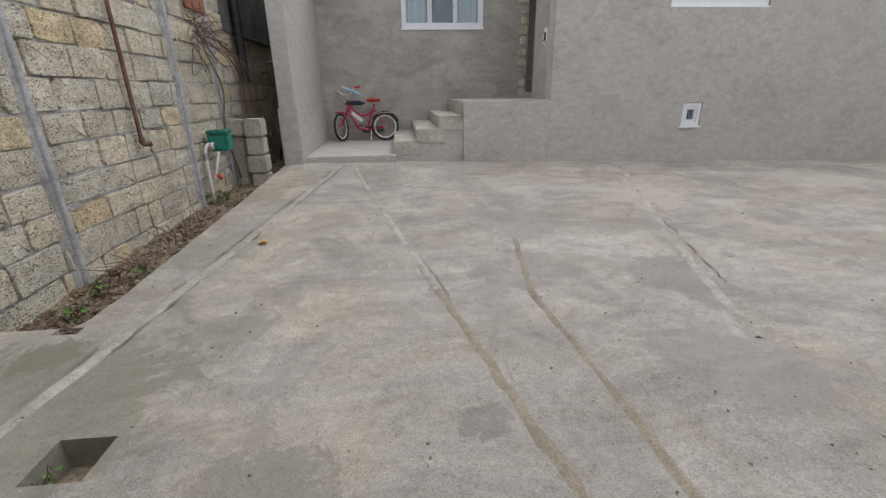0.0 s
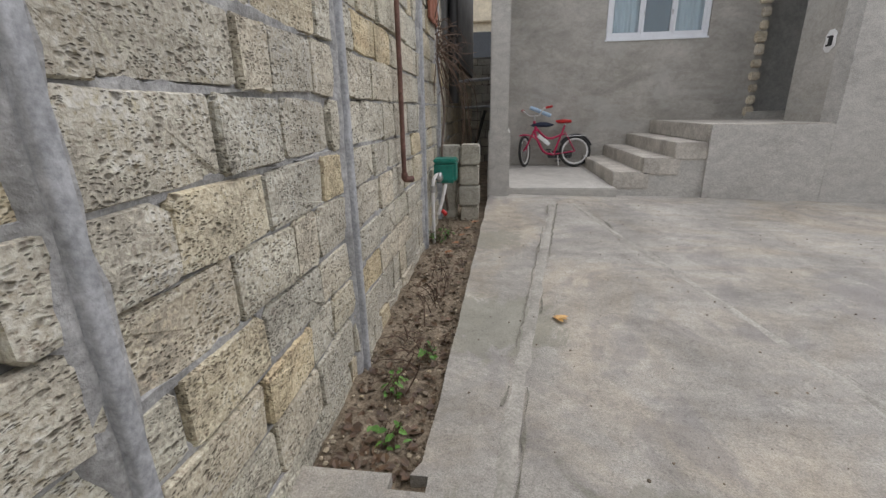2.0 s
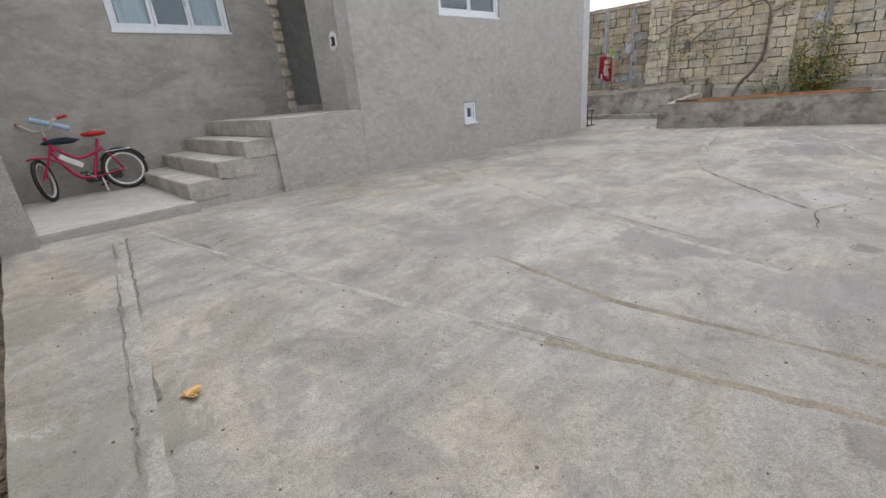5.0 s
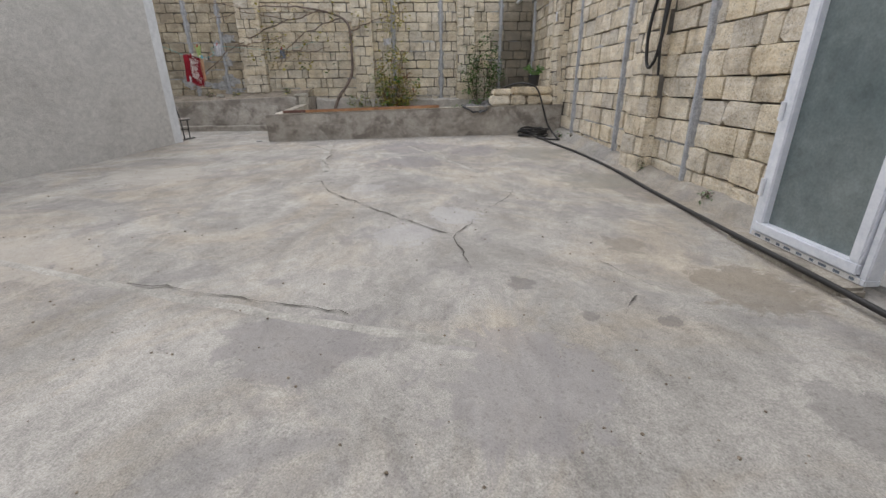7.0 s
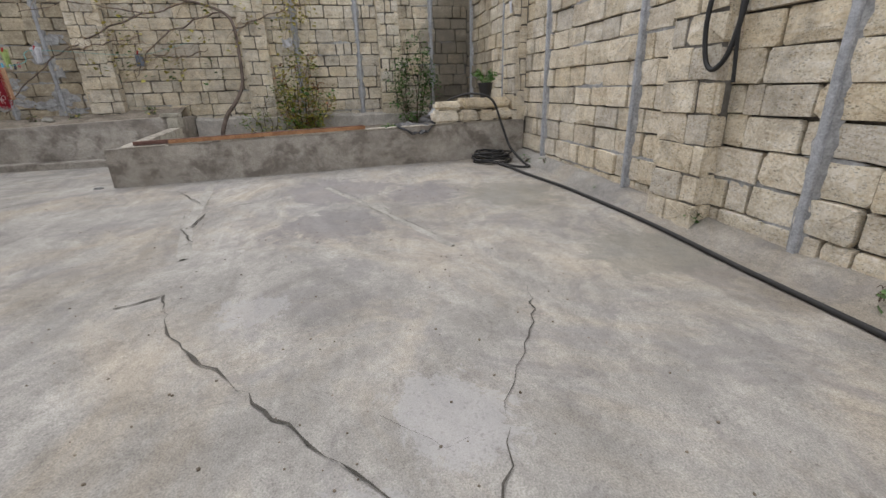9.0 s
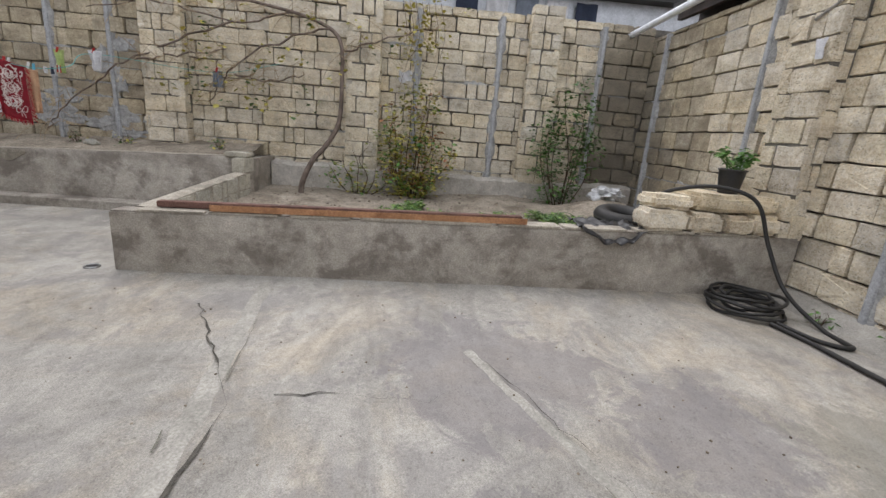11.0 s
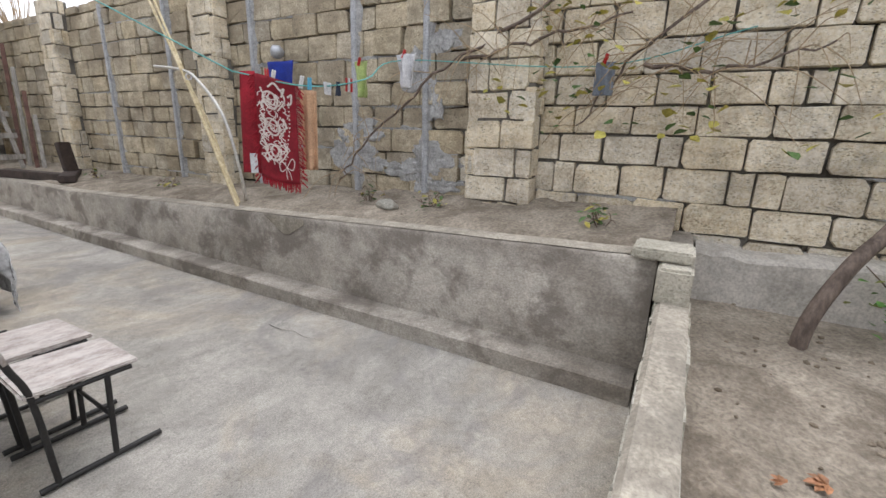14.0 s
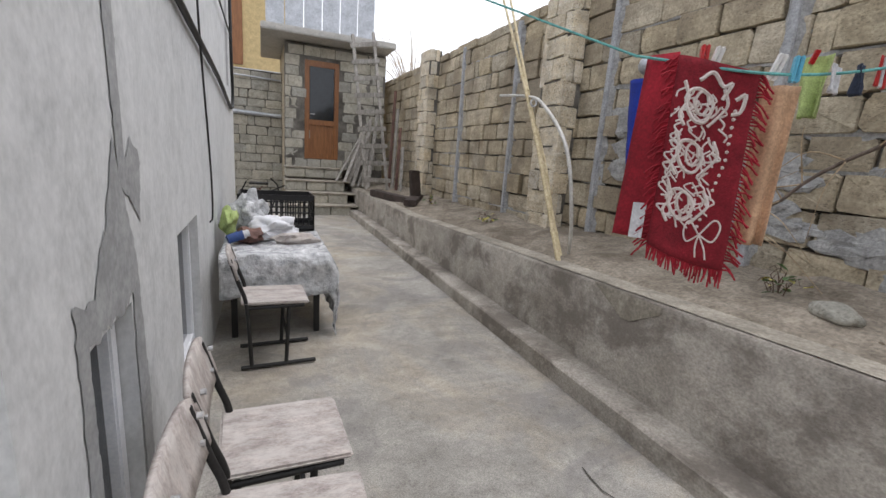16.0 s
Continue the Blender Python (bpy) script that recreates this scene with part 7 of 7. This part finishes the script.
ladder()
r = random.Random(8)
for k in range(9):
    p = Vector((11.5 + 0.09 * k + r.uniform(-0.03, 0.03), 15.9 + r.uniform(-0.2, 0.2), 0.66 if k < 4 else 0.56))
    q = Vector((12.2 + 0.04 * k + r.uniform(-0.1, 0.1), 16.6 + r.uniform(-0.2, 0.2), 2.0 + r.uniform(-0.4, 0.5)))
    solo("plank", box(bmesh.new(), -0.04, 0.04, -0.012, 0.012, 0, (q - p).length, 0.004, turn=Matrix.Translation(p) @ (q - p).to_track_quat("Z", "Y").to_matrix().to_4x4() @ Matrix.Rotation(r.uniform(-0.6, 0.6), 4, "Z")), "grey_wood", "weathered grey plank leaning behind the ladder", "plank", "planks leaning by the outhouse")
for k in range(4):
    p, q = Vector((12.55, 14.6 + 0.3 * k, 0.55)), Vector((12.66, 14.9 + 0.25 * k, 1.5 + 0.4 * k))
    solo("slat", box(bmesh.new(), -0.03, 0.03, -0.012, 0.012, 0, (q - p).length, 0.003, turn=Matrix.Translation(p) @ (q - p).to_track_quat("Z", "Y").to_matrix().to_4x4()), "rust" if k % 2 else "grey_wood", "brownish timber slat leaning on the block wall", "slat", "slats leaning on the wall")
for k, (x0, x1, y0, y1, z0, z1, rz) in enumerate(((-0.09, 0.09, -0.75, 0.75, 0, 0.12, 12), (-0.1, 0.1, -0.6, 0.6, 0, 0.10, -25), (-0.1, 0.1, -0.04, 0.04, 0, 0.5, 20))):
    solo("dark_timber", box(bmesh.new(), x0, x1, y0, y1, z0, z1, 0.01, turn=Matrix.Translation(((12.1, 13.6, 0.53), (12.35, 13.1, 0.56), (12.45, 13.3, 0.60))[k]) @ Matrix.Rotation(radians(rz), 4, "Z") @ Matrix.Rotation(radians(-10 if k == 2 else 0), 4, "X")), "dark_wood", "wet dark brown timber lying on the terrace", "timber", "dark timbers on the terrace")
junk = thing("old_bicycle_frame", (9.95, 15.2, 0.0), "pile of rusty metal parts and a dark stool frame", "scrap")
for k in range(12):
    c = Vector((9.85 + r.uniform(-0.25, 0.25), 15.2 + r.uniform(-0.3, 0.3), 0.02))
    part("rod", T(arc([c, c + Vector((r.uniform(-0.2, 0.2), r.uniform(-0.2, 0.2), r.uniform(0.2, 0.5))), c + Vector((r.uniform(-0.3, 0.3), r.uniform(-0.3, 0.3), r.uniform(0.1, 0.75)))], 4), 0.014, 6), "rust" if k % 3 == 0 else "chair_steel", junk)
part("seat_board", B(9.7, 10.05, 15.0, 15.35, 0.6, 0.63, bevel=0.01), "chair_steel", junk)
solo("wall_pipe", T([(9.0, 18.4, 2.12), (10.42, 18.35, 2.08)], 0.05, 10), "galv", "grey pipe running along the alley's end wall", "pipe", soft=60)
solo("wall_pipe", T([(9.0, 18.42, 3.0), (10.42, 18.4, 2.95)], 0.02, 8), "galv", "thin grey pipe high on the alley's end wall", "pipe", soft=60)

# ---- beyond the walls ----
far_house = thing("neighbour_house", (7.5, 26.0, 0.0), "yellow stuccoed neighbouring house with a brown window", "house")
part("wall", B(2.0, 11.2, 25.0, 32.0, -0.4, 9.0), "yellow_wall", far_house)
part("window", B(8.75, 9.35, 24.93, 25.02, 4.2, 7.2, bevel=0.02), "door_wood", far_house)
part("balcony_rail", T([(8.0, 24.6, 4.0), (11.0, 24.6, 4.0)], 0.05, 8), "galv", far_house)
far2 = thing("cream_house", (-1.5, 18.0, 0.0), "cream stuccoed house beyond the passage", "house")
part("wall", B(-5.0, 1.5, 17.5, 24.0, -0.4, 8.0), "cream_wall", far2)
part("cornice", B(-5.1, 1.6, 17.3, 17.5, 4.2, 4.5, bevel=0.03), "cream_wall", far2)
part("window", B(-2.9, -1.7, 17.4, 17.52, 3.0, 3.9, bevel=0.02), "dark_glass", far2)
shed = thing("neighbour_shed", (15.0, 0.5, 0.0), "grey tin shed with hanging clothes behind the tall wall", "shed")
part("wall", B(14.6, 17.0, -3.0, 3.2, -0.4, 3.9), "galv", shed)
part("roof", B(14.3, 17.2, -3.2, 3.4, 3.9, 3.98), "chair_steel", shed)
for k in range(5):
    cloth("garment", (14.52, -0.4 + 0.55 * k, 3.8), 0.4, 0.75, ("cloth_navy", "cloth_white", "cloth_grey", "cloth_white", "cloth_navy")[k], "", k, sway=0.03, parent=shed)
tree = thing("bare_tree", (14.5, 20.5, 0.0), "leafless pale tree beyond the wall", "tree")
part("trunk", T([(14.5, 20.5, -0.4), (14.45, 20.5, 3.2)], 0.12, 8, 0.07), "straw", tree, soft=60)
bm = bmesh.new()
r = random.Random(19)
for k in range(40):
    c = Vector((14.45, 20.5, 2.6 + r.uniform(0, 0.6)))
    e = c + Vector((r.uniform(-1.4, 1.0), r.uniform(-0.8, 0.8), r.uniform(0.8, 2.6)))
    tube(bm, arc([c, c.lerp(e, 0.5) + Vector((0.1, 0, 0.2)), e], 4), 0.018, 4, 0.005)
part("crown", bm, "straw", tree)


# ---- the blocks of the walls, laid last ----
lay_blocks(wall_west, -2.09, "x", 1, -1.0, 12.0, -0.12, 2.72, 0.2155, (0.34, 0.46), "stone_pitted", "stone_far", near=(-0.2, 6.6), seed=3, rough=0.010, beds=0.85)
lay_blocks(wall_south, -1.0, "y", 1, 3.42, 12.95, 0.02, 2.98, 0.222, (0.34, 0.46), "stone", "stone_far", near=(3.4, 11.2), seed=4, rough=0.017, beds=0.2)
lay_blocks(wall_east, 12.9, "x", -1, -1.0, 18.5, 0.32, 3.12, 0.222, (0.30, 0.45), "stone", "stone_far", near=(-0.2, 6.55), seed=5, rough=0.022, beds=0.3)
for k, (p, y0, y1) in enumerate(piers_east):
    lay_blocks(p, 12.7, "x", -1, y0, y1, 0.42, 3.22, 0.222, (0.26, 0.40), "stone", "stone_far", near=(0, 18), seed=40 + k)
    for y, sign in ((y0, -1), (y1, 1)):
        lay_blocks(p, y, "y", sign, 12.7, 12.9, 0.42, 3.22, 0.222, (0.19, 0.2), "stone", "stone_far", near=(12, 13), seed=50 + 2 * k + sign, rough=0.006)
lay_blocks(pier_south, -0.8, "y", 1, 9.5, 10.0, -0.02, 2.98, 0.222, (0.3, 0.5), "stone", "stone_far", near=(9, 11), seed=61)
lay_blocks(pier_south, 9.5, "x", -1, -1.0, -0.82, -0.02, 2.98, 0.222, (0.18, 0.2), "stone", "stone_far", near=(-2, 0), seed=62)
lay_blocks(pier_south2, -0.84, "y", 1, 5.63, 6.17, 0.02, 2.98, 0.222, (0.3, 0.5), "stone", "stone_far", near=(5, 7), seed=63)
lay_blocks(pier_south2, 5.63, "x", -1, -1.0, -0.86, 0.02, 2.98, 0.222, (0.14, 0.16), "stone", "stone_far", near=(-2, 0), seed=64)
lay_blocks(OUT_WALL, 16.92, "y", -1, 10.44, 12.75, 0.9, 3.64, 0.225, (0.3, 0.42), "stone_grey", "stone_far", near=(10, 13), holes=[(10.8, 11.7, 1.05, 3.35)], seed=67)
lay_blocks(alley_end, 18.48, "y", -1, 8.5, 10.44, 0.0, 3.12, 0.225, (0.36, 0.5), "stone_grey", "stone_far", near=(8, 11), seed=68)
lay_blocks(passage_end, 11.98, "y", -1, -2.1, -1.3, 0.0, 2.48, 0.21, (0.3, 0.4), "stone_grey", "stone_far", near=(-3, 0), seed=69)
for q in range(6):
    x0 = 9.67 + 0.363 * q
    for face, sign, z0, seed in ((4.712, -1, 0.20, 70), (4.878, 1, -0.03, 90)):
        top = end_top(x0 + 0.18) - 0.012
        lay_blocks(planter_end, face, "y", sign, x0, x0 + 0.363, z0, top, (top - z0) / (2 if sign < 0 else 3), (0.34, 0.38), "stone_grey", "stone_far", near=(9, 12), seed=seed + q, rough=0.003)
